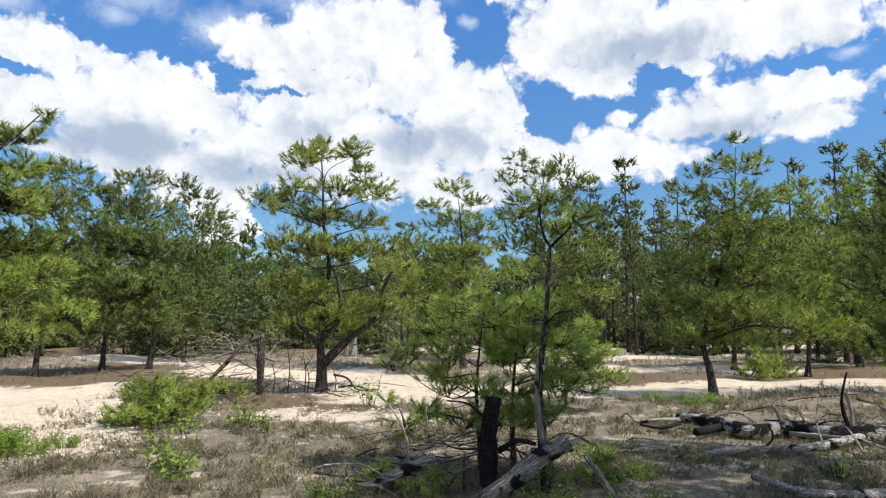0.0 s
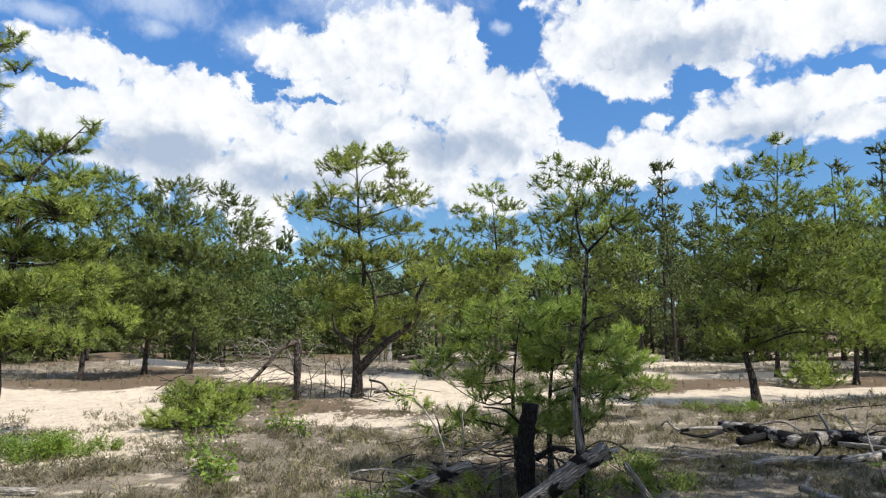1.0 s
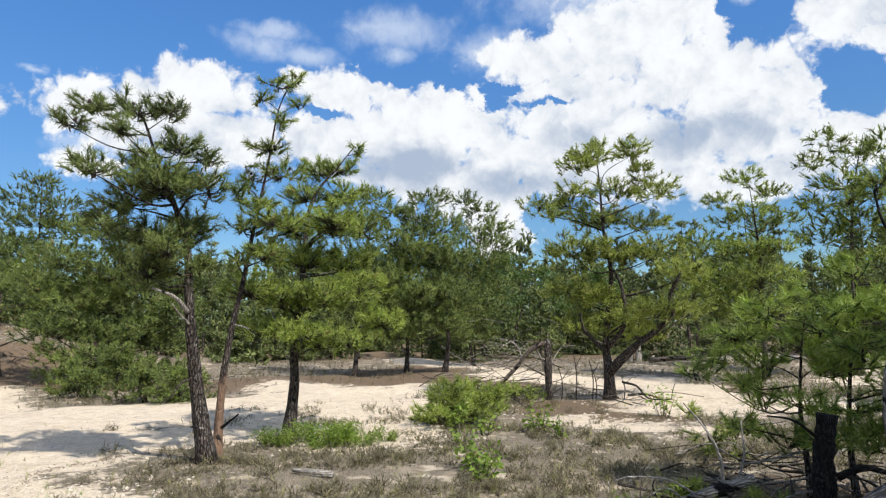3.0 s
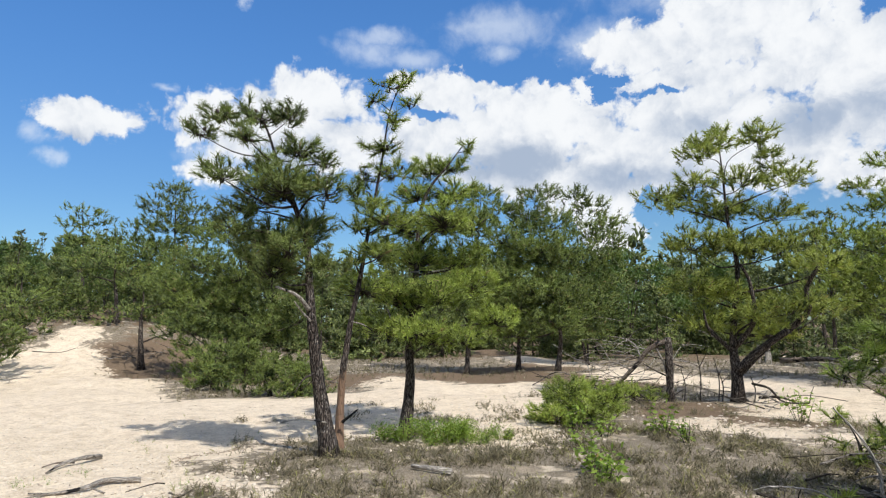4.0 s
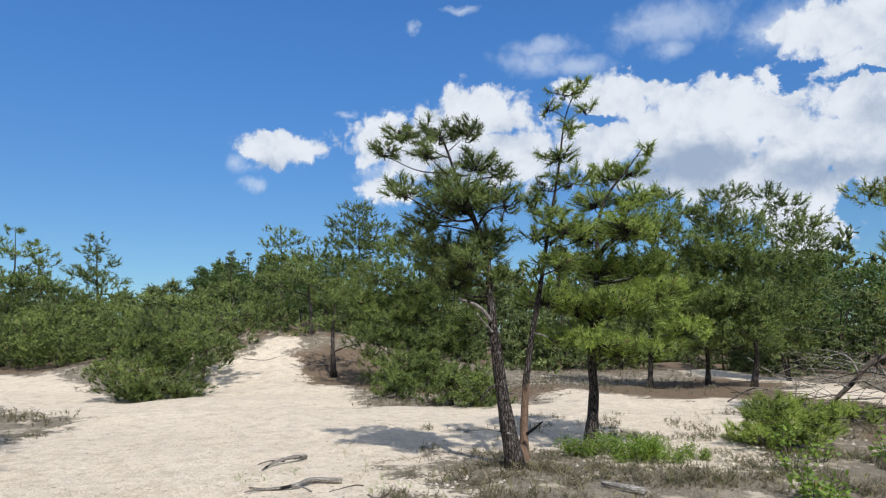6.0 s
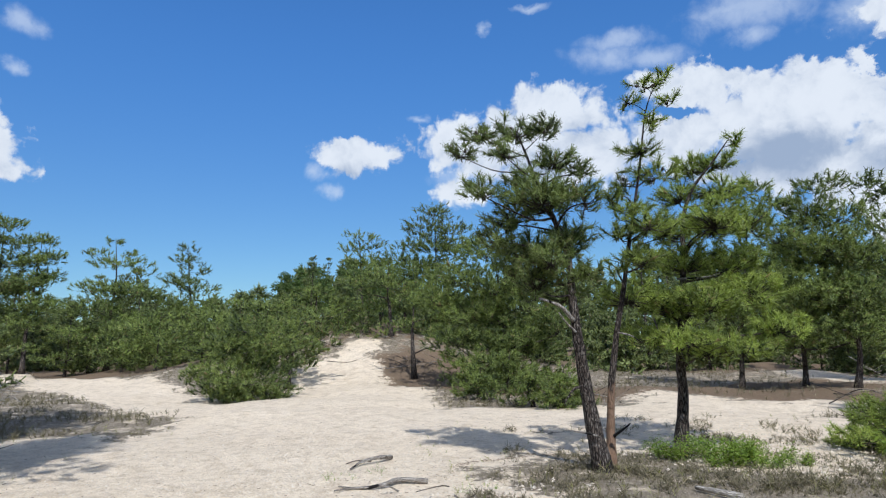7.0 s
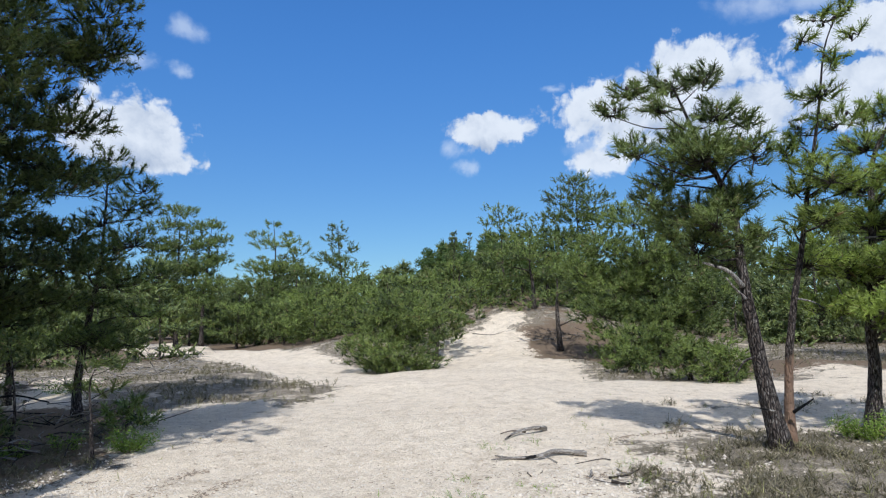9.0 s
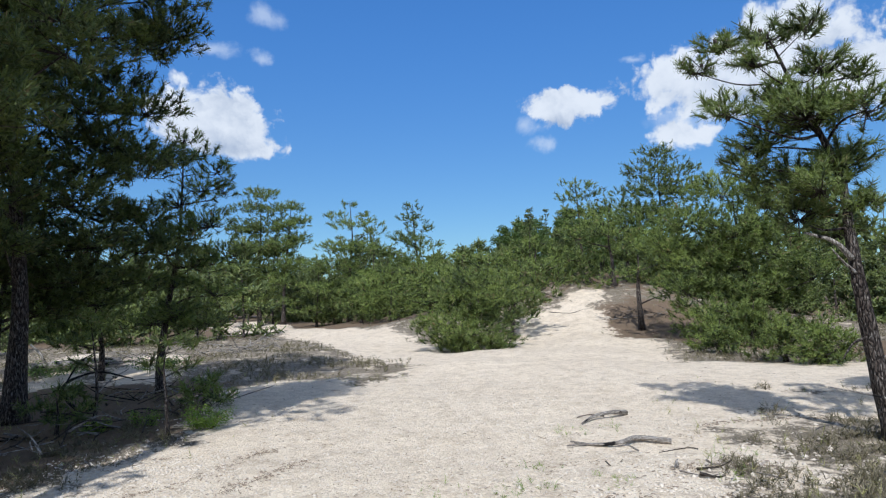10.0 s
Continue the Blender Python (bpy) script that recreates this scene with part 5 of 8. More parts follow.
pine("pitch_pine", (-36.84, 4.97, 0.21), 83.5, 0.07,
     [(0, 0), (0.09, 0.98), (0.19, 2.36)],
     [(0.06, -.42, 2.22, 1.01, 0.56), (-.64, 0.19, 1.69, 1.01, 0.56), (0.73, -.7, 1.51, 1.01, 0.56), (0.04, 0.21, 1.26, 1.01, 0.56), (-1.06, -.45, 0.88, 1.01, 0.56), (1.13, -.07, 0.72, 1.01, 0.56), (-.39, 0.25, 0.45, 1.01, 0.56), (0.56, -.45, 0.27, 1.01, 0.56)], label="F", density=.9)
pine("pitch_pine", (-39.03, 2.66, 0.07), 87.3, 0.07,
     [(0, 0), (0.09, 1.61), (0.19, 3.37)],
     [(0.06, -.1, 3.2, 1.3, 0.72), (-.82, -.89, 2.51, 1.3, 0.72), (0.92, 0.5, 2.29, 1.3, 0.72), (0.04, -.5, 1.96, 1.3, 0.72), (-1.35, 0.03, 1.48, 1.3, 0.72), (1.42, -.66, 1.28, 1.3, 0.72), (-.5, -.38, 0.92, 1.3, 0.72), (0.71, 0.13, 0.7, 1.3, 0.72)], label="F", density=.9)
pine("pitch_pine", (-27.58, 13.84, 1.91), 64.0, 0.07,
     [(0, 0), (0.09, 0.2), (0.18, 1.06)],
     [(0.08, -.21, 0.98, 0.64, 0.36), (-.36, 0.05, 0.65, 0.64, 0.36), (0.48, 0.09, 0.53, 0.64, 0.36), (0.05, -.19, 0.37, 0.64, 0.36), (-.65, -.39, 0.14, 0.64, 0.36), (0.71, -.52, 0.04, 0.64, 0.36), (-.23, -.29, -.14, 0.64, 0.36), (0.36, -.5, -.25, 0.64, 0.36)], label="F", density=.9)
pine("pitch_pine", (-30.27, 13.99, 2.09), 65.8, 0.07,
     [(0, 0), (0.1, 0.46), (0.2, 1.54)],
     [(0.09, -.06, 1.44, 0.8, 0.44), (-.46, 0.12, 1.02, 0.8, 0.44), (0.6, -.61, 0.87, 0.8, 0.44), (0.06, 0.26, 0.67, 0.8, 0.44), (-.81, 0.01, 0.38, 0.8, 0.44), (0.89, 0.03, 0.25, 0.8, 0.44), (-.29, 0.22, 0.04, 0.8, 0.44), (0.45, -.29, -.1, 0.8, 0.44)], label="F", density=.9)
pine("pitch_pine", (-14.99, 11.03, 0.00), 53.9, 0.06,
     [(0, 0), (0.05, 0.44), (0.1, 0.88)],
     [(0.05, 0.08, 0.84, 0.33, 0.17), (-.19, -.24, 0.66, 0.33, 0.17), (0.26, -.23, 0.61, 0.33, 0.17), (0.03, -.22, 0.53, 0.33, 0.17), (-.34, -.14, 0.4, 0.33, 0.17), (0.38, -.08, 0.37, 0.33, 0.17), (-.12, 0.05, 0.22, 0.33, 0.17), (0.19, -.24, 0.18, 0.33, 0.17), (-.4, 0.17, 0.16, 0.33, 0.17), (0.41, -.14, 0.13, 0.33, 0.17)], label="E", density=.9)
pine("pitch_pine", (-13.53, 11.68, 0.00), 49.1, 0.06,
     [(0, 0), (0.05, 0.47), (0.1, 0.93)],
     [(0.05, -.24, 0.89, 0.36, 0.19), (-.19, -.33, 0.7, 0.36, 0.19), (0.27, -.22, 0.65, 0.36, 0.19), (0.03, 0.12, 0.56, 0.36, 0.19), (-.35, -.25, 0.42, 0.36, 0.19), (0.39, 0.09, 0.39, 0.36, 0.19), (-.12, -.17, 0.23, 0.36, 0.19), (0.19, -.11, 0.19, 0.36, 0.19), (-.41, 0.05, 0.17, 0.36, 0.19), (0.42, -.35, 0.14, 0.36, 0.19)], label="E", density=.9)
pine("pitch_pine", (-12.55, 11.82, 0.00), 46.4, 0.06,
     [(0, 0), (0.05, 0.47), (0.1, 0.93)],
     [(0.06, 0.09, 0.89, 0.37, 0.2), (-.18, -.24, 0.7, 0.37, 0.2), (0.26, -.2, 0.65, 0.37, 0.2), (0.04, -.37, 0.56, 0.37, 0.2), (-.34, -.25, 0.42, 0.37, 0.2), (0.38, 0.07, 0.39, 0.37, 0.2), (-.12, -.11, 0.23, 0.37, 0.2), (0.19, -.34, 0.19, 0.37, 0.2), (-.4, -.38, 0.16, 0.37, 0.2), (0.41, 0.19, 0.15, 0.37, 0.2)], label="E", density=.9)
pine("pitch_pine", (-16.12, 12.89, 0.00), 51.4, 0.06,
     [(0, 0), (0.06, 0.59), (0.12, 1.19)],
     [(0.07, -.22, 1.13, 0.45, 0.24), (-.25, -.14, 0.9, 0.45, 0.24), (0.35, -.17, 0.83, 0.45, 0.24), (0.04, -.07, 0.71, 0.45, 0.24), (-.45, -.09, 0.54, 0.45, 0.24), (0.5, 0.04, 0.49, 0.45, 0.24), (-.16, 0.11, 0.3, 0.45, 0.24), (0.25, -.07, 0.24, 0.45, 0.24), (-.53, 0.03, 0.22, 0.45, 0.24), (0.54, 0.11, 0.18, 0.45, 0.24)], label="E", density=.9)
# young pines round the charred stump
pine("young_pine", (0.03, 8.02, 0.00), -0.5, 0.04,
     [(0, 0), (-.03, 0.53), (-.05, 0.99), (0.01, 1.61), (0.09, 2.08)],
     [(0.09, 0.05, 2.08, 0.27, 0.19), (-.3, -.44, 1.93, 0.28, 0.21), (-.62, -.01, 1.69, 0.32, 0.22), (0.01, 0.18, 1.61, 0.32, 0.25), (-.38, 0.17, 1.38, 0.28, 0.22), (-.85, -.09, 1.46, 0.24, 0.17), (0.24, 0, 1.38, 0.28, 0.24), (0.01, -.21, 0.99, 0.32, 0.22), (-.38, -.08, 0.99, 0.22, 0.16), (0.24, -.42, 0.68, 0.28, 0.17), (-.54, 0.05, 1.14, 0.28, 0.19), (-.15, -.02, 0.61, 0.28, 0.17), (-.62, -.28, 0.76, 0.21, 0.13), (-1.01, -.2, 1.3, 0.21, 0.16)], label="Y", close=True, density=1.27, fresh=True, size=0.93)
pine("young_pine", (0.38, 7.87, 0.00), -3.3, 0.04,
     [(0, 0), (-.02, 0.55), (0.01, 1.15), (0.08, 1.76), (0.12, 2.3)],
     [(0.12, 0.01, 2.3, 0.26, 0.2), (-.04, -.14, 1.92, 0.28, 0.22), (0.34, 0.07, 1.91, 0.31, 0.23), (0.11, -.39, 1.53, 0.35, 0.25), (0.6, 0.05, 1.53, 0.28, 0.2), (0.41, -.17, 1.16, 0.31, 0.22), (0.03, -.01, 0.93, 0.31, 0.22), (0.78, -.32, 1.31, 0.23, 0.17), (0.17, -.19, 0.63, 0.26, 0.17), (-.19, -.25, 1.76, 0.26, 0.22), (0.4, -.21, 0.78, 0.31, 0.19), (-.04, 0.07, 1.31, 0.28, 0.22), (0.59, -.11, 1.08, 0.28, 0.19)], label="Y", close=True, density=1.27, fresh=True, size=0.93)
pine("young_pine", (1.58, 12.70, 0.00), -7.7, 0.03,
     [(0, 0), (0.03, 0.6), (0.07, 1.2)],
     [(0.12, -.31, 1.2, 0.42, 0.29), (0.43, -.18, 1.51, 0.31, 0.21), (0.46, -.32, 0.7, 0.36, 0.23), (-.09, -.17, 0.7, 0.38, 0.25), (0.31, -.05, 0.4, 0.38, 0.17), (0.62, 0.02, 1, 0.38, 0.21), (0.8, -.27, 0.61, 0.38, 0.17), (-.28, -.2, 1, 0.36, 0.25)], label="Y", close=True, density=1.27, fresh=True)
pine("young_pine", (-5.12, 10.86, 0.00), 26.5, 0.03,
     [(0, 0), (-.01, 0.3), (0, 0.65)],
     [(0.04, -0.13, 0.56, 0.39, 0.28), (0.37, 0.19, 0.46, 0.43, 0.3), (-0.27, -0.45, 0.27, 0.39, 0.28), (0.1, -0.26, 0.21, 0.48, 0.3), (0.55, 0.26, 0.23, 0.39, 0.28), (-0.41, 0.03, 0.07, 0.29, 0.15), (0.71, -0.38, 0.53, 0.26, 0.22), (0.21, -0.21, 0.38, 0.54, 0.33), (-0.12, 0.19, 0.48, 0.32, 0.25)], label="Y", close=True, density=1.5)
pine("young_pine", (-5.20, 14.14, 0.00), 20.9, 0.03,
     [(0, 0), (0.03, 0.23), (0.04, 0.46)],
     [(-.06, -.14, 0.23, 0.37, 0.2), (0.27, -.22, 0.16, 0.37, 0.17), (-.39, -.25, 0.13, 0.3, 0.15), (0.17, 0.16, -.18, 0.37, 0.15)], label="Y", close=True, density=.9)
pine("young_pine", (-0.97, 9.80, 0.00), 5.8, 0.03,
     [(0, 0), (-.04, 0.23), (-.12, 0.42)],
     [(-.23, 0.01, 0.53, 0.17, 0.13), (0, -.36, 0.3, 0.28, 0.14), (0.31, -.21, 0.34, 0.24, 0.13), (0.15, -.24, 0.11, 0.32, 0.11), (0.54, 0.07, 0.3, 0.19, 0.13)], label="Y", close=True, density=.8)
# pines beside the camera that shade the foreground
pine("pitch_pine", (4.80, 5.60, 0), 0, 0.13,
     [(0, 0), (-0.06, 1.62), (0.0, 3.25), (-0.24, 4.88), (0.3, 6.34)],
     [(-0.2, 0.3, 5.3, 0.85, 0.42), (0.5, -0.3, 5.7, 0.8, 0.4), (-0.5, -0.4, 6.1, 0.75, 0.4), (0.1, 0.5, 6.5, 0.6, 0.36), (0.14, 1.18, 1.95, 0.50, 0.32), (0.90, -0.45, 2.25, 0.50, 0.32), (1.15, -0.24, 2.56, 0.50, 0.32), (-0.99, -0.31, 2.86, 0.50, 0.32), (-0.70, -0.42, 3.16, 0.50, 0.32), (0.78, -0.02, 3.47, 0.50, 0.32), (0.95, -0.10, 3.77, 0.50, 0.32), (0.58, 0.10, 4.07, 0.50, 0.32), (-0.77, 0.11, 4.38, 0.50, 0.32), (0.27, 0.56, 4.68, 0.50, 0.32), (-0.41, 0.46, 4.98, 0.50, 0.32), (0.48, -0.24, 5.29, 0.50, 0.32), (0.16, 0.43, 5.59, 0.50, 0.32), (-0.37, 0.15, 5.89, 0.50, 0.32), (-0.33, 0.06, 6.20, 0.50, 0.32), (0.25, -0.02, 6.50, 0.50, 0.32)], label="R", tall=True, density=1.6)
pine("pitch_pine", (7.20, 6.30, 0), 0, 0.13,
     [(0, 0), (-0.11, 1.62), (0.04, 3.25), (-0.35, 4.88), (0.01, 6.34)],
     [(1.03, -0.16, 1.95, 0.50, 0.32), (1.23, -0.21, 2.25, 0.50, 0.32), (0.55, -0.49, 2.56, 0.50, 0.32), (-0.09, -1.02, 2.86, 0.50, 0.32), (-0.69, -0.53, 3.16, 0.50, 0.32), (0.96, -0.14, 3.47, 0.50, 0.32), (-0.14, -0.90, 3.77, 0.50, 0.32), (-0.86, -0.26, 4.07, 0.50, 0.32), (-0.53, -0.47, 4.38, 0.50, 0.32), (0.41, 0.49, 4.68, 0.50, 0.32), (0.33, 0.48, 4.98, 0.50, 0.32), (-0.50, 0.25, 5.29, 0.50, 0.32), (-0.32, -0.20, 5.59, 0.50, 0.32), (-0.28, -0.03, 5.89, 0.50, 0.32), (0.34, -0.04, 6.20, 0.50, 0.32), (-0.14, 0.11, 6.50, 0.50, 0.32)], label="R", tall=True)
pine("pitch_pine", (-6.90, -4.10, 0), 0, 0.15,
     [(0, 0), (0.02, 1.88), (-0.14, 3.75), (0.1, 5.62), (0.42, 7.31)],
     [(1.19, 0.32, 2.25, 0.70, 0.42), (-0.64, 0.84, 2.46, 0.70, 0.42), (1.11, -1.09, 2.67, 0.70, 0.42), (0.36, -1.03, 2.88, 0.70, 0.42), (0.56, -0.59, 3.09, 0.70, 0.42), (-1.04, 0.07, 3.30, 0.70, 0.42), (0.95, 0.47, 3.51, 0.70, 0.42), (-0.64, 0.63, 3.72, 0.70, 0.42), (0.84, 0.62, 3.93, 0.70, 0.42), (0.41, 0.46, 4.14, 0.70, 0.42), (0.50, -0.55, 4.35, 0.70, 0.42), (-0.71, -0.60, 4.56, 0.70, 0.42), (0.07, -0.98, 4.77, 0.70, 0.42), (0.38, 0.59, 4.98, 0.70, 0.42), (0.54, 0.57, 5.19, 0.70, 0.42), (0.08, 0.54, 5.40, 0.70, 0.42), (-0.00, 0.69, 5.61, 0.70, 0.42), (-0.68, 0.09, 5.82, 0.70, 0.42), (-0.47, -0.29, 6.03, 0.70, 0.42), (-0.20, -0.37, 6.24, 0.70, 0.42), (-0.30, 0.22, 6.45, 0.70, 0.42), (0.14, 0.48, 6.66, 0.70, 0.42), (-0.26, -0.22, 6.87, 0.70, 0.42), (-0.18, -0.17, 7.08, 0.70, 0.42), (0.19, -0.18, 7.29, 0.70, 0.42), (-0.08, 0.24, 7.50, 0.70, 0.42)], label="big", tall=True)
pine("pitch_pine", (8.80, 9.00, 0), 0, 0.12,
     [(0, 0), (0.11, 1.5), (-0.21, 3.0), (0.16, 4.5), (-0.02, 5.85)],
     [(1.12, -0.43, 1.80, 0.50, 0.32), (0.81, -0.45, 2.08, 0.50, 0.32), (1.07, -0.04, 2.36, 0.50, 0.32), (0.39, 0.87, 2.64, 0.50, 0.32), (-0.47, -0.50, 2.92, 0.50, 0.32), (-0.47, 0.41, 3.20, 0.50, 0.32), (0.60, 0.28, 3.48, 0.50, 0.32), (0.08, 0.66, 3.76, 0.50, 0.32), (0.12, -0.66, 4.04, 0.50, 0.32), (0.51, -0.64, 4.32, 0.50, 0.32), (0.59, -0.46, 4.60, 0.50, 0.32), (-0.50, -0.26, 4.88, 0.50, 0.32), (0.33, -0.30, 5.16, 0.50, 0.32), (0.23, 0.29, 5.44, 0.50, 0.32), (-0.23, -0.04, 5.72, 0.50, 0.32), (0.15, 0.10, 6.00, 0.50, 0.32)], label="R", tall=True)
pine("pitch_pine", (-8.60, -5.20, 0), 0, 0.17,
     [(0, 0), (0.03, 2.25), (0.19, 4.5), (-0.03, 6.75), (0.2, 8.78)],
     [(1.55, -0.65, 2.70, 0.70, 0.42), (-0.19, -1.84, 2.95, 0.70, 0.42), (0.67, -0.83, 3.20, 0.70, 0.42), (0.97, 1.74, 3.46, 0.70, 0.42), (-0.03, -1.21, 3.71, 0.70, 0.42), (-0.05, -1.08, 3.96, 0.70, 0.42), (-0.81, 0.98, 4.21, 0.70, 0.42), (0.13, 0.96, 4.46, 0.70, 0.42), (-1.34, -0.06, 4.72, 0.70, 0.42), (-0.54, 1.17, 4.97, 0.70, 0.42), (0.78, -0.09, 5.22, 0.70, 0.42), (-0.14, 0.76, 5.47, 0.70, 0.42), (-0.42, -0.85, 5.72, 0.70, 0.42), (-0.73, 0.29, 5.98, 0.70, 0.42), (0.17, -1.03, 6.23, 0.70, 0.42), (-0.96, 0.33, 6.48, 0.70, 0.42), (0.08, 0.70, 6.73, 0.70, 0.42), (0.58, -0.16, 6.98, 0.70, 0.42), (0.29, 0.36, 7.24, 0.70, 0.42), (-0.35, -0.66, 7.49, 0.70, 0.42), (0.53, 0.18, 7.74, 0.70, 0.42), (-0.36, 0.27, 7.99, 0.70, 0.42), (0.04, 0.42, 8.24, 0.70, 0.42), (0.33, 0.40, 8.50, 0.70, 0.42), (0.11, 0.34, 8.75, 0.70, 0.42), (-0.21, -0.25, 9.00, 0.70, 0.42)], label="big", tall=True)
pine("pitch_pine", (-12.20, -6.40, 0), 0, 0.16,
     [(0, 0), (0.1, 2.12), (-0.17, 4.25), (0.04, 6.38), (-0.02, 8.29)],
     [(1.47, -0.39, 2.55, 0.70, 0.42), (-1.59, 0.56, 2.79, 0.70, 0.42), (-1.45, 1.33, 3.03, 0.70, 0.42), (1.24, -1.19, 3.26, 0.70, 0.42), (1.79, 0.66, 3.50, 0.70, 0.42), (-1.41, -0.44, 3.74, 0.70, 0.42), (-1.30, -0.35, 3.98, 0.70, 0.42), (0.98, -0.46, 4.22, 0.70, 0.42), (1.02, 1.27, 4.45, 0.70, 0.42), (-0.07, 0.99, 4.69, 0.70, 0.42), (-1.30, 0.54, 4.93, 0.70, 0.42), (-0.51, 0.50, 5.17, 0.70, 0.42), (-0.08, 0.82, 5.41, 0.70, 0.42), (1.19, 0.15, 5.64, 0.70, 0.42), (-0.07, -0.67, 5.88, 0.70, 0.42), (0.05, 1.11, 6.12, 0.70, 0.42), (-0.23, -0.72, 6.36, 0.70, 0.42), (-0.85, -0.46, 6.60, 0.70, 0.42), (0.05, 0.73, 6.83, 0.70, 0.42), (0.61, 0.06, 7.07, 0.70, 0.42), (0.05, 0.50, 7.31, 0.70, 0.42), (-0.38, 0.30, 7.55, 0.70, 0.42), (0.33, -0.26, 7.79, 0.70, 0.42), (0.49, 0.06, 8.02, 0.70, 0.42), (0.38, -0.20, 8.26, 0.70, 0.42), (-0.07, 0.25, 8.50, 0.70, 0.42)], label="big", tall=True)
pine("pitch_pine", (-17.50, -6.00, 0), 0, 0.12,
     [(0, 0), (-0.1, 1.5), (0.22, 3.0), (-0.25, 4.5), (0.22, 5.85)],
     [(0.80, -1.25, 1.80, 0.50, 0.32), (-0.35, 1.03, 2.08, 0.50, 0.32), (-0.26, -1.46, 2.36, 0.50, 0.32), (-0.57, -0.93, 2.64, 0.50, 0.32), (-0.71, 0.60, 2.92, 0.50, 0.32), (-0.17, -0.86, 3.20, 0.50, 0.32), (-0.91, -0.20, 3.48, 0.50, 0.32), (-0.37, -0.40, 3.76, 0.50, 0.32), (0.10, 0.81, 4.04, 0.50, 0.32), (-0.71, -0.34, 4.32, 0.50, 0.32), (0.45, 0.15, 4.60, 0.50, 0.32), (-0.59, -0.01, 4.88, 0.50, 0.32), (0.17, 0.48, 5.16, 0.50, 0.32), (-0.27, 0.17, 5.44, 0.50, 0.32), (0.10, -0.19, 5.72, 0.50, 0.32), (0.18, -0.08, 6.00, 0.50, 0.32)], label="K", tall=True)
pine("pitch_pine", (-4.40, -3.50, 0), 0, 0.15,
     [(0, 0), (-0.0, 2.38), (0.03, 4.75), (0.22, 7.12), (-0.17, 9.26)],
     [(-0.43, 0.91, 4.28, 0.70, 0.42), (-0.78, 0.07, 4.48, 0.70, 0.42), (-0.61, 0.42, 4.69, 0.70, 0.42), (0.44, 0.76, 4.90, 0.70, 0.42), (0.69, -0.55, 5.11, 0.70, 0.42), (-0.45, -0.50, 5.32, 0.70, 0.42), (-0.50, 0.22, 5.53, 0.70, 0.42), (-0.08, -0.60, 5.74, 0.70, 0.42), (-0.23, 0.85, 5.95, 0.70, 0.42), (-0.45, 0.71, 6.16, 0.70, 0.42), (-0.53, -0.48, 6.37, 0.70, 0.42), (-0.32, -0.33, 6.57, 0.70, 0.42), (-0.11, -0.45, 6.78, 0.70, 0.42), (-0.33, 0.22, 6.99, 0.70, 0.42), (0.43, 0.16, 7.20, 0.70, 0.42), (0.43, 0.04, 7.41, 0.70, 0.42), (0.35, -0.48, 7.62, 0.70, 0.42), (-0.27, 0.14, 7.83, 0.70, 0.42), (-0.16, 0.23, 8.04, 0.70, 0.42), (0.08, 0.38, 8.25, 0.70, 0.42), (-0.17, -0.15, 8.46, 0.70, 0.42), (-0.29, 0.02, 8.66, 0.70, 0.42), (-0.17, 0.12, 8.87, 0.70, 0.42), (-0.14, 0.11, 9.08, 0.70, 0.42), (-0.09, -0.22, 9.29, 0.70, 0.42), (-0.12, -0.13, 9.50, 0.70, 0.42)], label="big", tall=True)
pine("pitch_pine", (-7.20, -4.40, 0), 0, 0.15,
     [(0, 0), (0.1, 2.25), (-0.16, 4.5), (0.34, 6.75), (-0.25, 8.78)],
     [(-1.48, 0.34, 3.15, 0.70, 0.42), (-0.72, 0.92, 3.38, 0.70, 0.42), (0.77, 1.25, 3.62, 0.70, 0.42), (0.84, -0.08, 3.85, 0.70, 0.42), (0.74, 0.71, 4.09, 0.70, 0.42), (-1.18, -0.14, 4.32, 0.70, 0.42), (-0.56, 0.86, 4.55, 0.70, 0.42), (0.40, 0.63, 4.79, 0.70, 0.42), (0.81, 0.43, 5.02, 0.70, 0.42), (-0.85, -0.35, 5.26, 0.70, 0.42), (0.65, -0.28, 5.49, 0.70, 0.42), (-0.41, 0.63, 5.72, 0.70, 0.42), (0.60, -0.21, 5.96, 0.70, 0.42), (-0.17, 0.64, 6.19, 0.70, 0.42), (-0.21, -0.52, 6.43, 0.70, 0.42), (0.33, 0.63, 6.66, 0.70, 0.42), (-0.54, -0.27, 6.89, 0.70, 0.42), (0.45, 0.04, 7.13, 0.70, 0.42), (0.36, 0.27, 7.36, 0.70, 0.42), (0.50, -0.34, 7.60, 0.70, 0.42), (0.22, -0.32, 7.83, 0.70, 0.42), (-0.44, -0.19, 8.06, 0.70, 0.42), (-0.18, 0.27, 8.30, 0.70, 0.42), (-0.06, -0.26, 8.53, 0.70, 0.42), (-0.24, 0.04, 8.77, 0.70, 0.42), (0.10, -0.20, 9.00, 0.70, 0.42)], label="big", tall=True)
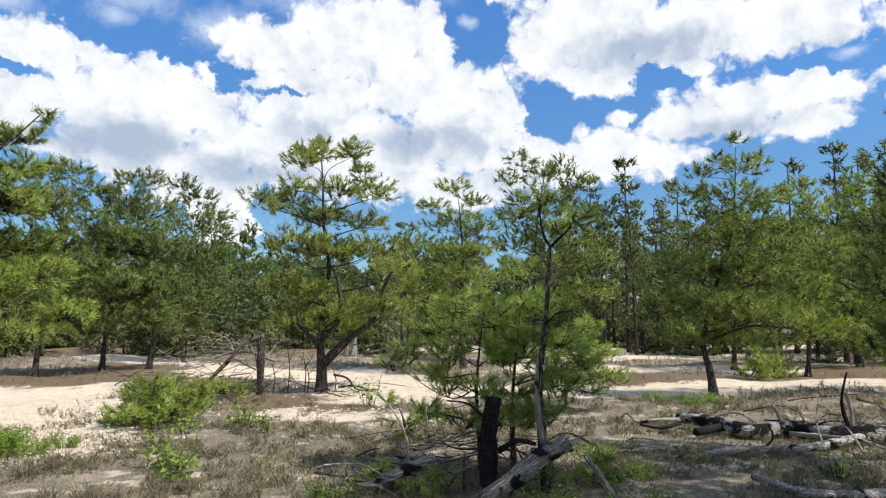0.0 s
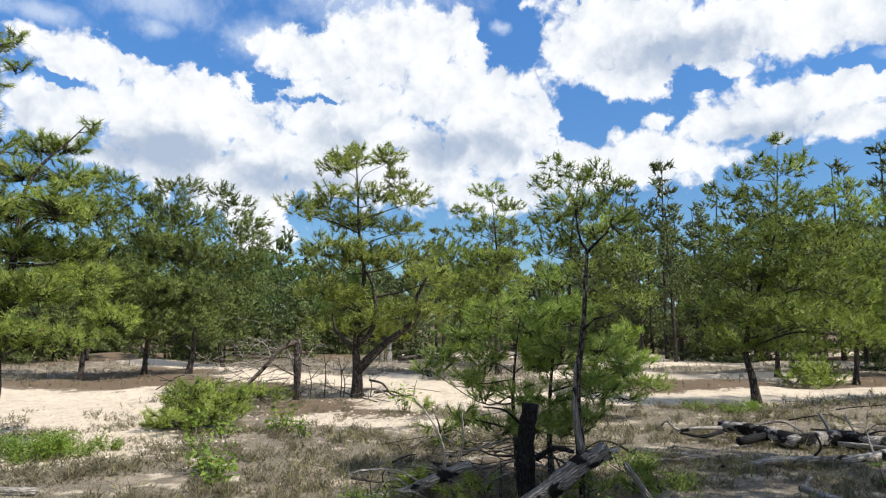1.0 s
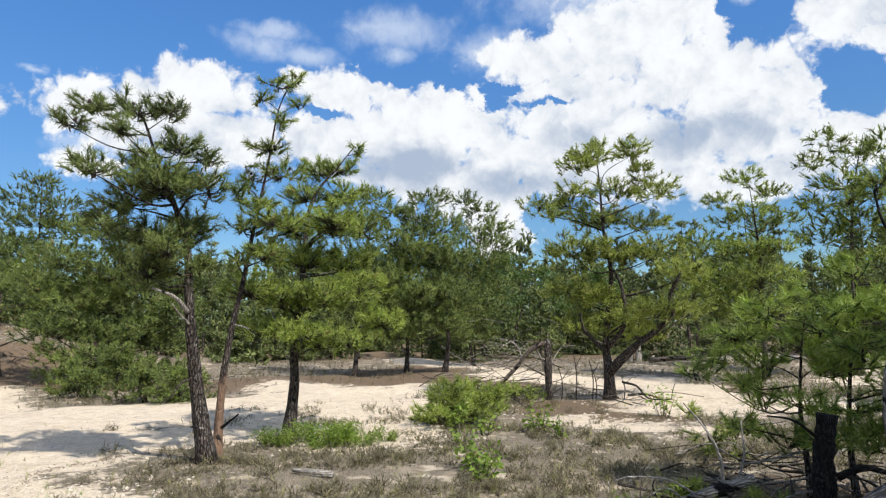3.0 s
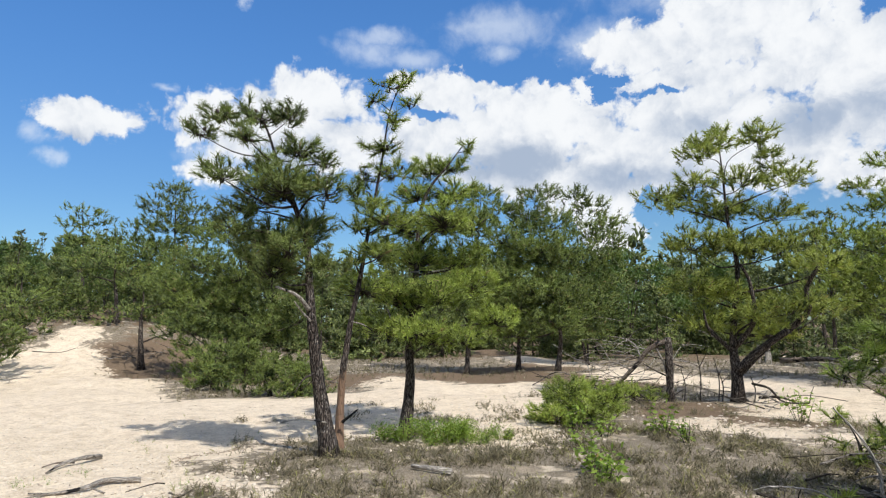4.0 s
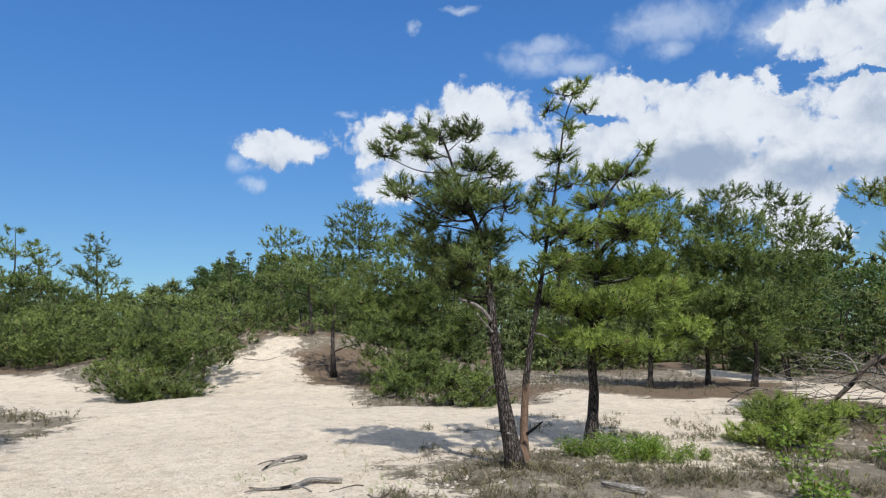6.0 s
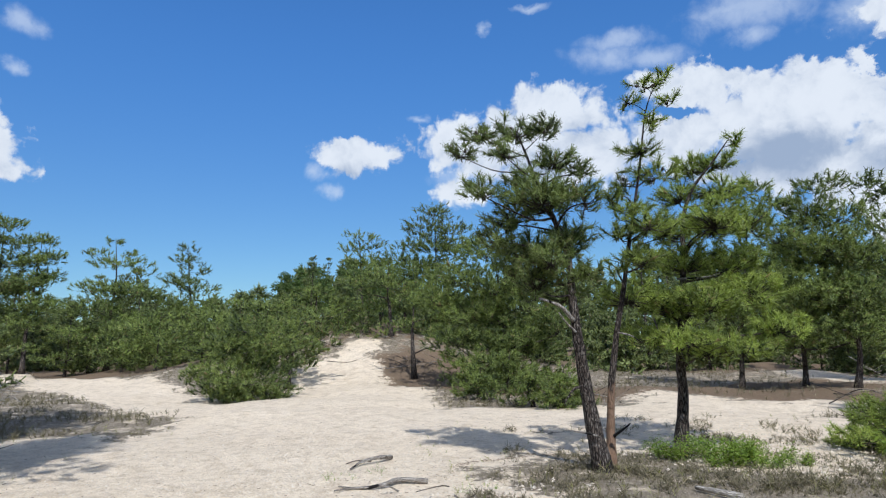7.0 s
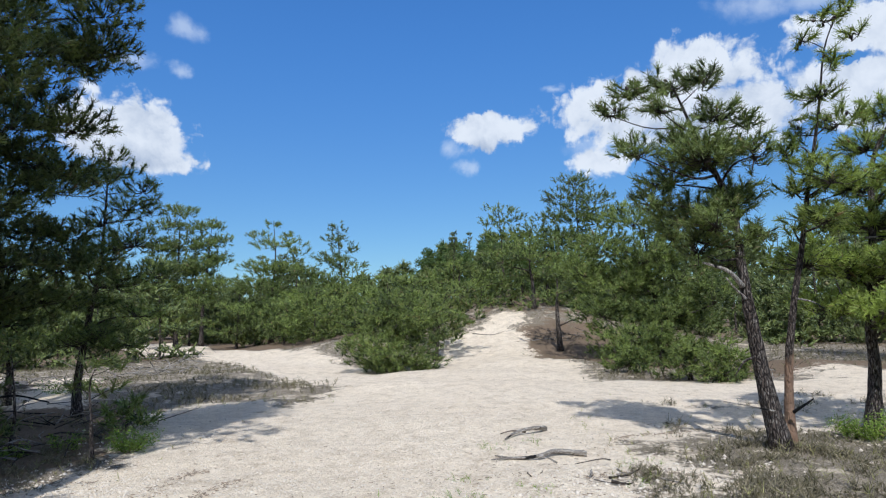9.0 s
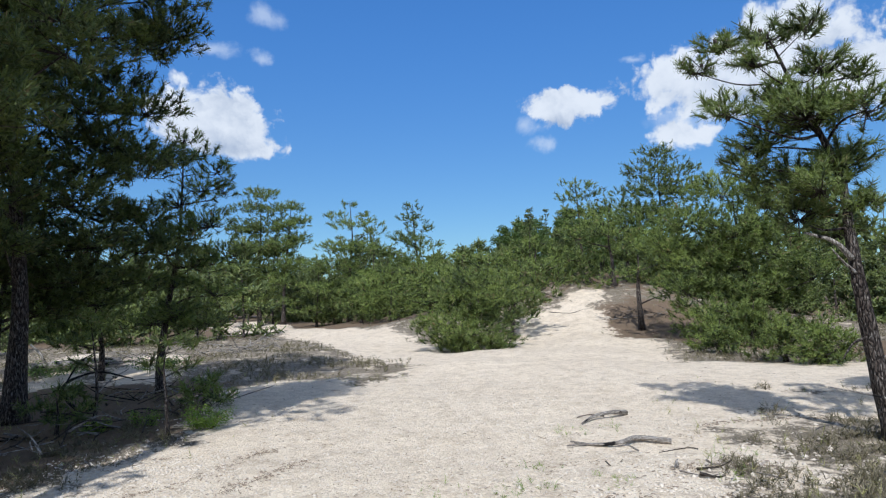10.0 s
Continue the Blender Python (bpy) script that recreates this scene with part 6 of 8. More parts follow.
pine("pitch_pine", (-9.20, -2.70, 0), 0, 0.16,
     [(0, 0), (-0.01, 2.5), (-0.1, 5.0), (0.29, 7.5), (-0.01, 9.75)],
     [(1.20, 0.73, 3.50, 0.70, 0.42), (0.83, 0.42, 3.76, 0.70, 0.42), (1.09, 0.55, 4.02, 0.70, 0.42), (0.64, -0.97, 4.28, 0.70, 0.42), (0.22, 1.26, 4.54, 0.70, 0.42), (0.61, -0.64, 4.80, 0.70, 0.42), (-0.16, 1.07, 5.06, 0.70, 0.42), (1.16, -0.21, 5.32, 0.70, 0.42), (0.72, -0.71, 5.58, 0.70, 0.42), (0.13, 0.90, 5.84, 0.70, 0.42), (-0.80, 0.39, 6.10, 0.70, 0.42), (-0.62, 0.05, 6.36, 0.70, 0.42), (0.40, -0.30, 6.62, 0.70, 0.42), (-0.33, 0.52, 6.88, 0.70, 0.42), (0.48, -0.10, 7.14, 0.70, 0.42), (-0.70, -0.37, 7.40, 0.70, 0.42), (-0.57, -0.48, 7.66, 0.70, 0.42), (-0.40, 0.32, 7.92, 0.70, 0.42), (-0.31, 0.33, 8.18, 0.70, 0.42), (-0.19, 0.27, 8.44, 0.70, 0.42), (0.48, -0.05, 8.70, 0.70, 0.42), (-0.17, -0.35, 8.96, 0.70, 0.42), (0.09, 0.27, 9.22, 0.70, 0.42), (0.36, -0.08, 9.48, 0.70, 0.42), (-0.29, 0.08, 9.74, 0.70, 0.42), (0.15, -0.04, 10.00, 0.70, 0.42)], label="big", tall=False)
pine("pitch_pine", (-10.60, -4.00, 0), 0, 0.15,
     [(0, 0), (-0.01, 2.25), (0.06, 4.5), (-0.07, 6.75), (0.39, 8.78)],
     [(1.85, 0.20, 2.70, 0.70, 0.42), (-0.47, -1.56, 2.95, 0.70, 0.42), (0.34, -0.99, 3.20, 0.70, 0.42), (0.59, -1.26, 3.46, 0.70, 0.42), (0.91, 1.21, 3.71, 0.70, 0.42), (-1.25, 0.50, 3.96, 0.70, 0.42), (1.09, 0.63, 4.21, 0.70, 0.42), (0.76, 0.03, 4.46, 0.70, 0.42), (0.57, 0.44, 4.72, 0.70, 0.42), (-0.68, -0.42, 4.97, 0.70, 0.42), (0.37, 1.07, 5.22, 0.70, 0.42), (0.10, -0.83, 5.47, 0.70, 0.42), (0.22, 0.96, 5.72, 0.70, 0.42), (-0.69, -0.22, 5.98, 0.70, 0.42), (-0.24, 0.64, 6.23, 0.70, 0.42), (-0.56, 0.05, 6.48, 0.70, 0.42), (0.65, 0.01, 6.73, 0.70, 0.42), (0.10, 0.42, 6.98, 0.70, 0.42), (-0.12, 0.62, 7.24, 0.70, 0.42), (0.17, -0.32, 7.49, 0.70, 0.42), (0.14, -0.39, 7.74, 0.70, 0.42), (0.34, -0.43, 7.99, 0.70, 0.42), (-0.13, 0.40, 8.24, 0.70, 0.42), (-0.25, -0.12, 8.50, 0.70, 0.42), (0.31, -0.08, 8.75, 0.70, 0.42), (0.18, -0.06, 9.00, 0.70, 0.42)], label="big", tall=True)
pine("pitch_pine", (-14.60, -5.20, 0), 0, 0.12,
     [(0, 0), (0.11, 1.75), (0.03, 3.5), (-0.02, 5.25), (0.02, 6.83)],
     [(0.20, -1.85, 2.10, 0.50, 0.32), (-0.95, 0.52, 2.43, 0.50, 0.32), (-0.63, 0.63, 2.75, 0.50, 0.32), (-0.97, -1.22, 3.08, 0.50, 0.32), (0.34, 1.24, 3.41, 0.50, 0.32), (0.32, 1.27, 3.73, 0.50, 0.32), (-0.81, -0.30, 4.06, 0.50, 0.32), (0.65, 0.13, 4.39, 0.50, 0.32), (0.51, -0.36, 4.71, 0.50, 0.32), (-0.55, -0.49, 5.04, 0.50, 0.32), (-0.68, 0.25, 5.37, 0.50, 0.32), (0.44, 0.44, 5.69, 0.50, 0.32), (0.36, 0.15, 6.02, 0.50, 0.32), (-0.14, -0.28, 6.35, 0.50, 0.32), (0.21, 0.24, 6.67, 0.50, 0.32), (-0.11, -0.13, 7.00, 0.50, 0.32)], label="K", tall=True)
pine("pitch_pine", (4.40, 4.50, 0), 0, 0.09,
     [(0, 0), (-0.02, 1.38), (-0.1, 2.75), (0.25, 4.12), (-0.05, 5.36)],
     [(-0.80, -0.14, 2.20, 0.50, 0.32), (-0.43, 0.69, 2.42, 0.50, 0.32), (0.41, -0.30, 2.64, 0.50, 0.32), (-0.52, -0.21, 2.86, 0.50, 0.32), (-0.38, -0.56, 3.08, 0.50, 0.32), (0.41, 0.12, 3.30, 0.50, 0.32), (-0.65, -0.12, 3.52, 0.50, 0.32), (0.18, -0.57, 3.74, 0.50, 0.32), (0.27, 0.31, 3.96, 0.50, 0.32), (-0.33, -0.17, 4.18, 0.50, 0.32), (0.06, 0.47, 4.40, 0.50, 0.32), (-0.20, -0.23, 4.62, 0.50, 0.32), (-0.32, 0.05, 4.84, 0.50, 0.32), (0.02, -0.29, 5.06, 0.50, 0.32), (-0.13, 0.23, 5.28, 0.50, 0.32), (0.01, -0.13, 5.50, 0.50, 0.32)], label="R", tall=False)
pine("pitch_pine", (-5.00, -1.95, 0), 0, 0.16,
     [(0, 0), (-0.1, 2.88), (-0.03, 5.75), (-0.18, 8.62), (-0.05, 11.21)],
     [(-0.04, 0.99, 7.13, 0.70, 0.42), (-0.83, -0.33, 7.30, 0.70, 0.42), (0.67, -0.33, 7.48, 0.70, 0.42), (-0.54, 0.11, 7.65, 0.70, 0.42), (0.11, -0.49, 7.83, 0.70, 0.42), (-0.35, 0.40, 8.00, 0.70, 0.42), (-0.09, -0.63, 8.18, 0.70, 0.42), (-0.65, -0.02, 8.35, 0.70, 0.42), (0.44, -0.68, 8.53, 0.70, 0.42), (-0.51, 0.54, 8.70, 0.70, 0.42), (-0.16, -0.62, 8.88, 0.70, 0.42), (0.43, -0.06, 9.05, 0.70, 0.42), (-0.21, 0.47, 9.23, 0.70, 0.42), (-0.15, 0.40, 9.40, 0.70, 0.42), (0.19, 0.58, 9.58, 0.70, 0.42), (0.56, -0.11, 9.75, 0.70, 0.42), (0.11, -0.39, 9.93, 0.70, 0.42), (-0.14, 0.35, 10.10, 0.70, 0.42), (0.28, 0.03, 10.28, 0.70, 0.42), (-0.34, 0.06, 10.45, 0.70, 0.42), (-0.20, -0.29, 10.63, 0.70, 0.42), (0.32, 0.23, 10.80, 0.70, 0.42), (-0.26, 0.13, 10.98, 0.70, 0.42), (-0.17, 0.18, 11.15, 0.70, 0.42), (0.28, -0.16, 11.33, 0.70, 0.42), (0.12, 0.26, 11.50, 0.70, 0.42)], label="big", tall=True)
pine("pitch_pine", (5.15, 8.10, 0), -33, 0.09,
     [(0, 0), (-0.04, 1.1), (0.05, 2.3), (-0.03, 3.5), (-0.1, 4.5)],
     [(-0.35, -0.2, 1.5, 0.40, 0.24), (-0.62, 0.1, 2.0, 0.42, 0.25), (-0.28, -0.45, 2.35, 0.42, 0.26), (-0.55, 0.3, 2.75, 0.40, 0.24), (-0.2, -0.3, 3.1, 0.40, 0.25), (-0.48, 0.15, 3.45, 0.28, 0.2), (0.3, 0.2, 1.8, 0.45, 0.26), (0.5, -0.1, 2.4, 0.45, 0.28), (0.35, 0.2, 3.0, 0.42, 0.26), (0.25, -0.1, 3.6, 0.36, 0.24), (-0.1, 0.0, 4.1, 0.3, 0.24), (-0.1, 0.05, 4.5, 0.2, 0.2)], label="edge", density=1.5)
pine("young_pine", (-0.45, 7.03, 0.00), 3.6, 0.01,
     [(0, 0), (0.01, 0.15), (0.02, 0.31)],
     [(0, -.15, 0.28, 0.14, 0.07), (-.13, -.23, 0.19, 0.14, 0.07), (0.13, 0.01, 0.19, 0.14, 0.07), (0, -.19, 0.12, 0.14, 0.07)], label="Y", close=True, density=.9)
pine("young_pine", (0.65, 7.03, 0.00), -6.3, 0.01,
     [(0, 0), (0.01, 0.15), (0.03, 0.31)],
     [(0, -.02, 0.28, 0.14, 0.07), (-.13, -.15, 0.18, 0.14, 0.07), (0.13, -.23, 0.19, 0.14, 0.07), (0, 0.08, 0.12, 0.14, 0.07)], label="Y", close=True, density=.9)
pine("young_pine", (1.22, 7.28, 0.00), -10.9, 0.01,
     [(0, 0), (0.01, 0.13), (0.03, 0.27)],
     [(0.01, 0.01, 0.24, 0.12, 0.06), (-.11, -.13, 0.15, 0.12, 0.06), (0.11, -.19, 0.16, 0.12, 0.06), (0, 0.03, 0.11, 0.12, 0.06)], label="Y", close=True, density=.9)
pine("young_pine", (-1.03, 7.37, 0.00), 8.4, 0.01,
     [(0, 0), (0.01, 0.11), (0.02, 0.22)],
     [(0, -.08, 0.2, 0.1, 0.05), (-.1, -.16, 0.13, 0.1, 0.05), (0.09, 0.09, 0.13, 0.1, 0.05), (0, -.12, 0.09, 0.1, 0.05)], label="Y", close=True, density=.9)

# ---- woods further back ----


def simple_pine(name, height, spread, seed, stuff, label, bare=0.25):
    """A pine further off, its clumps set in whorls up the stem."""
    rnd = np.random.default_rng(seed)
    tree = tagged(new(name), label, "pine tree", "pines further back", "thing")
    lean = rnd.uniform(-0.06, 0.06)
    line = curve_through([(0, 0, -0.2), (lean * height * 0.3, 0, height * 0.4), (lean * height, 0.1, height * 0.97)], 12)
    v, t = tube(line, np.linspace(0.014 * height, 0.015, 12), 7, 0.1, rnd)
    part("trunk", tri_mesh("trunk", v, t, BARK), tree)
    clumps, h = [], bare * height
    while h < height * 0.98:
        q = (h / height - bare) / (1 - bare)
        wide = spread * (1 - q**1.6) * rnd.uniform(0.7, 1.15)
        for _ in range(2):
            a = rnd.uniform(0, 6.28)
            rr = wide * rnd.uniform(0.35, 1.0)
            size = rnd.uniform(0.42, 0.7) * (0.75 + 0.25 * (1 - q))
            clumps.append((lean * h + rr * math.cos(a), rr * math.sin(a), h + rnd.uniform(-0.2, 0.2), size, size * 0.55))
        h += height * rnd.uniform(0.055, 0.085)
    clumps.append((lean * height, 0, height * 0.97, 0.28, 0.3))
    part("crown", crown_mesh("crown", clumps, rnd, stuff, 0.44, 0.42, 9, 0.06, 0.12, 1.1, 0.0), tree)
    return tree


def oak(name, height, spread, seed):
    """A scrub oak: several stems and a broken crown of small flat leaves."""
    rnd = np.random.default_rng(seed)
    tree = tagged(new(name), "light green scrub oak behind the pines", "oak tree", "scrub oaks", "thing")
    at = []
    for s in range(4):
        a = s * 1.7 + rnd.uniform(0, 1)
        tip = np.array((math.cos(a) * spread * 0.45, math.sin(a) * spread * 0.45, height * rnd.uniform(0.6, 0.85)))
        v, t = tube(curve_through([(0, 0, -0.1), tip * [0.3, 0.3, 0.5], tip], 8), np.linspace(0.05, 0.015, 8), 6)
        part("stem", tri_mesh("stem", v, t, BARK), tree)
    for _ in range(26):
        a, q = rnd.uniform(0, 6.28), rnd.uniform(0.25, 1.0)
        rr = spread * math.sqrt(max(0.05, 1 - (q - 0.4) ** 2 * 2.2)) * rnd.uniform(0.2, 1)
        c = np.array((rr * math.cos(a), rr * math.sin(a), q * height))
        d = unit(rnd.normal(size=(130, 3)))
        at.append(c + d * np.array((0.55, 0.55, 0.4)) * (rnd.random((130, 1)) ** 0.4))
    at = np.concatenate(at)
    n = len(at)
    side, other = unit(rnd.normal(size=(n, 3))), unit(rnd.normal(size=(n, 3)))
    s = rnd.uniform(0.07, 0.13, (n, 1))
    v = np.stack([at - side * s, at + other * s * 0.5, at + side * s, at - other * s * 0.5], 1).reshape(-1, 3)
    k = np.arange(n)[:, None] * 4
    part("crown", tri_mesh("crown", v, np.concatenate([k + [0, 1, 2], k + [0, 2, 3]]), OAK), tree)
    return tree


def along(az_deg, r):
    return -0.4 - r * math.sin(radians(az_deg)), 0.8 + r * math.cos(radians(az_deg))


KINDS = [simple_pine("distant_pine", h, s, 60 + i, NEEDLES_FAR, "dark green pine in the woods further back", b) for i, (h, s, b) in enumerate([(7.6, 1.7, 0.25), (6.6, 1.9, 0.12), (8.4, 1.6, 0.35), (5.6, 1.8, 0.06), (7.0, 1.3, 0.2)])]
LOW = [simple_pine("low_pine", h, s, 80 + i, NEEDLES_FAR, "low bushy pine filling the gaps between trunks", 0.02) for i, (h, s) in enumerate([(2.6, 1.5), (3.4, 1.6), (2.0, 1.3)])]
OAKS = [oak("scrub_oak", 4.6, 2.3, 5), oak("scrub_oak", 5.4, 2.0, 6)]
for i, ob in enumerate(KINDS + OAKS + LOW):
    x, y = along(205 + 9 * i, 26 + 2 * i)
    ob.matrix_basis = pose(x, y, float(ground_z(x, y)))
# azimuth from, to, nearest, farthest, how many, height factor
BELTS = [(-40, -8, 27, 40, 38, 1.0), (-40, -6, 40, 56, 20, 1.2), (-8, 34, 30, 44, 22, 0.84), (-8, 40, 44, 56, 12, 0.92), (34, 54, 30, 48, 14, 0.85), (54, 82, 40, 56, 20, 0.6),
         (80, 114, 44, 62, 38, 0.84), (112, 150, 22, 34, 8, 0.9), (150, 300, 18, 34, 9, 0.95)]
rnd = random.Random(11)
for a0, a1, r0, r1, n, tall in BELTS:
    for i in range(n):
        a, r = a0 + (a1 - a0) * (i + rnd.uniform(0.1, 0.9)) / n, rnd.uniform(r0, r1)
        x, y = along(a, r)
        f = tall * rnd.uniform(0.8, 1.12)
        made = copy_thing(rnd.choice(KINDS), pose(x, y, float(ground_z(x, y)), 0, 0, rnd.uniform(0, 360)))
        made.scale = (f, f, f)
# low bushy pines between the trunks: azimuth from, to, nearest, farthest, how many
for a0, a1, r0, r1, n in [(-38, 6, 28, 42, 34), (6, 38, 27, 40, 26), (36, 56, 28, 38, 12), (56, 80, 36, 46, 12), (78, 114, 37, 52, 34), (92, 112, 27, 36, 6)]:
    for i in range(n):
        a, r = a0 + (a1 - a0) * (i + rnd.uniform(0.1, 0.9)) / n, rnd.uniform(r0, r1)
        x, y = along(a, r)
        if float(soil(np.array([x]), np.array([y]))[0][0]) > 0.5:
            continue
        f = rnd.uniform(0.75, 1.25)
        made = copy_thing(rnd.choice(LOW), pose(x, y, float(ground_z(x, y)), 0, 0, rnd.uniform(0, 360)))
        made.scale = (f, f, f)
for a, r, f in [(20, 34, 1.0), (22.5, 36, 0.9), (17, 37, 0.95), (13, 33, 0.8), (26, 40, 1.0), (67, 41, 0.7), (69, 44, 0.8), (71.5, 43, 0.75), (74, 46, 0.7), (65, 47, 0.75), (63, 38, 0.55)]:
    x, y = along(a, r)
    made = copy_thing(rnd.choice(OAKS), pose(x, y, float(ground_z(x, y)), 0, 0, rnd.uniform(0, 360)))
    made.scale = (f, f, f)


def far_woods():
    """The closed edge of the woods beyond the clearing: foliage too far off to part into trees, with an uneven top."""
    rnd = np.random.default_rng(91)
    n = 13000
    a, r = np.radians(rnd.uniform(-48, 124, n)), rnd.uniform(62, 72, n)
    top = 4.2 + 3.2 * smooth(1.0, 0.75, a) + 1.1 * np.sin(a * 23) + 0.9 * np.sin(a * 57 + 1) + 0.7 * np.sin(a * 131 + 2)
    x, y = -0.4 - r * np.sin(a), 0.8 + r * np.cos(a)
    at = np.stack([x, y, ground_z(x, y) + top * rnd.random(n) ** 0.8], -1)
    v, t, tone = brushes(at, unit(rnd.normal(size=(n, 3)) * 0.5 + [0, 0, 1]), rnd.uniform(0.9, 1.7, n), 0.45, 7, 0.09, 0.15, rnd)
    return tagged(new("far_woods", toned(tri_mesh("far_woods", v, t, NEEDLES_FAR), tone)), "dark green edge of the woods beyond the clearing", "woods", kind="stuff")


far_woods()

# ---- dead wood ----


def branch(line, r0, r1, mat, name, parent, label="", sides=8, rough=0.18, seed=1):
    """One length of wood under its thing, in the thing's own place."""
    rnd = np.random.default_rng(seed)
    n = max(6, 4 * len(line))
    path = curve_through(line, n)
    turn = Vector(path[-1] - path[0]).to_track_quat("Z", "Y").to_matrix()
    local = (path - path[0]) @ np.array(turn)
    v, t = tube(local, np.linspace(r0, r1, n) * rnd.uniform(0.9, 1.12, n), sides, rough, rnd)
    me = tri_mesh(name, v, t, mat)
    me.polygons.foreach_set("use_smooth", np.ones(len(t), bool))
    ob = part(name, me, parent, label)
    ob.matrix_basis = Matrix.Translation(Vector(path[0]) - parent.matrix_basis.translation) @ turn.to_4x4()
    return ob


def fallen(name, label, category, line, r0, r1, mat, stubs=(), group="", seed=1):
    """A log or stump with its stubs and side branches: each (line, radius, end radius, material)."""
    thing = tagged(new(name), label, category, group, "thing")
    x, y = line[0][0], line[0][1]
    z = float(ground_z(x, y))
    thing.matrix_basis = pose(x, y, z)
    bed = [(px, py, pz + float(ground_z(px, py))) for px, py, pz in line]
    branch(bed, r0, r1, mat, "trunk", thing, "", 12, 0.2, seed)
    for k, (points, a, b, m) in enumerate(stubs):
        branch([(px, py, pz + z) for px, py, pz in points], a, b, m, "branch", thing, "", 7, 0.15, seed + k + 1)
    return thing


fallen("fallen_log", "long charred fallen log with bleached patches in dry heath", "log",
       [(3.03, 10.93, 0.16), (3.40, 10.56, 0.14), (3.67, 9.85, 0.11), (4.31, 10.10, 0.12), (4.61, 9.67, 0.12), (5.22, 9.52, 0.12), (5.69, 9.46, 0.12)], 0.085, 0.12, LOG_BLACK,
       [([(2.97, 9.94, 0.10), (3.54, 10.29, 0.13), (3.72, 9.97, 0.12)], 0.05, 0.07, CHARRED), ([(4.25, 10.15, 0.12), (4.20, 10.2, 0.28), (4.12, 10.25, 0.45)], 0.025, 0.02, DEADWOOD_PALE),
        ([(4.50, 9.95, 0.1), (4.42, 10.0, 0.3), (4.38, 10.1, 0.45)], 0.018, 0.01, LOG_BURNT), ([(4.86, 9.62, 0.1), (4.81, 9.7, 0.4), (4.83, 9.75, 0.62), (4.91, 9.75, 0.93)], 0.03, 0.012, CHARRED),
        ([(4.88, 9.62, 0.1), (4.89, 9.66, 0.40), (4.86, 9.7, 0.66)], 0.025, 0.02, DEADWOOD_PALE), ([(5.45, 9.5, 0.12), (5.40, 9.6, 0.34), (5.28, 9.7, 0.5)], 0.03, 0.016, DEADWOOD),
        ([(3.0, 10.8, 0.14), (2.60, 10.45, 0.19), (2.34, 10.52, 0.14), (2.18, 10.57, 0.26), (2.05, 10.61, 0.12)], 0.03, 0.012, DEADWOOD_PALE), ([(2.95, 10.6, 0.12), (2.6, 10.3, 0.1), (2.3, 10.3, 0.14)], 0.035, 0.015, CHARRED),
        ([(3.3, 10.5, 0.2), (3.7, 10.4, 0.3), (4.0, 10.3, 0.12)], 0.02, 0.01, DEADWOOD), ([(4.2, 9.9, 0.1), (4.7, 9.3, 0.14), (5.0, 9.1, 0.05)], 0.03, 0.016, DEADWOOD_PALE)], "fallen logs", 3)
fallen("fallen_log", "slim bleached log with black char bands lying in heath", "log",
       [(2.56, 8.38, 0.06), (2.95, 8.58, 0.07), (3.68, 8.77, 0.07), (4.29, 9.07, 0.08), (4.91, 9.51, 0.1)], 0.036, 0.058, LOG_BURNT,
       [([(3.36, 8.7, 0.08), (3.46, 8.72, 0.2), (3.44, 8.8, 0.34)], 0.015, 0.009, CHARRED), ([(2.56, 8.38, 0.06), (2.3, 8.3, 0.05), (2.1, 8.42, 0.03)], 0.025, 0.01, DEADWOOD)], "fallen logs", 9)
fallen("dead_branch", "thin bleached branch lying on the heath", "branch", [(1.67, 9.24, 0.04), (2.06, 9.11, 0.05), (2.52, 8.95, 0.03)], 0.022, 0.012, DEADWOOD_PALE,
       [([(1.8, 9.2, 0.05), (2.0, 9.35, 0.09), (2.3, 9.4, 0.05)], 0.012, 0.006, DEADWOOD)], "dead branches", 12)
fallen("dead_branch", "thin bleached branch lying on the heath", "branch", [(1.66, 8.70, 0.04), (2.07, 8.88, 0.05), (2.47, 9.11, 0.04)], 0.02, 0.01, DEADWOOD_PALE,
       [([(1.9, 8.8, 0.05), (2.2, 8.75, 0.09), (2.5, 8.8, 0.04)], 0.01, 0.005, DEADWOOD_PALE)], "dead branches", 14)
fallen("fallen_log", "dark log lying in the shaded heath", "log", [(2.60, 7.2, 0.09), (2.76, 6.85, 0.06), (3.03, 6.69, 0.06), (3.44, 6.81, 0.06), (3.76, 6.86, 0.06)], 0.035, 0.06, LOG_BURNT,
       [([(2.63, 7.15, 0.1), (2.66, 7.2, 0.16), (2.72, 7.25, 0.17)], 0.02, 0.008, DEADWOOD_PALE)], "fallen logs", 16)
fallen("leaning_snag", "short grey broken branch stuck upright in the heath", "branch", [(1.23, 6.62, -0.05), (1.08, 6.69, 0.20), (0.94, 6.74, 0.40)], 0.035, 0.02, DEADWOOD, (), "dead branches", 18)
fallen("leaning_log", "grey half-charred log leaning over the ground against a burnt pine", "log",
       [(-0.16, 6.50, -0.06), (0.25, 6.52, 0.2), (0.54, 6.54, 0.41), (0.77, 6.56, 0.55)], 0.09, 0.08, LOG_GREY, [([(0.6, 6.5, 0.5), (0.75, 6.52, 0.56), (0.86, 6.55, 0.56)], 0.03, 0.02, DEADWOOD_PALE)], "fallen logs", 20)
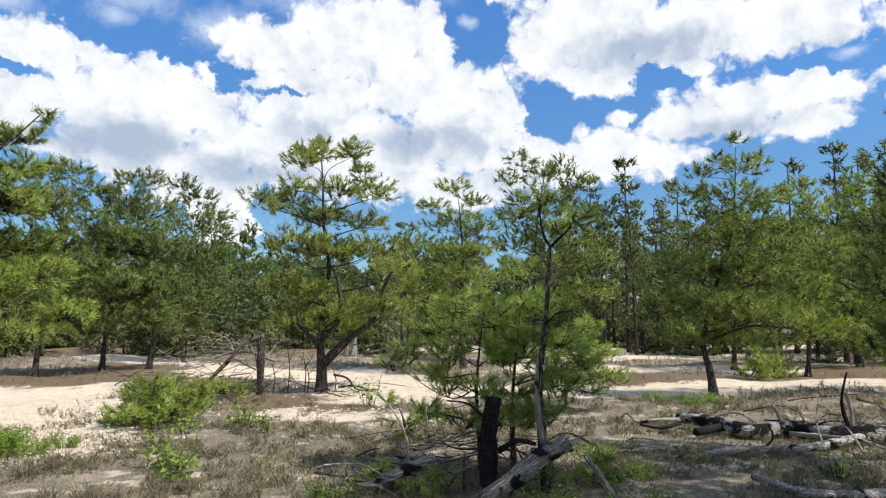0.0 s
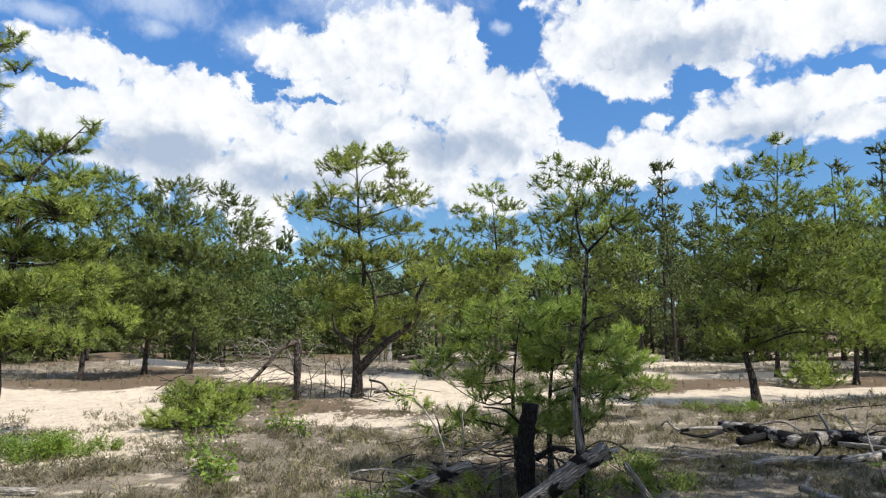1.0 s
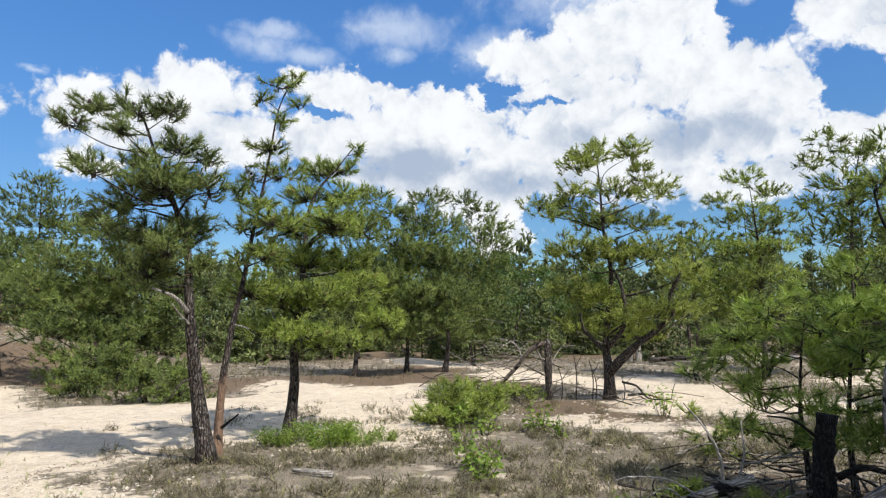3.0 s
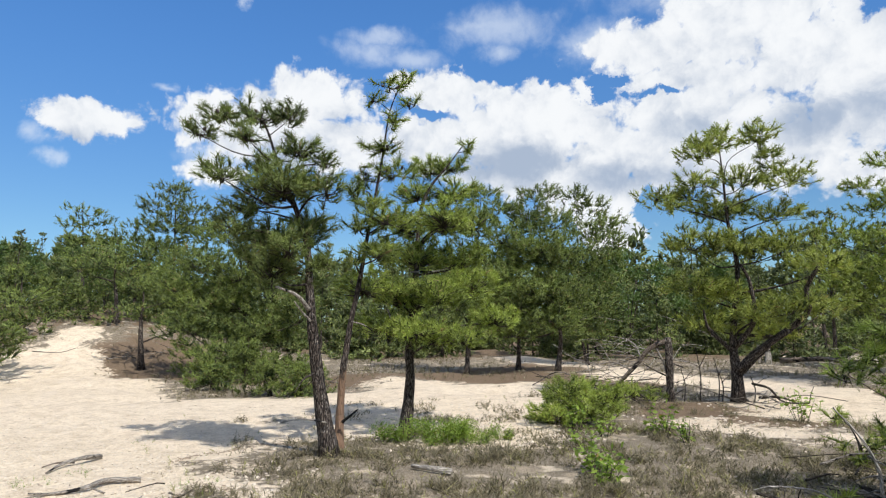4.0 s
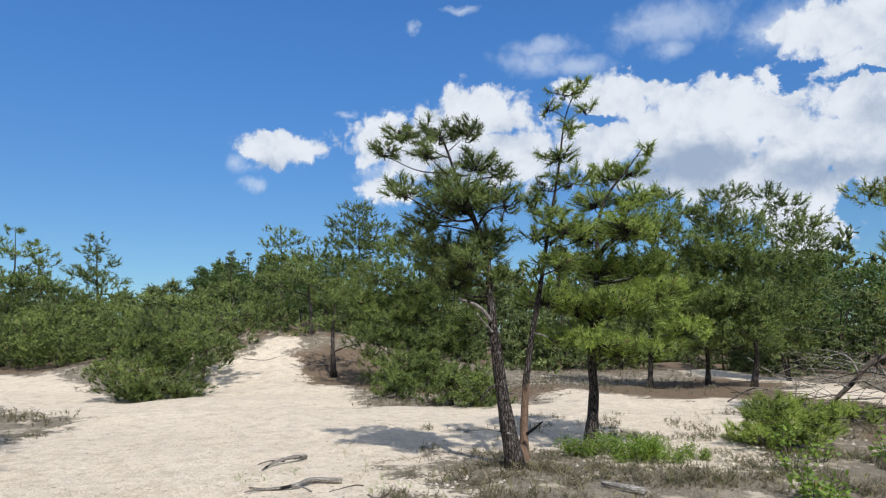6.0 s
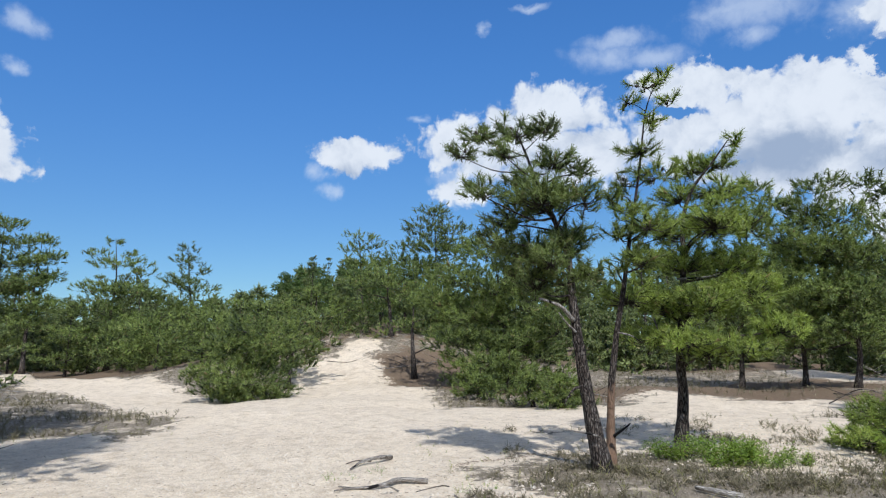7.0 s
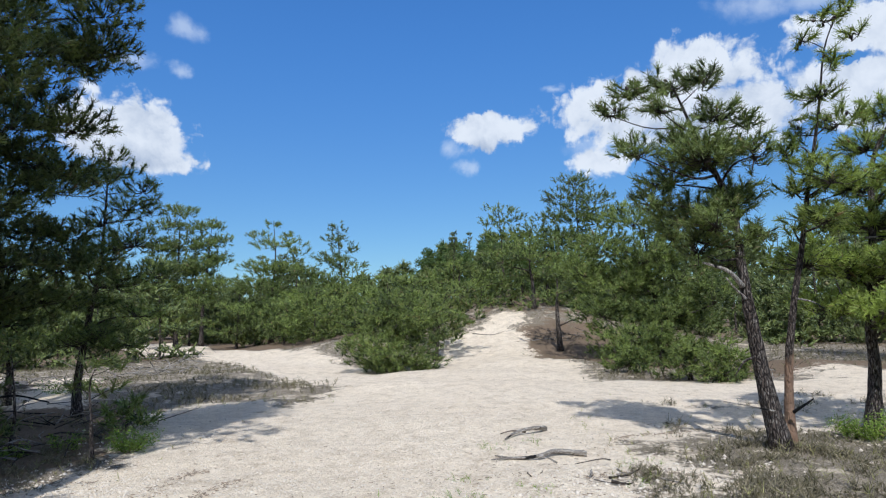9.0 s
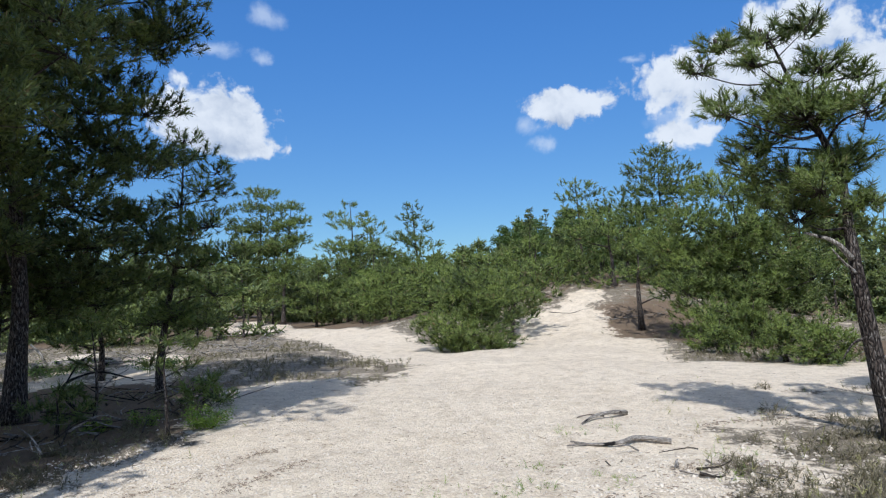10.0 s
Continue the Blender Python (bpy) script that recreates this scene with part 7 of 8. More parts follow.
fallen("charred_stump", "tall black charred stump among young pines", "stump", [(0.07, 6.99, -0.1), (0.08, 6.98, 0.35), (0.11, 6.98, 0.66), (0.13, 6.98, 0.9)], 0.085, 0.078, CHARRED,
       [([(0.18, 6.95, 0.42), (0.35, 6.9, 0.52), (0.52, 6.95, 0.48)], 0.03, 0.02, CHARRED), ([(0.08, 6.95, 0.7), (-0.1, 6.9, 0.85), (-0.3, 6.9, 0.88)], 0.015, 0.006, CHARRED)], "stumps", 22)
snag = fallen("burnt_pine", "thin burnt pine with a split grey trunk and forked top", "pine tree",
              [(0.63, 7.01, -0.1), (0.60, 7.01, 0.45), (0.56, 7.02, 0.87), (0.59, 7.01, 1.18), (0.65, 7.03, 1.61), (0.68, 7.05, 2.04), (0.71, 7.08, 2.32)], 0.05, 0.012, BARK,
              [([(0.71, 7.08, 2.30), (0.64, 7.1, 2.45), (0.60, 7.12, 2.75)], 0.016, 0.008, CHARRED), ([(0.71, 7.08, 2.30), (0.81, 7.1, 2.40), (0.92, 7.1, 2.5)], 0.016, 0.008, CHARRED),
               ([(0.60, 6.975, 0.42), (0.545, 6.98, 0.88), (0.56, 6.985, 1.24)], 0.036, 0.010, DEADWOOD), ([(0.64, 7.0, 1.55), (0.75, 7.0, 1.65), (0.9, 7.0, 1.68)], 0.01, 0.005, CHARRED)], "", 24)
part("crown", crown_mesh("crown", [(0.0, 0.1, 2.8, 0.2, 0.14), (0.3, 0.1, 2.6, 0.24, 0.14), (0.15, 0.2, 2.5, 0.2, 0.12), (-0.2, 0.1, 2.65, 0.16, 0.12)], np.random.default_rng(4), NEEDLES, 0.18, 0.44, 50, 0.02, 0.08, 0.9), snag)
fallen("dead_branch", "grey forked dead bough with curved bare twigs resting in heath", "branch",
       [(-1.53, 6.9, 0.02), (-1.11, 7.04, 0.06), (-0.80, 7.08, 0.18), (-0.42, 7.12, 0.33)], 0.035, 0.062, DEADWOOD,
       [([(-0.68, 7.10, 0.26), (-0.69, 7.09, 0.48), (-0.80, 7.08, 0.72), (-0.97, 7.06, 0.94)], 0.016, 0.006, DEADWOOD_PALE), ([(-0.56, 7.11, 0.29), (-0.50, 7.12, 0.52), (-0.51, 7.12, 0.8)], 0.012, 0.005, DEADWOOD_PALE),
        ([(-0.85, 7.07, 0.12), (-1.12, 7.04, 0.26), (-1.43, 6.99, 0.27), (-1.6, 6.98, 0.22)], 0.012, 0.005, DEADWOOD_PALE), ([(-0.61, 7.11, 0.24), (-0.50, 7.08, 0.13), (-0.47, 7.05, 0.0)], 0.014, 0.006, DEADWOOD),
        ([(-1.0, 7.05, 0.1), (-1.15, 7.0, 0.2), (-1.3, 6.9, 0.12)], 0.01, 0.004, DEADWOOD_PALE), ([(-1.2, 7.0, 0.05), (-1.25, 6.95, 0.2), (-1.22, 6.9, 0.3)], 0.008, 0.003, CHARRED)], "dead branches", 26)
fallen("broken_stump", "dark broken pine stump with its snapped top hanging aside", "stump", [(-4.48, 14.36, -0.1), (-4.50, 14.35, 0.56), (-4.51, 14.35, 1.28)], 0.08, 0.068, BARK,
       [([(-4.51, 14.35, 1.22), (-4.85, 14.22, 1.05), (-5.14, 14.17, 0.69), (-5.5, 14.03, 0.3)], 0.062, 0.035, LOG_BROWN), ([(-4.74, 14.28, 1.08), (-4.61, 14.32, 0.79), (-4.57, 14.33, 0.56)], 0.02, 0.012, DEADWOOD),
        ([(-4.53, 14.3, 0.5), (-4.75, 14.2, 0.62), (-4.95, 14.1, 0.75)], 0.018, 0.008, BARK), ([(-5.2, 14.1, 0.62), (-5.6, 14.2, 0.75), (-6.0, 14.2, 0.7)], 0.02, 0.006, DEADWOOD), ([(-5.0, 14.2, 0.8), (-5.2, 14.3, 1.15), (-5.6, 14.3, 1.3)], 0.02, 0.006, DEADWOOD)], "stumps", 28)
fallen("driftwood_stick", "grey-brown weathered branch lying on pale sand", "branch", [(-8.76, 5.1, 0.03), (-8.60, 4.86, 0.07), (-8.50, 4.55, 0.05), (-8.26, 4.26, 0.02)], 0.034, 0.010, DEADWOOD, [([(-8.56, 4.7, 0.05), (-8.66, 4.55, 0.06), (-8.7, 4.4, 0.03)], 0.014, 0.006, LOG_BROWN)], "dead branches", 30)
fallen("driftwood_stick", "brown twisted branch half sunk in sand", "branch", [(-7.2, 4.75, 0.03), (-7.36, 4.46, 0.05), (-7.26, 4.2, 0.045), (-7.38, 3.98, 0.02), (-7.62, 3.82, 0.02)], 0.032, 0.008, DEADWOOD, [([(-7.32, 4.1, 0.03), (-7.45, 3.9, 0.02), (-7.45, 3.7, 0.02)], 0.016, 0.008, DEADWOOD)], "dead branches", 32)
fallen("short_log", "short pale length of dead wood on the heath", "log", [(-4.99, 6.61, 0.04), (-4.74, 6.63, 0.05), (-4.51, 6.68, 0.04)], 0.022, 0.032, DEADWOOD_PALE, (), "fallen logs", 34)
fallen("pale_stump", "bleached split stump in the far clearing", "stump", [(-4.75, 26.5, -0.1), (-4.75, 26.5, 0.4), (-4.7, 26.5, 0.8)], 0.12, 0.06, DEADWOOD_PALE, [([(-5.05, 26.5, 0.0), (-5.05, 26.5, 0.4), (-5.0, 26.5, 0.65)], 0.1, 0.07, DEADWOOD)], "stumps", 36)
fallen("fallen_log", "dark log lying across the far clearing", "log", [(-4.4, 26.6, 0.1), (-3.2, 26.8, 0.16), (-2.0, 27.2, 0.1)], 0.1, 0.06, LOG_BROWN, (), "fallen logs", 37)
fallen("root_limb", "twisted dead limb curled at a pine's foot", "branch", [(-3.15, 15.3, 0.35), (-2.8, 15.0, 0.3), (-2.55, 14.9, 0.06), (-2.1, 14.9, 0.05)], 0.026, 0.012, TWIG, [([(-3.0, 15.1, 0.1), (-2.6, 14.9, 0.15), (-2.2, 14.7, 0.05)], 0.03, 0.01, TWIG), ([(-3.3, 15.2, 0.15), (-2.9, 14.8, 0.2), (-2.5, 14.6, 0.04)], 0.03, 0.01, DEADWOOD)], "dead branches", 38)
fallen("fallen_log", "dark log lying in the shade of the pines", "log", [(-19.6, -5.6, 0.15), (-20.0, -4.6, 0.15), (-20.4, -3.4, 0.12)], 0.14, 0.1, DEADWOOD, [([(-19.8, -5.0, 0.2), (-19.7, -5.1, 0.5), (-19.9, -5.4, 0.75)], 0.04, 0.02, DEADWOOD_PALE)], "fallen logs", 40)
fallen("dead_bough", "black crooked bough leaning at the big pine's foot", "branch", [(-12.0, -2.1, 0.0), (-12.2, -2.4, 0.35), (-12.5, -2.0, 0.55), (-12.7, -1.5, 0.4)], 0.026, 0.01, CHARRED, [([(-12.2, -2.4, 0.3), (-12.3, -2.2, 0.7), (-12.4, -2.0, 0.85)], 0.016, 0.006, CHARRED)], "dead branches", 42)


def brush_pile(x, y, wide, high, n, mats, label, seed, ends=0.5):
    """A heap of dead sticks, each a part."""
    rnd = np.random.default_rng(seed)
    pile = tagged(new("brush_pile"), label, "brush pile", "brush piles", "thing")
    z = float(ground_z(x, y))
    pile.matrix_basis = pose(x, y, z)
    for k in range(n):
        c = np.array([rnd.normal() * wide * 0.35, rnd.normal() * wide * 0.35, abs(rnd.normal()) * high * 0.35 + 0.03])
        a, up, ln = rnd.uniform(0, 6.28), rnd.uniform(-0.25, 0.5), rnd.uniform(0.3, 1.0) * wide * ends
        d = np.array([math.cos(a), math.sin(a), up]) * ln
        p0, p1 = c - d, c + d
        p0[2], p1[2] = max(p0[2], 0.02), max(p1[2], 0.02)
        mid = (p0 + p1) / 2 + rnd.normal(size=3) * 0.17 * ln
        off = np.array((x, y, z))
        branch([p0 + off, mid + off, p1 + off], rnd.uniform(0.006, 0.018), 0.004, mats[k % len(mats)], "stick", pile, "", 5, 0.1, seed * 50 + k)
    return pile


brush_pile(-22.2, -0.4, 1.9, 0.9, 48, (DEADWOOD_PALE, DEADWOOD, LOG_BURNT), "heap of bleached dead branches on the side track", 1)
brush_pile(-6.0, 15.0, 1.8, 1.0, 36, (DEADWOOD, LOG_BROWN, TWIG), "grey tangle of dead branches behind a young pine", 2, 0.7)
brush_pile(-8.4, 22.5, 3.2, 1.9, 44, (DEADWOOD_PALE, DEADWOOD), "bleached pile of fallen branches beneath far pines", 3)
brush_pile(0.0, 8.4, 1.7, 0.5, 64, (TWIG, DEADWOOD, TWIG), "brown tangle of dead twigs behind the charred stump", 4, 0.25)
brush_pile(-0.5, 7.7, 1.4, 0.35, 44, (TWIG, DEADWOOD), "brown tangle of dead twigs behind the charred stump", 5, 0.24)
brush_pile(-20.2, -3.0, 1.6, 0.5, 22, (DEADWOOD_PALE, DEADWOOD), "pale broken sticks under the dark pines", 6)
brush_pile(-6.45, 4.55, 0.9, 0.03, 9, (DEADWOOD, TWIG), "short broken twigs strewn on pebbly sand", 8, 0.28)
brush_pile(-13.2, 13.3, 2.2, 0.4, 26, (DEADWOOD, TWIG), "dry fallen sticks along the sand's edge", 7)
brush_pile(-3.4, 14.6, 1.6, 0.35, 24, (TWIG, DEADWOOD), "dark fallen twigs round a pine's foot", 8)
brush_pile(-22.5, 13.4, 2.0, 0.5, 24, (TWIG, DEADWOOD), "dark dead twigs at the foot of the dune", 9)
brush_pile(5.2, 10.3, 1.4, 0.5, 20, (TWIG, DEADWOOD, CHARRED), "dark bare twigs round a fallen log", 10)
brush_pile(-1.9, 26.5, 2.4, 0.8, 24, (DEADWOOD, TWIG), "grey dead branches in the far clearing", 11)
brush_pile(-13.2, -1.6, 1.6, 0.5, 26, (TWIG, CHARRED, DEADWOOD), "dark bare twigs under the pines", 12, 0.3)
brush_pile(-10.4, -1.3, 1.3, 0.35, 22, (TWIG, DEADWOOD), "dark bare twigs under the pines", 14, 0.3)
brush_pile(-9.3, -1.9, 1.2, 0.25, 20, (TWIG, DEADWOOD), "dark bare twigs under the pines", 15, 0.3)
brush_pile(-11.9, -0.6, 1.2, 0.3, 18, (TWIG, DEADWOOD, TWIG), "dark bare twigs under the pines", 16, 0.3)
brush_pile(-33.5, -0.6, 2.2, 0.6, 22, (DEADWOOD, DEADWOOD_PALE), "grey dead branches beside the side track", 13)

# ---- shrubs ----


def leaf_bush(name, label, category, x, y, wide, high, n, leaf, mat, seed, group="", stems=9):
    """A low shrub: woody stems and loose flat leaves, folded along the middle."""
    rnd = np.random.default_rng(seed)
    bush = tagged(new(name), label, category, group, "thing")
    bush.matrix_basis = pose(x, y, float(ground_z(x, y)))
    at = []
    for k in range(stems):
        a = rnd.uniform(0, 6.28)
        tip = np.array((math.cos(a) * wide * rnd.uniform(0.3, 1), math.sin(a) * wide * rnd.uniform(0.3, 1), high * rnd.uniform(0.5, 1.1)))
        root = tip * [0.35, 0.35, 0] + [0, 0, -0.02]
        line = curve_through([root, (root + tip) / 2 + rnd.normal(size=3) * 0.05 * wide, tip], 5)
        part("stem", tri_mesh("stem", *tube(line, np.linspace(0.006, 0.002, 5), 4), TWIG), bush)
        m = n // stems
        q = rnd.uniform(0.25, 1.05, m)
        p = root + (tip - root) * q[:, None] + rnd.normal(size=(m, 3)) * 0.13 * max(wide, high) * [1, 1, 0.6]
        p[:, 2] = np.maximum(p[:, 2], 0.02)
        at.append(p)
    at = np.concatenate(at)
    m = len(at)
    side = unit(rnd.normal(size=(m, 3)) * [1, 1, 0.5])
    up = unit(rnd.normal(size=(m, 3)) * 0.5 + [0, 0, 0.9])
    flat = unit(np.cross(up, side))
    s = leaf * rnd.uniform(0.6, 1.2, (m, 1))
    v = np.stack([at, at + side * s * 0.5 + flat * s * 0.3 + up * s * 0.06, at + side * s, at + side * s * 0.5 - flat * s * 0.3 + up * s * 0.06], 1).reshape(-1, 3)
    k = np.arange(m)[:, None] * 4
    part("foliage", tri_mesh("foliage", v, np.concatenate([k + [0, 1, 2], k + [0, 2, 3]]), mat), bush)
    return bush


for k, (x, y, w, h, n) in enumerate([(-6.35, 8.1, 0.46, 0.24, 640), (-5.95, 8.5, 0.48, 0.28, 820), (-5.5, 8.55, 0.46, 0.26, 720), (-5.75, 8.15, 0.3, 0.2, 330), (-6.0, 9.0, 0.3, 0.18, 260), (-5.2, 8.9, 0.22, 0.15, 140),
                                     (4.0, 13.2, 0.4, 0.18, 260), (4.7, 13.9, 0.4, 0.18, 260), (3.4, 13.5, 0.35, 0.16, 160), (-5.7, 8.5, 0.4, 0.22, 300), (1.25, 8.3, 0.4, 0.2, 300), (1.6, 7.6, 0.3, 0.15, 160),
                                     (-10.1, -0.15, 0.36, 0.24, 520), (-10.4, -0.9, 0.26, 0.18, 200), (-10.1, -1.4, 0.24, 0.16, 160), 
                                     (-19.5, -4.6, 1.2, 0.25, 420), (-18.4, -2.2, 0.8, 0.25, 300), (-1.3, 6.7, 0.35, 0.18, 240), (0.6, 6.4, 0.4, 0.16, 260), (1.4, 6.4, 0.45, 0.18, 260)]):
    leaf_bush("huckleberry_shrub", "low bright green huckleberry shrub spreading over the ground", "shrub", x, y, w, h, n * 4, 0.03 if w < 0.5 else 0.06, SHRUB if w < 0.65 else OAK, 100 + k, "low shrubs", 14)
for k, (x, y, w, h, n) in enumerate([(-3.15, 7.4, 0.3, 0.36, 150), (-3.35, 7.75, 0.22, 0.3, 70), (-4.6, 10.1, 0.26, 0.4, 90), (-3.5, 10.5, 0.3, 0.45, 130), (-4.1, 9.9, 0.2, 0.35, 60), (-3.0, 10.1, 0.18, 0.3, 50), (-2.95, 7.15, 0.2, 0.22, 60), (-4.0, 8.9, 0.16, 0.25, 40), (3.6, 7.6, 0.16, 0.25, 36), (-2.0, 13.0, 0.3, 0.5, 110)]):
    leaf_bush("oak_seedling", "scrub oak seedling with pale glossy leaves in the heath", "seedling", x, y, w, h, n, 0.09, SHRUB, 150 + k, "oak seedlings", 8)

# ---- small cover: heath, grass, gravel ----


def scatter(n, r0, r1, seed, keep):
    """Places in the seen sector round the walk, thinner with distance, that keep() accepts."""
    rnd = np.random.default_rng(seed)
    r = r0 + (r1 - r0) * rnd.random(n) ** 1.25
    a = np.radians(rnd.uniform(-44, 118, n))
    x, y = -0.4 - r * np.sin(a), 0.7 + r * np.cos(a)
    ok = keep(x, y, rnd)
    return np.stack([x[ok], y[ok], ground_z(x[ok], y[ok])], -1), rnd


def patches(x, y):
    return 0.5 + 0.25 * np.sin(x * 2.1 + 1.7 * np.sin(y * 1.3)) + 0.25 * np.sin(y * 2.6 + 1.9 * np.sin(x * 1.1 + 2))


def on_heath(x, y, rnd):
    s, f = soil(x, y)
    return (s + rnd.normal(size=len(x)) * 0.12 < 0.46) & (f * 0.75 < rnd.random(len(x))) & (patches(x, y) > rnd.random(len(x)) * 0.72)


def on_edge(x, y, rnd):
    s, f = soil(x, y)
    return (s > 0.3) & (s < 0.93) & (rnd.random(len(x)) < 0.5 * patches(x, y))


def cover(name, label, spots, rnd, size, count, width, mat, category):
    n = len(spots)
    way = unit(rnd.normal(size=(n, 3)) * 0.22 + [0, 0, 1])
    v, t = needle_tufts(spots - [0, 0, 0.02], way, size * rnd.uniform(0.5, 1.3, n), count, width, rnd)
    return tagged(new(name, tri_mesh(name, v, t, mat)), label, category, kind="stuff")




def tussocks(n, r0, r1, each, wide, seed):
    """Heath stands in low rounded tussocks with bare soil between them; tall is each spot's share of the full height."""
    heart, rnd = scatter(n, r0, r1, seed, on_heath)
    m = len(heart)
    off = rnd.normal(size=(m, each, 2)) * (wide * rnd.uniform(0.4, 1.0, (m, 1, 1)))
    xy = (heart[:, None, :2] + off).reshape(-1, 2)
    tall = np.exp(-(off**2).sum(-1) / (2 * wide * wide)).reshape(-1) * np.repeat(rnd.uniform(0.6, 1.25, m), each)
    return np.stack([xy[:, 0], xy[:, 1], ground_z(xy[:, 0], xy[:, 1])], -1), tall, rnd


spots, tall, rnd_c = tussocks(8600, 1.2, 15.0, 16, 0.14, 21)
cover("heath", "dry grey-brown heath covering the ground", spots, rnd_c, 0.15 * tall, 8, 0.0085, HEATH, "heath")
spots, rnd_c = scatter(42000, 1.2, 15.0, 20, on_heath)
cover("heath", "sparse grey twigs between the heath tussocks", spots, rnd_c, 0.07, 7, 0.007, HEATH, "heath")
rnd_c = np.random.default_rng(29)
xy = rnd_c.uniform(-9, 9, (22000, 2)) + (-0.4, 0.7)
turned = np.degrees(np.arctan2(-(xy[:, 0] + 0.4), xy[:, 1] - 0.7))
xy = xy[((turned < -44) | (turned > 118) | (np.hypot(xy[:, 0] + 0.4, xy[:, 1] - 0.7) < 1.4)) & on_heath(xy[:, 0], xy[:, 1], rnd_c)]
cover("heath", "dry grey-brown heath behind the walk", np.stack([xy[:, 0], xy[:, 1], ground_z(xy[:, 0], xy[:, 1])], -1), rnd_c, 0.13, 7, 0.014, HEATH, "heath")
spots, rnd_c = scatter(24000, 15.0, 30.0, 22, on_heath)
cover("heath", "dry grey-brown heath between the far pines", spots, rnd_c, 0.16, 9, 0.014, HEATH, "heath")
spots, rnd_c = scatter(5200, 3.0, 16.0, 23, on_heath)
cover("grass", "sparse dry green grass among the heath", spots, rnd_c, 0.17, 9, 0.006, GRASS, "grass")
spots, rnd_c = scatter(2600, 3.0, 15.0, 24, on_edge)
cover("grass", "thin tufts of dry grass on the sand's edge", spots, rnd_c, 0.10, 10, 0.005, GRASS, "grass")
spots, rnd_c = scatter(50000, 7.0, 14.0, 27, lambda x, y, rnd: (soil(x, y)[0] > 0.4) & (np.hypot((x + 6.8) / 2.6, (y - 10.2) / 1.9) < rnd.random(len(x)) * 1.3) & (patches(x * 1.7, y * 1.7) > 0.55))
cover("heath", "sparse grey heath tufts on white sand", spots, rnd_c, 0.11, 11, 0.008, HEATH, "heath")
for k, (x, y) in enumerate([(-6.27, 2.95), (-6.21, 3.59), (-6.2, 2.6), (-6.3, 2.1), (-8.06, 3.95), (-8.0, 4.4), (-6.9, 3.1), (-5.9, 4.6), (-6.6, 5.0)]):
    rnd_c = np.random.default_rng(200 + k)
    spots = np.concatenate([rnd_c.normal(size=(12, 2)) * 0.11 + (x, y), np.zeros((12, 1))], 1)
    spots[:, 2] = ground_z(spots[:, 0], spots[:, 1])
    cover("grass_tuft", "small tuft of green grass growing in gravel", spots, rnd_c, 0.09, 9, 0.004, SHRUB, "grass")


def gravel(name, label, n, r0, r1, big, seed, keep, mat):
    """Loose stones: squashed eight-sided pebbles, every one turned its own way."""
    at, rnd = scatter(n, r0, r1, seed, keep)
    m = len(at)
    shape = np.array([(1, 0, 0), (-1, 0, 0), (0, 1, 0), (0, -1, 0), (0, 0, 1), (0, 0, -1)], float)
    faces = np.array([(0, 2, 4), (2, 1, 4), (1, 3, 4), (3, 0, 4), (2, 0, 5), (1, 2, 5), (3, 1, 5), (0, 3, 5)])
    s = big * rnd.uniform(0.35, 1.0, (m, 1, 1)) ** 2 * rnd.uniform(0.6, 1.2, (m, 1, 3)) * [1, 1, 0.6]
    a = rnd.uniform(0, 6.28, m)
    turn = np.stack([np.stack([np.cos(a), -np.sin(a), 0 * a], -1), np.stack([np.sin(a), np.cos(a), 0 * a], -1), np.stack([0 * a, 0 * a, 1 + 0 * a], -1)], 1)
    v = np.einsum("mij,mkj->mki", turn, (shape[None] + rnd.normal(size=(m, 6, 3)) * 0.15) * s) + at[:, None]
    t = (faces[None] + 6 * np.arange(m)[:, None, None]).reshape(-1, 3)
    return tagged(new(name, tri_mesh(name, v.reshape(-1, 3), t, mat)), label, "gravel", kind="stuff")


gravel("gravel", "loose white quartz gravel on the sand", 44000, 3.0, 14.0, 0.020, 31, lambda x, y, rnd: soil(x, y)[0] > 0.55 - 0.2 * rnd.random(len(x)), QUARTZ)
gravel("gravel", "white stones strewn over the heath", 7000, 3.5, 14.0, 0.045, 32, lambda x, y, rnd: (soil(x, y)[0] > 0.1) & (soil(x, y)[0] < 0.6), QUARTZ)
gravel("gravel", "white stones along the shaded edge of the track", 80000, 4.0, 10.0, 0.026, 33, lambda x, y, rnd: (np.hypot((x + 7.9) / 1.2, (y + 0.6) / 0.9) < 0.5 + 0.8 * rnd.random(len(x))), QUARTZ)
gravel("gravel", "white stones on the sand beside the heath", 50000, 7.0, 14.0, 0.045, 35, lambda x, y, rnd: (np.hypot((x + 6.4) / 2.4, (y - 9.9) / 1.8) < 0.3 + 0.8 * rnd.random(len(x))) & (rnd.random(len(x)) < 0.5), QUARTZ)
gravel("gravel", "white stones strewn between sparse tufts on the sand", 30000, 4.0, 12.0, 0.035, 34, lambda x, y, rnd: (np.hypot((x + 5.9) / 0.9, (y - 4.2) / 1.5) < 0.3 + 0.8 * rnd.random(len(x))), QUARTZ)


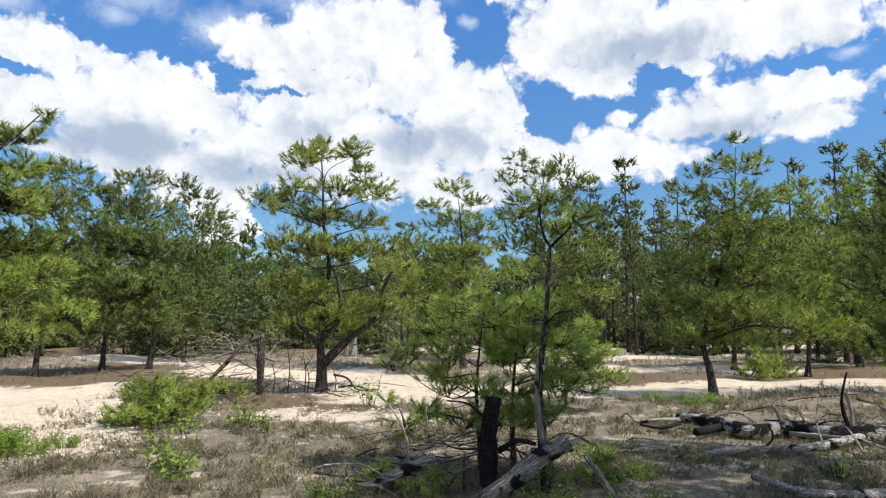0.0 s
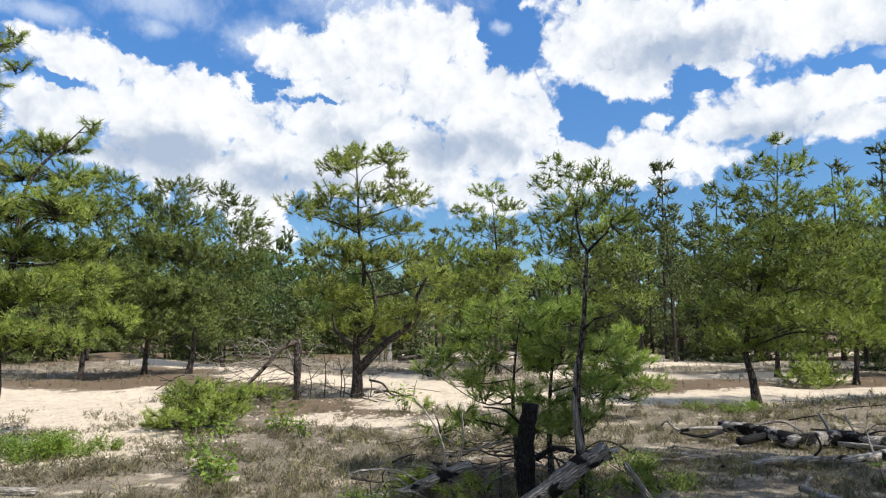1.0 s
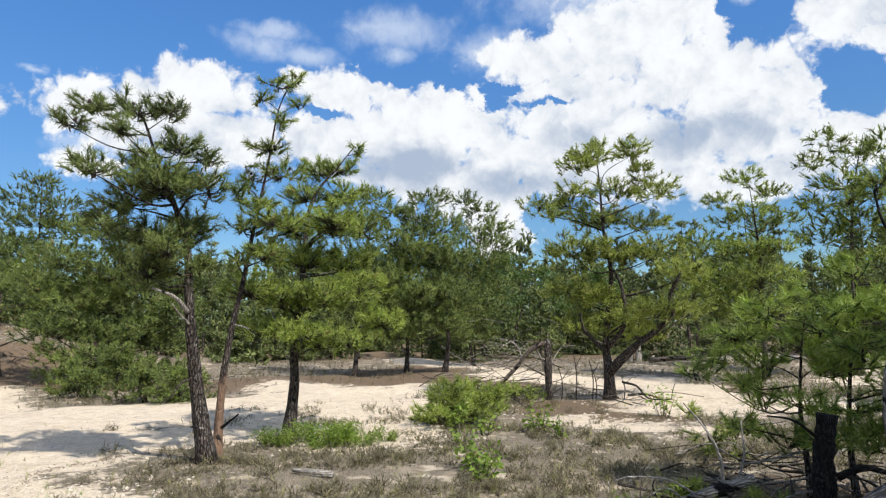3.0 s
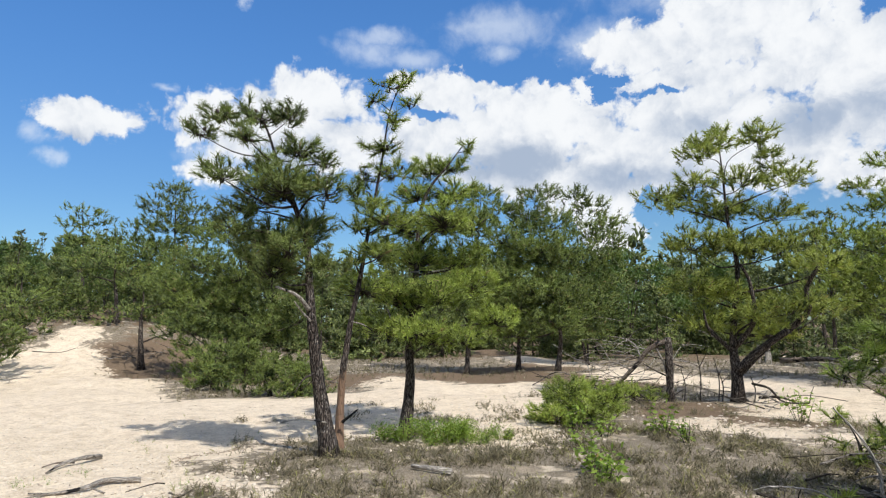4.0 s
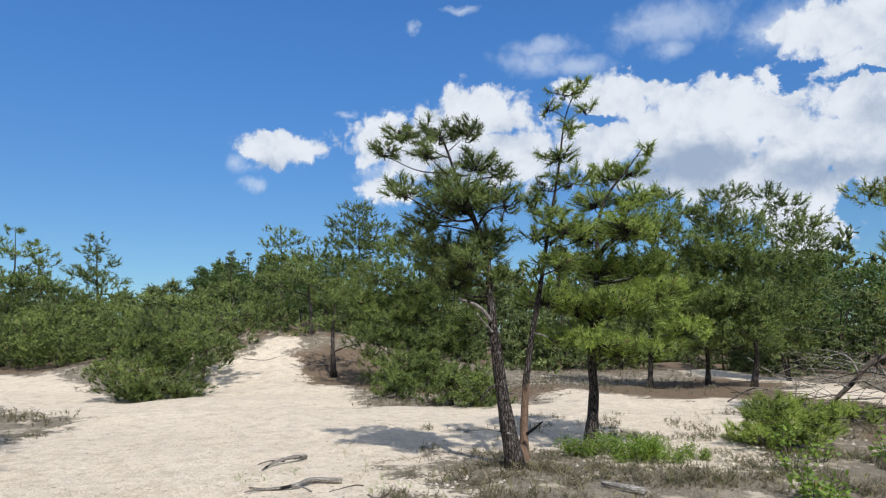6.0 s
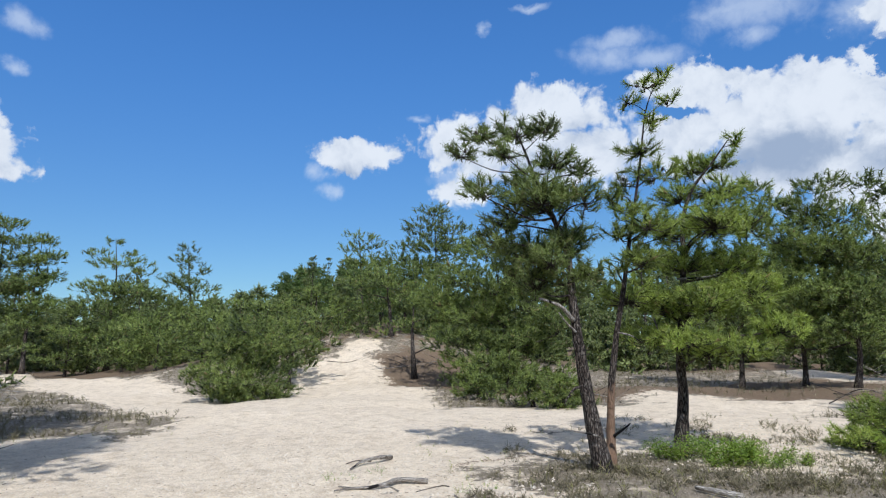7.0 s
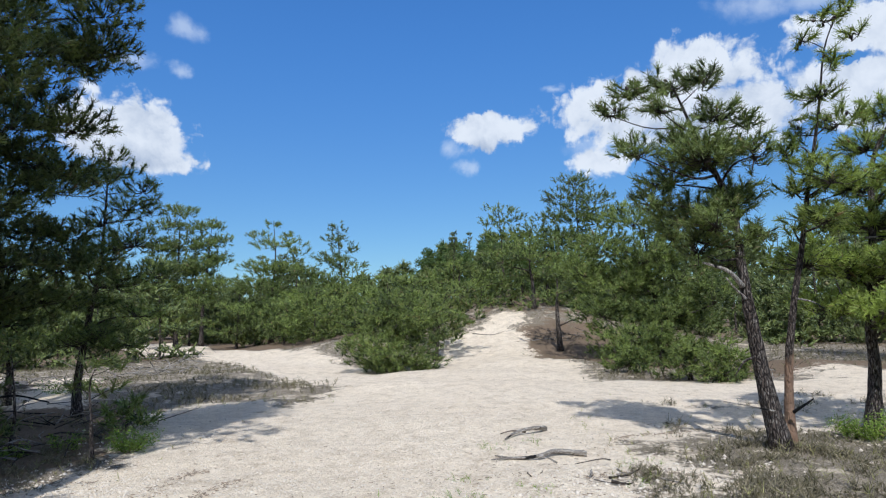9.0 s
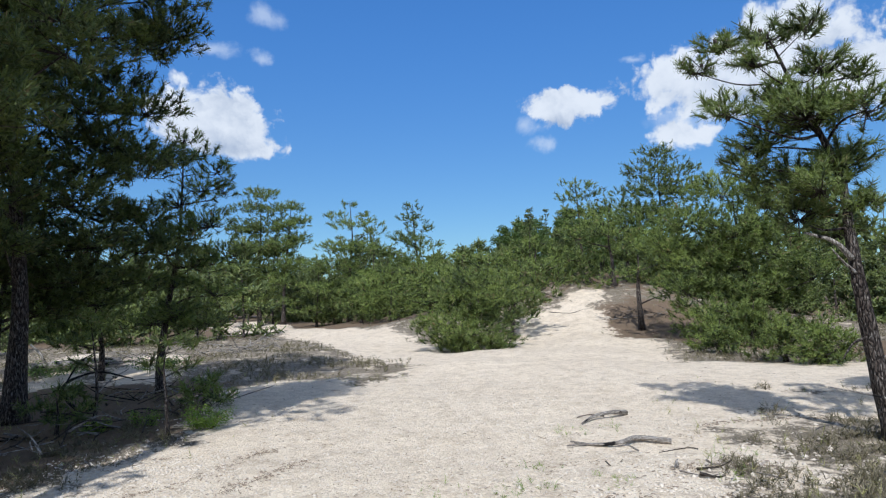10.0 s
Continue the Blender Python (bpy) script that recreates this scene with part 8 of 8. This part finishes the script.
def drift(label, line, n, seed):
    """A ragged line of dark twig bits and bark washed over the sand."""
    rnd = np.random.default_rng(seed)
    p = curve_through(line, n) + rnd.normal(size=(n, 2)) * 0.06 * (0.3 + 1.4 * rnd.random((n, 1)))
    wood = []
    for x, y in p:
        a, l = rnd.uniform(0, 6.28), rnd.uniform(0.006, 0.024)
        z = float(ground_z(x, y)) + 0.008
        wood.append(tube([(x - l * math.cos(a), y - l * math.sin(a), z), (x + l * math.cos(a), y + l * math.sin(a), z + 0.005)], [0.0035, 0.0025], 4))
    v, t = joined(wood)
    return tagged(new("bark_litter", tri_mesh("bark_litter", v, t, DUFF)), label, "litter", kind="stuff")


for k, line in enumerate([[(-7.10, -0.71), (-7.34, 0.04), (-8.27, 0.52), (-8.43, 0.80)], [(-6.88, 0.34), (-7.29, 0.71), (-7.80, 1.08)], [(-7.75, -1.56), (-8.65, -1.12), (-8.59, -0.30)], [(-5.82, 3.28), (-5.44, 3.90), (-5.33, 4.54)], [(-6.38, 4.17), (-6.26, 4.77), (-5.83, 5.10)], [(-7.6, 5.4), (-7.9, 6.2), (-7.7, 7.2)]]):
    drift("dark bits of bark and twig strewn over pale sand", line, 150, 40 + k)
spots, rnd_c = scatter(1500, 3.0, 15.0, 26, lambda x, y, rnd: soil(x, y)[0] > 0.3)
near = np.random.default_rng(28).normal(size=(260, 2)) * (0.9, 1.5) + (-6.5, 4.0)
spots = np.concatenate([spots, np.stack([near[:, 0], near[:, 1], ground_z(near[:, 0], near[:, 1])], -1)])
bits = []
for x, y, z in spots:
    a, l = rnd_c.uniform(0, 6.28), rnd_c.uniform(0.006, 0.026)
    bits.append(tube([(x - l * math.cos(a), y - l * math.sin(a), z + 0.004), (x + l * math.cos(a), y + l * math.sin(a), z + 0.008)], [0.004, 0.003], 3))
v, t = joined(bits)
tagged(new("bark_litter", tri_mesh("bark_litter", v, t, DUFF)), "small dark twigs scattered over pale sand", "litter", kind="stuff")
# thin bare saplings at the broad pine's foot
for k, (u, h) in enumerate([(-0.71, 1.12), (-0.36, 0.87), (-0.29, 0.62), (-1.02, 0.7), (0.3, 0.5)]):
    x, y = -3.42 + u * 0.98, 15.2 + u * 0.2
    fallen("bare_sapling", "thin dark sapling stem beside a broad pine", "sapling", [(x, y, -0.05), (x + 0.03, y, h * 0.5), (x - 0.05, y, h)], 0.014, 0.006, TWIG, [([(x, y, h * 0.6), (x + 0.12, y, h * 0.8), (x + 0.2, y, h * 0.95)], 0.008, 0.004, TWIG)], "saplings", 60 + k)
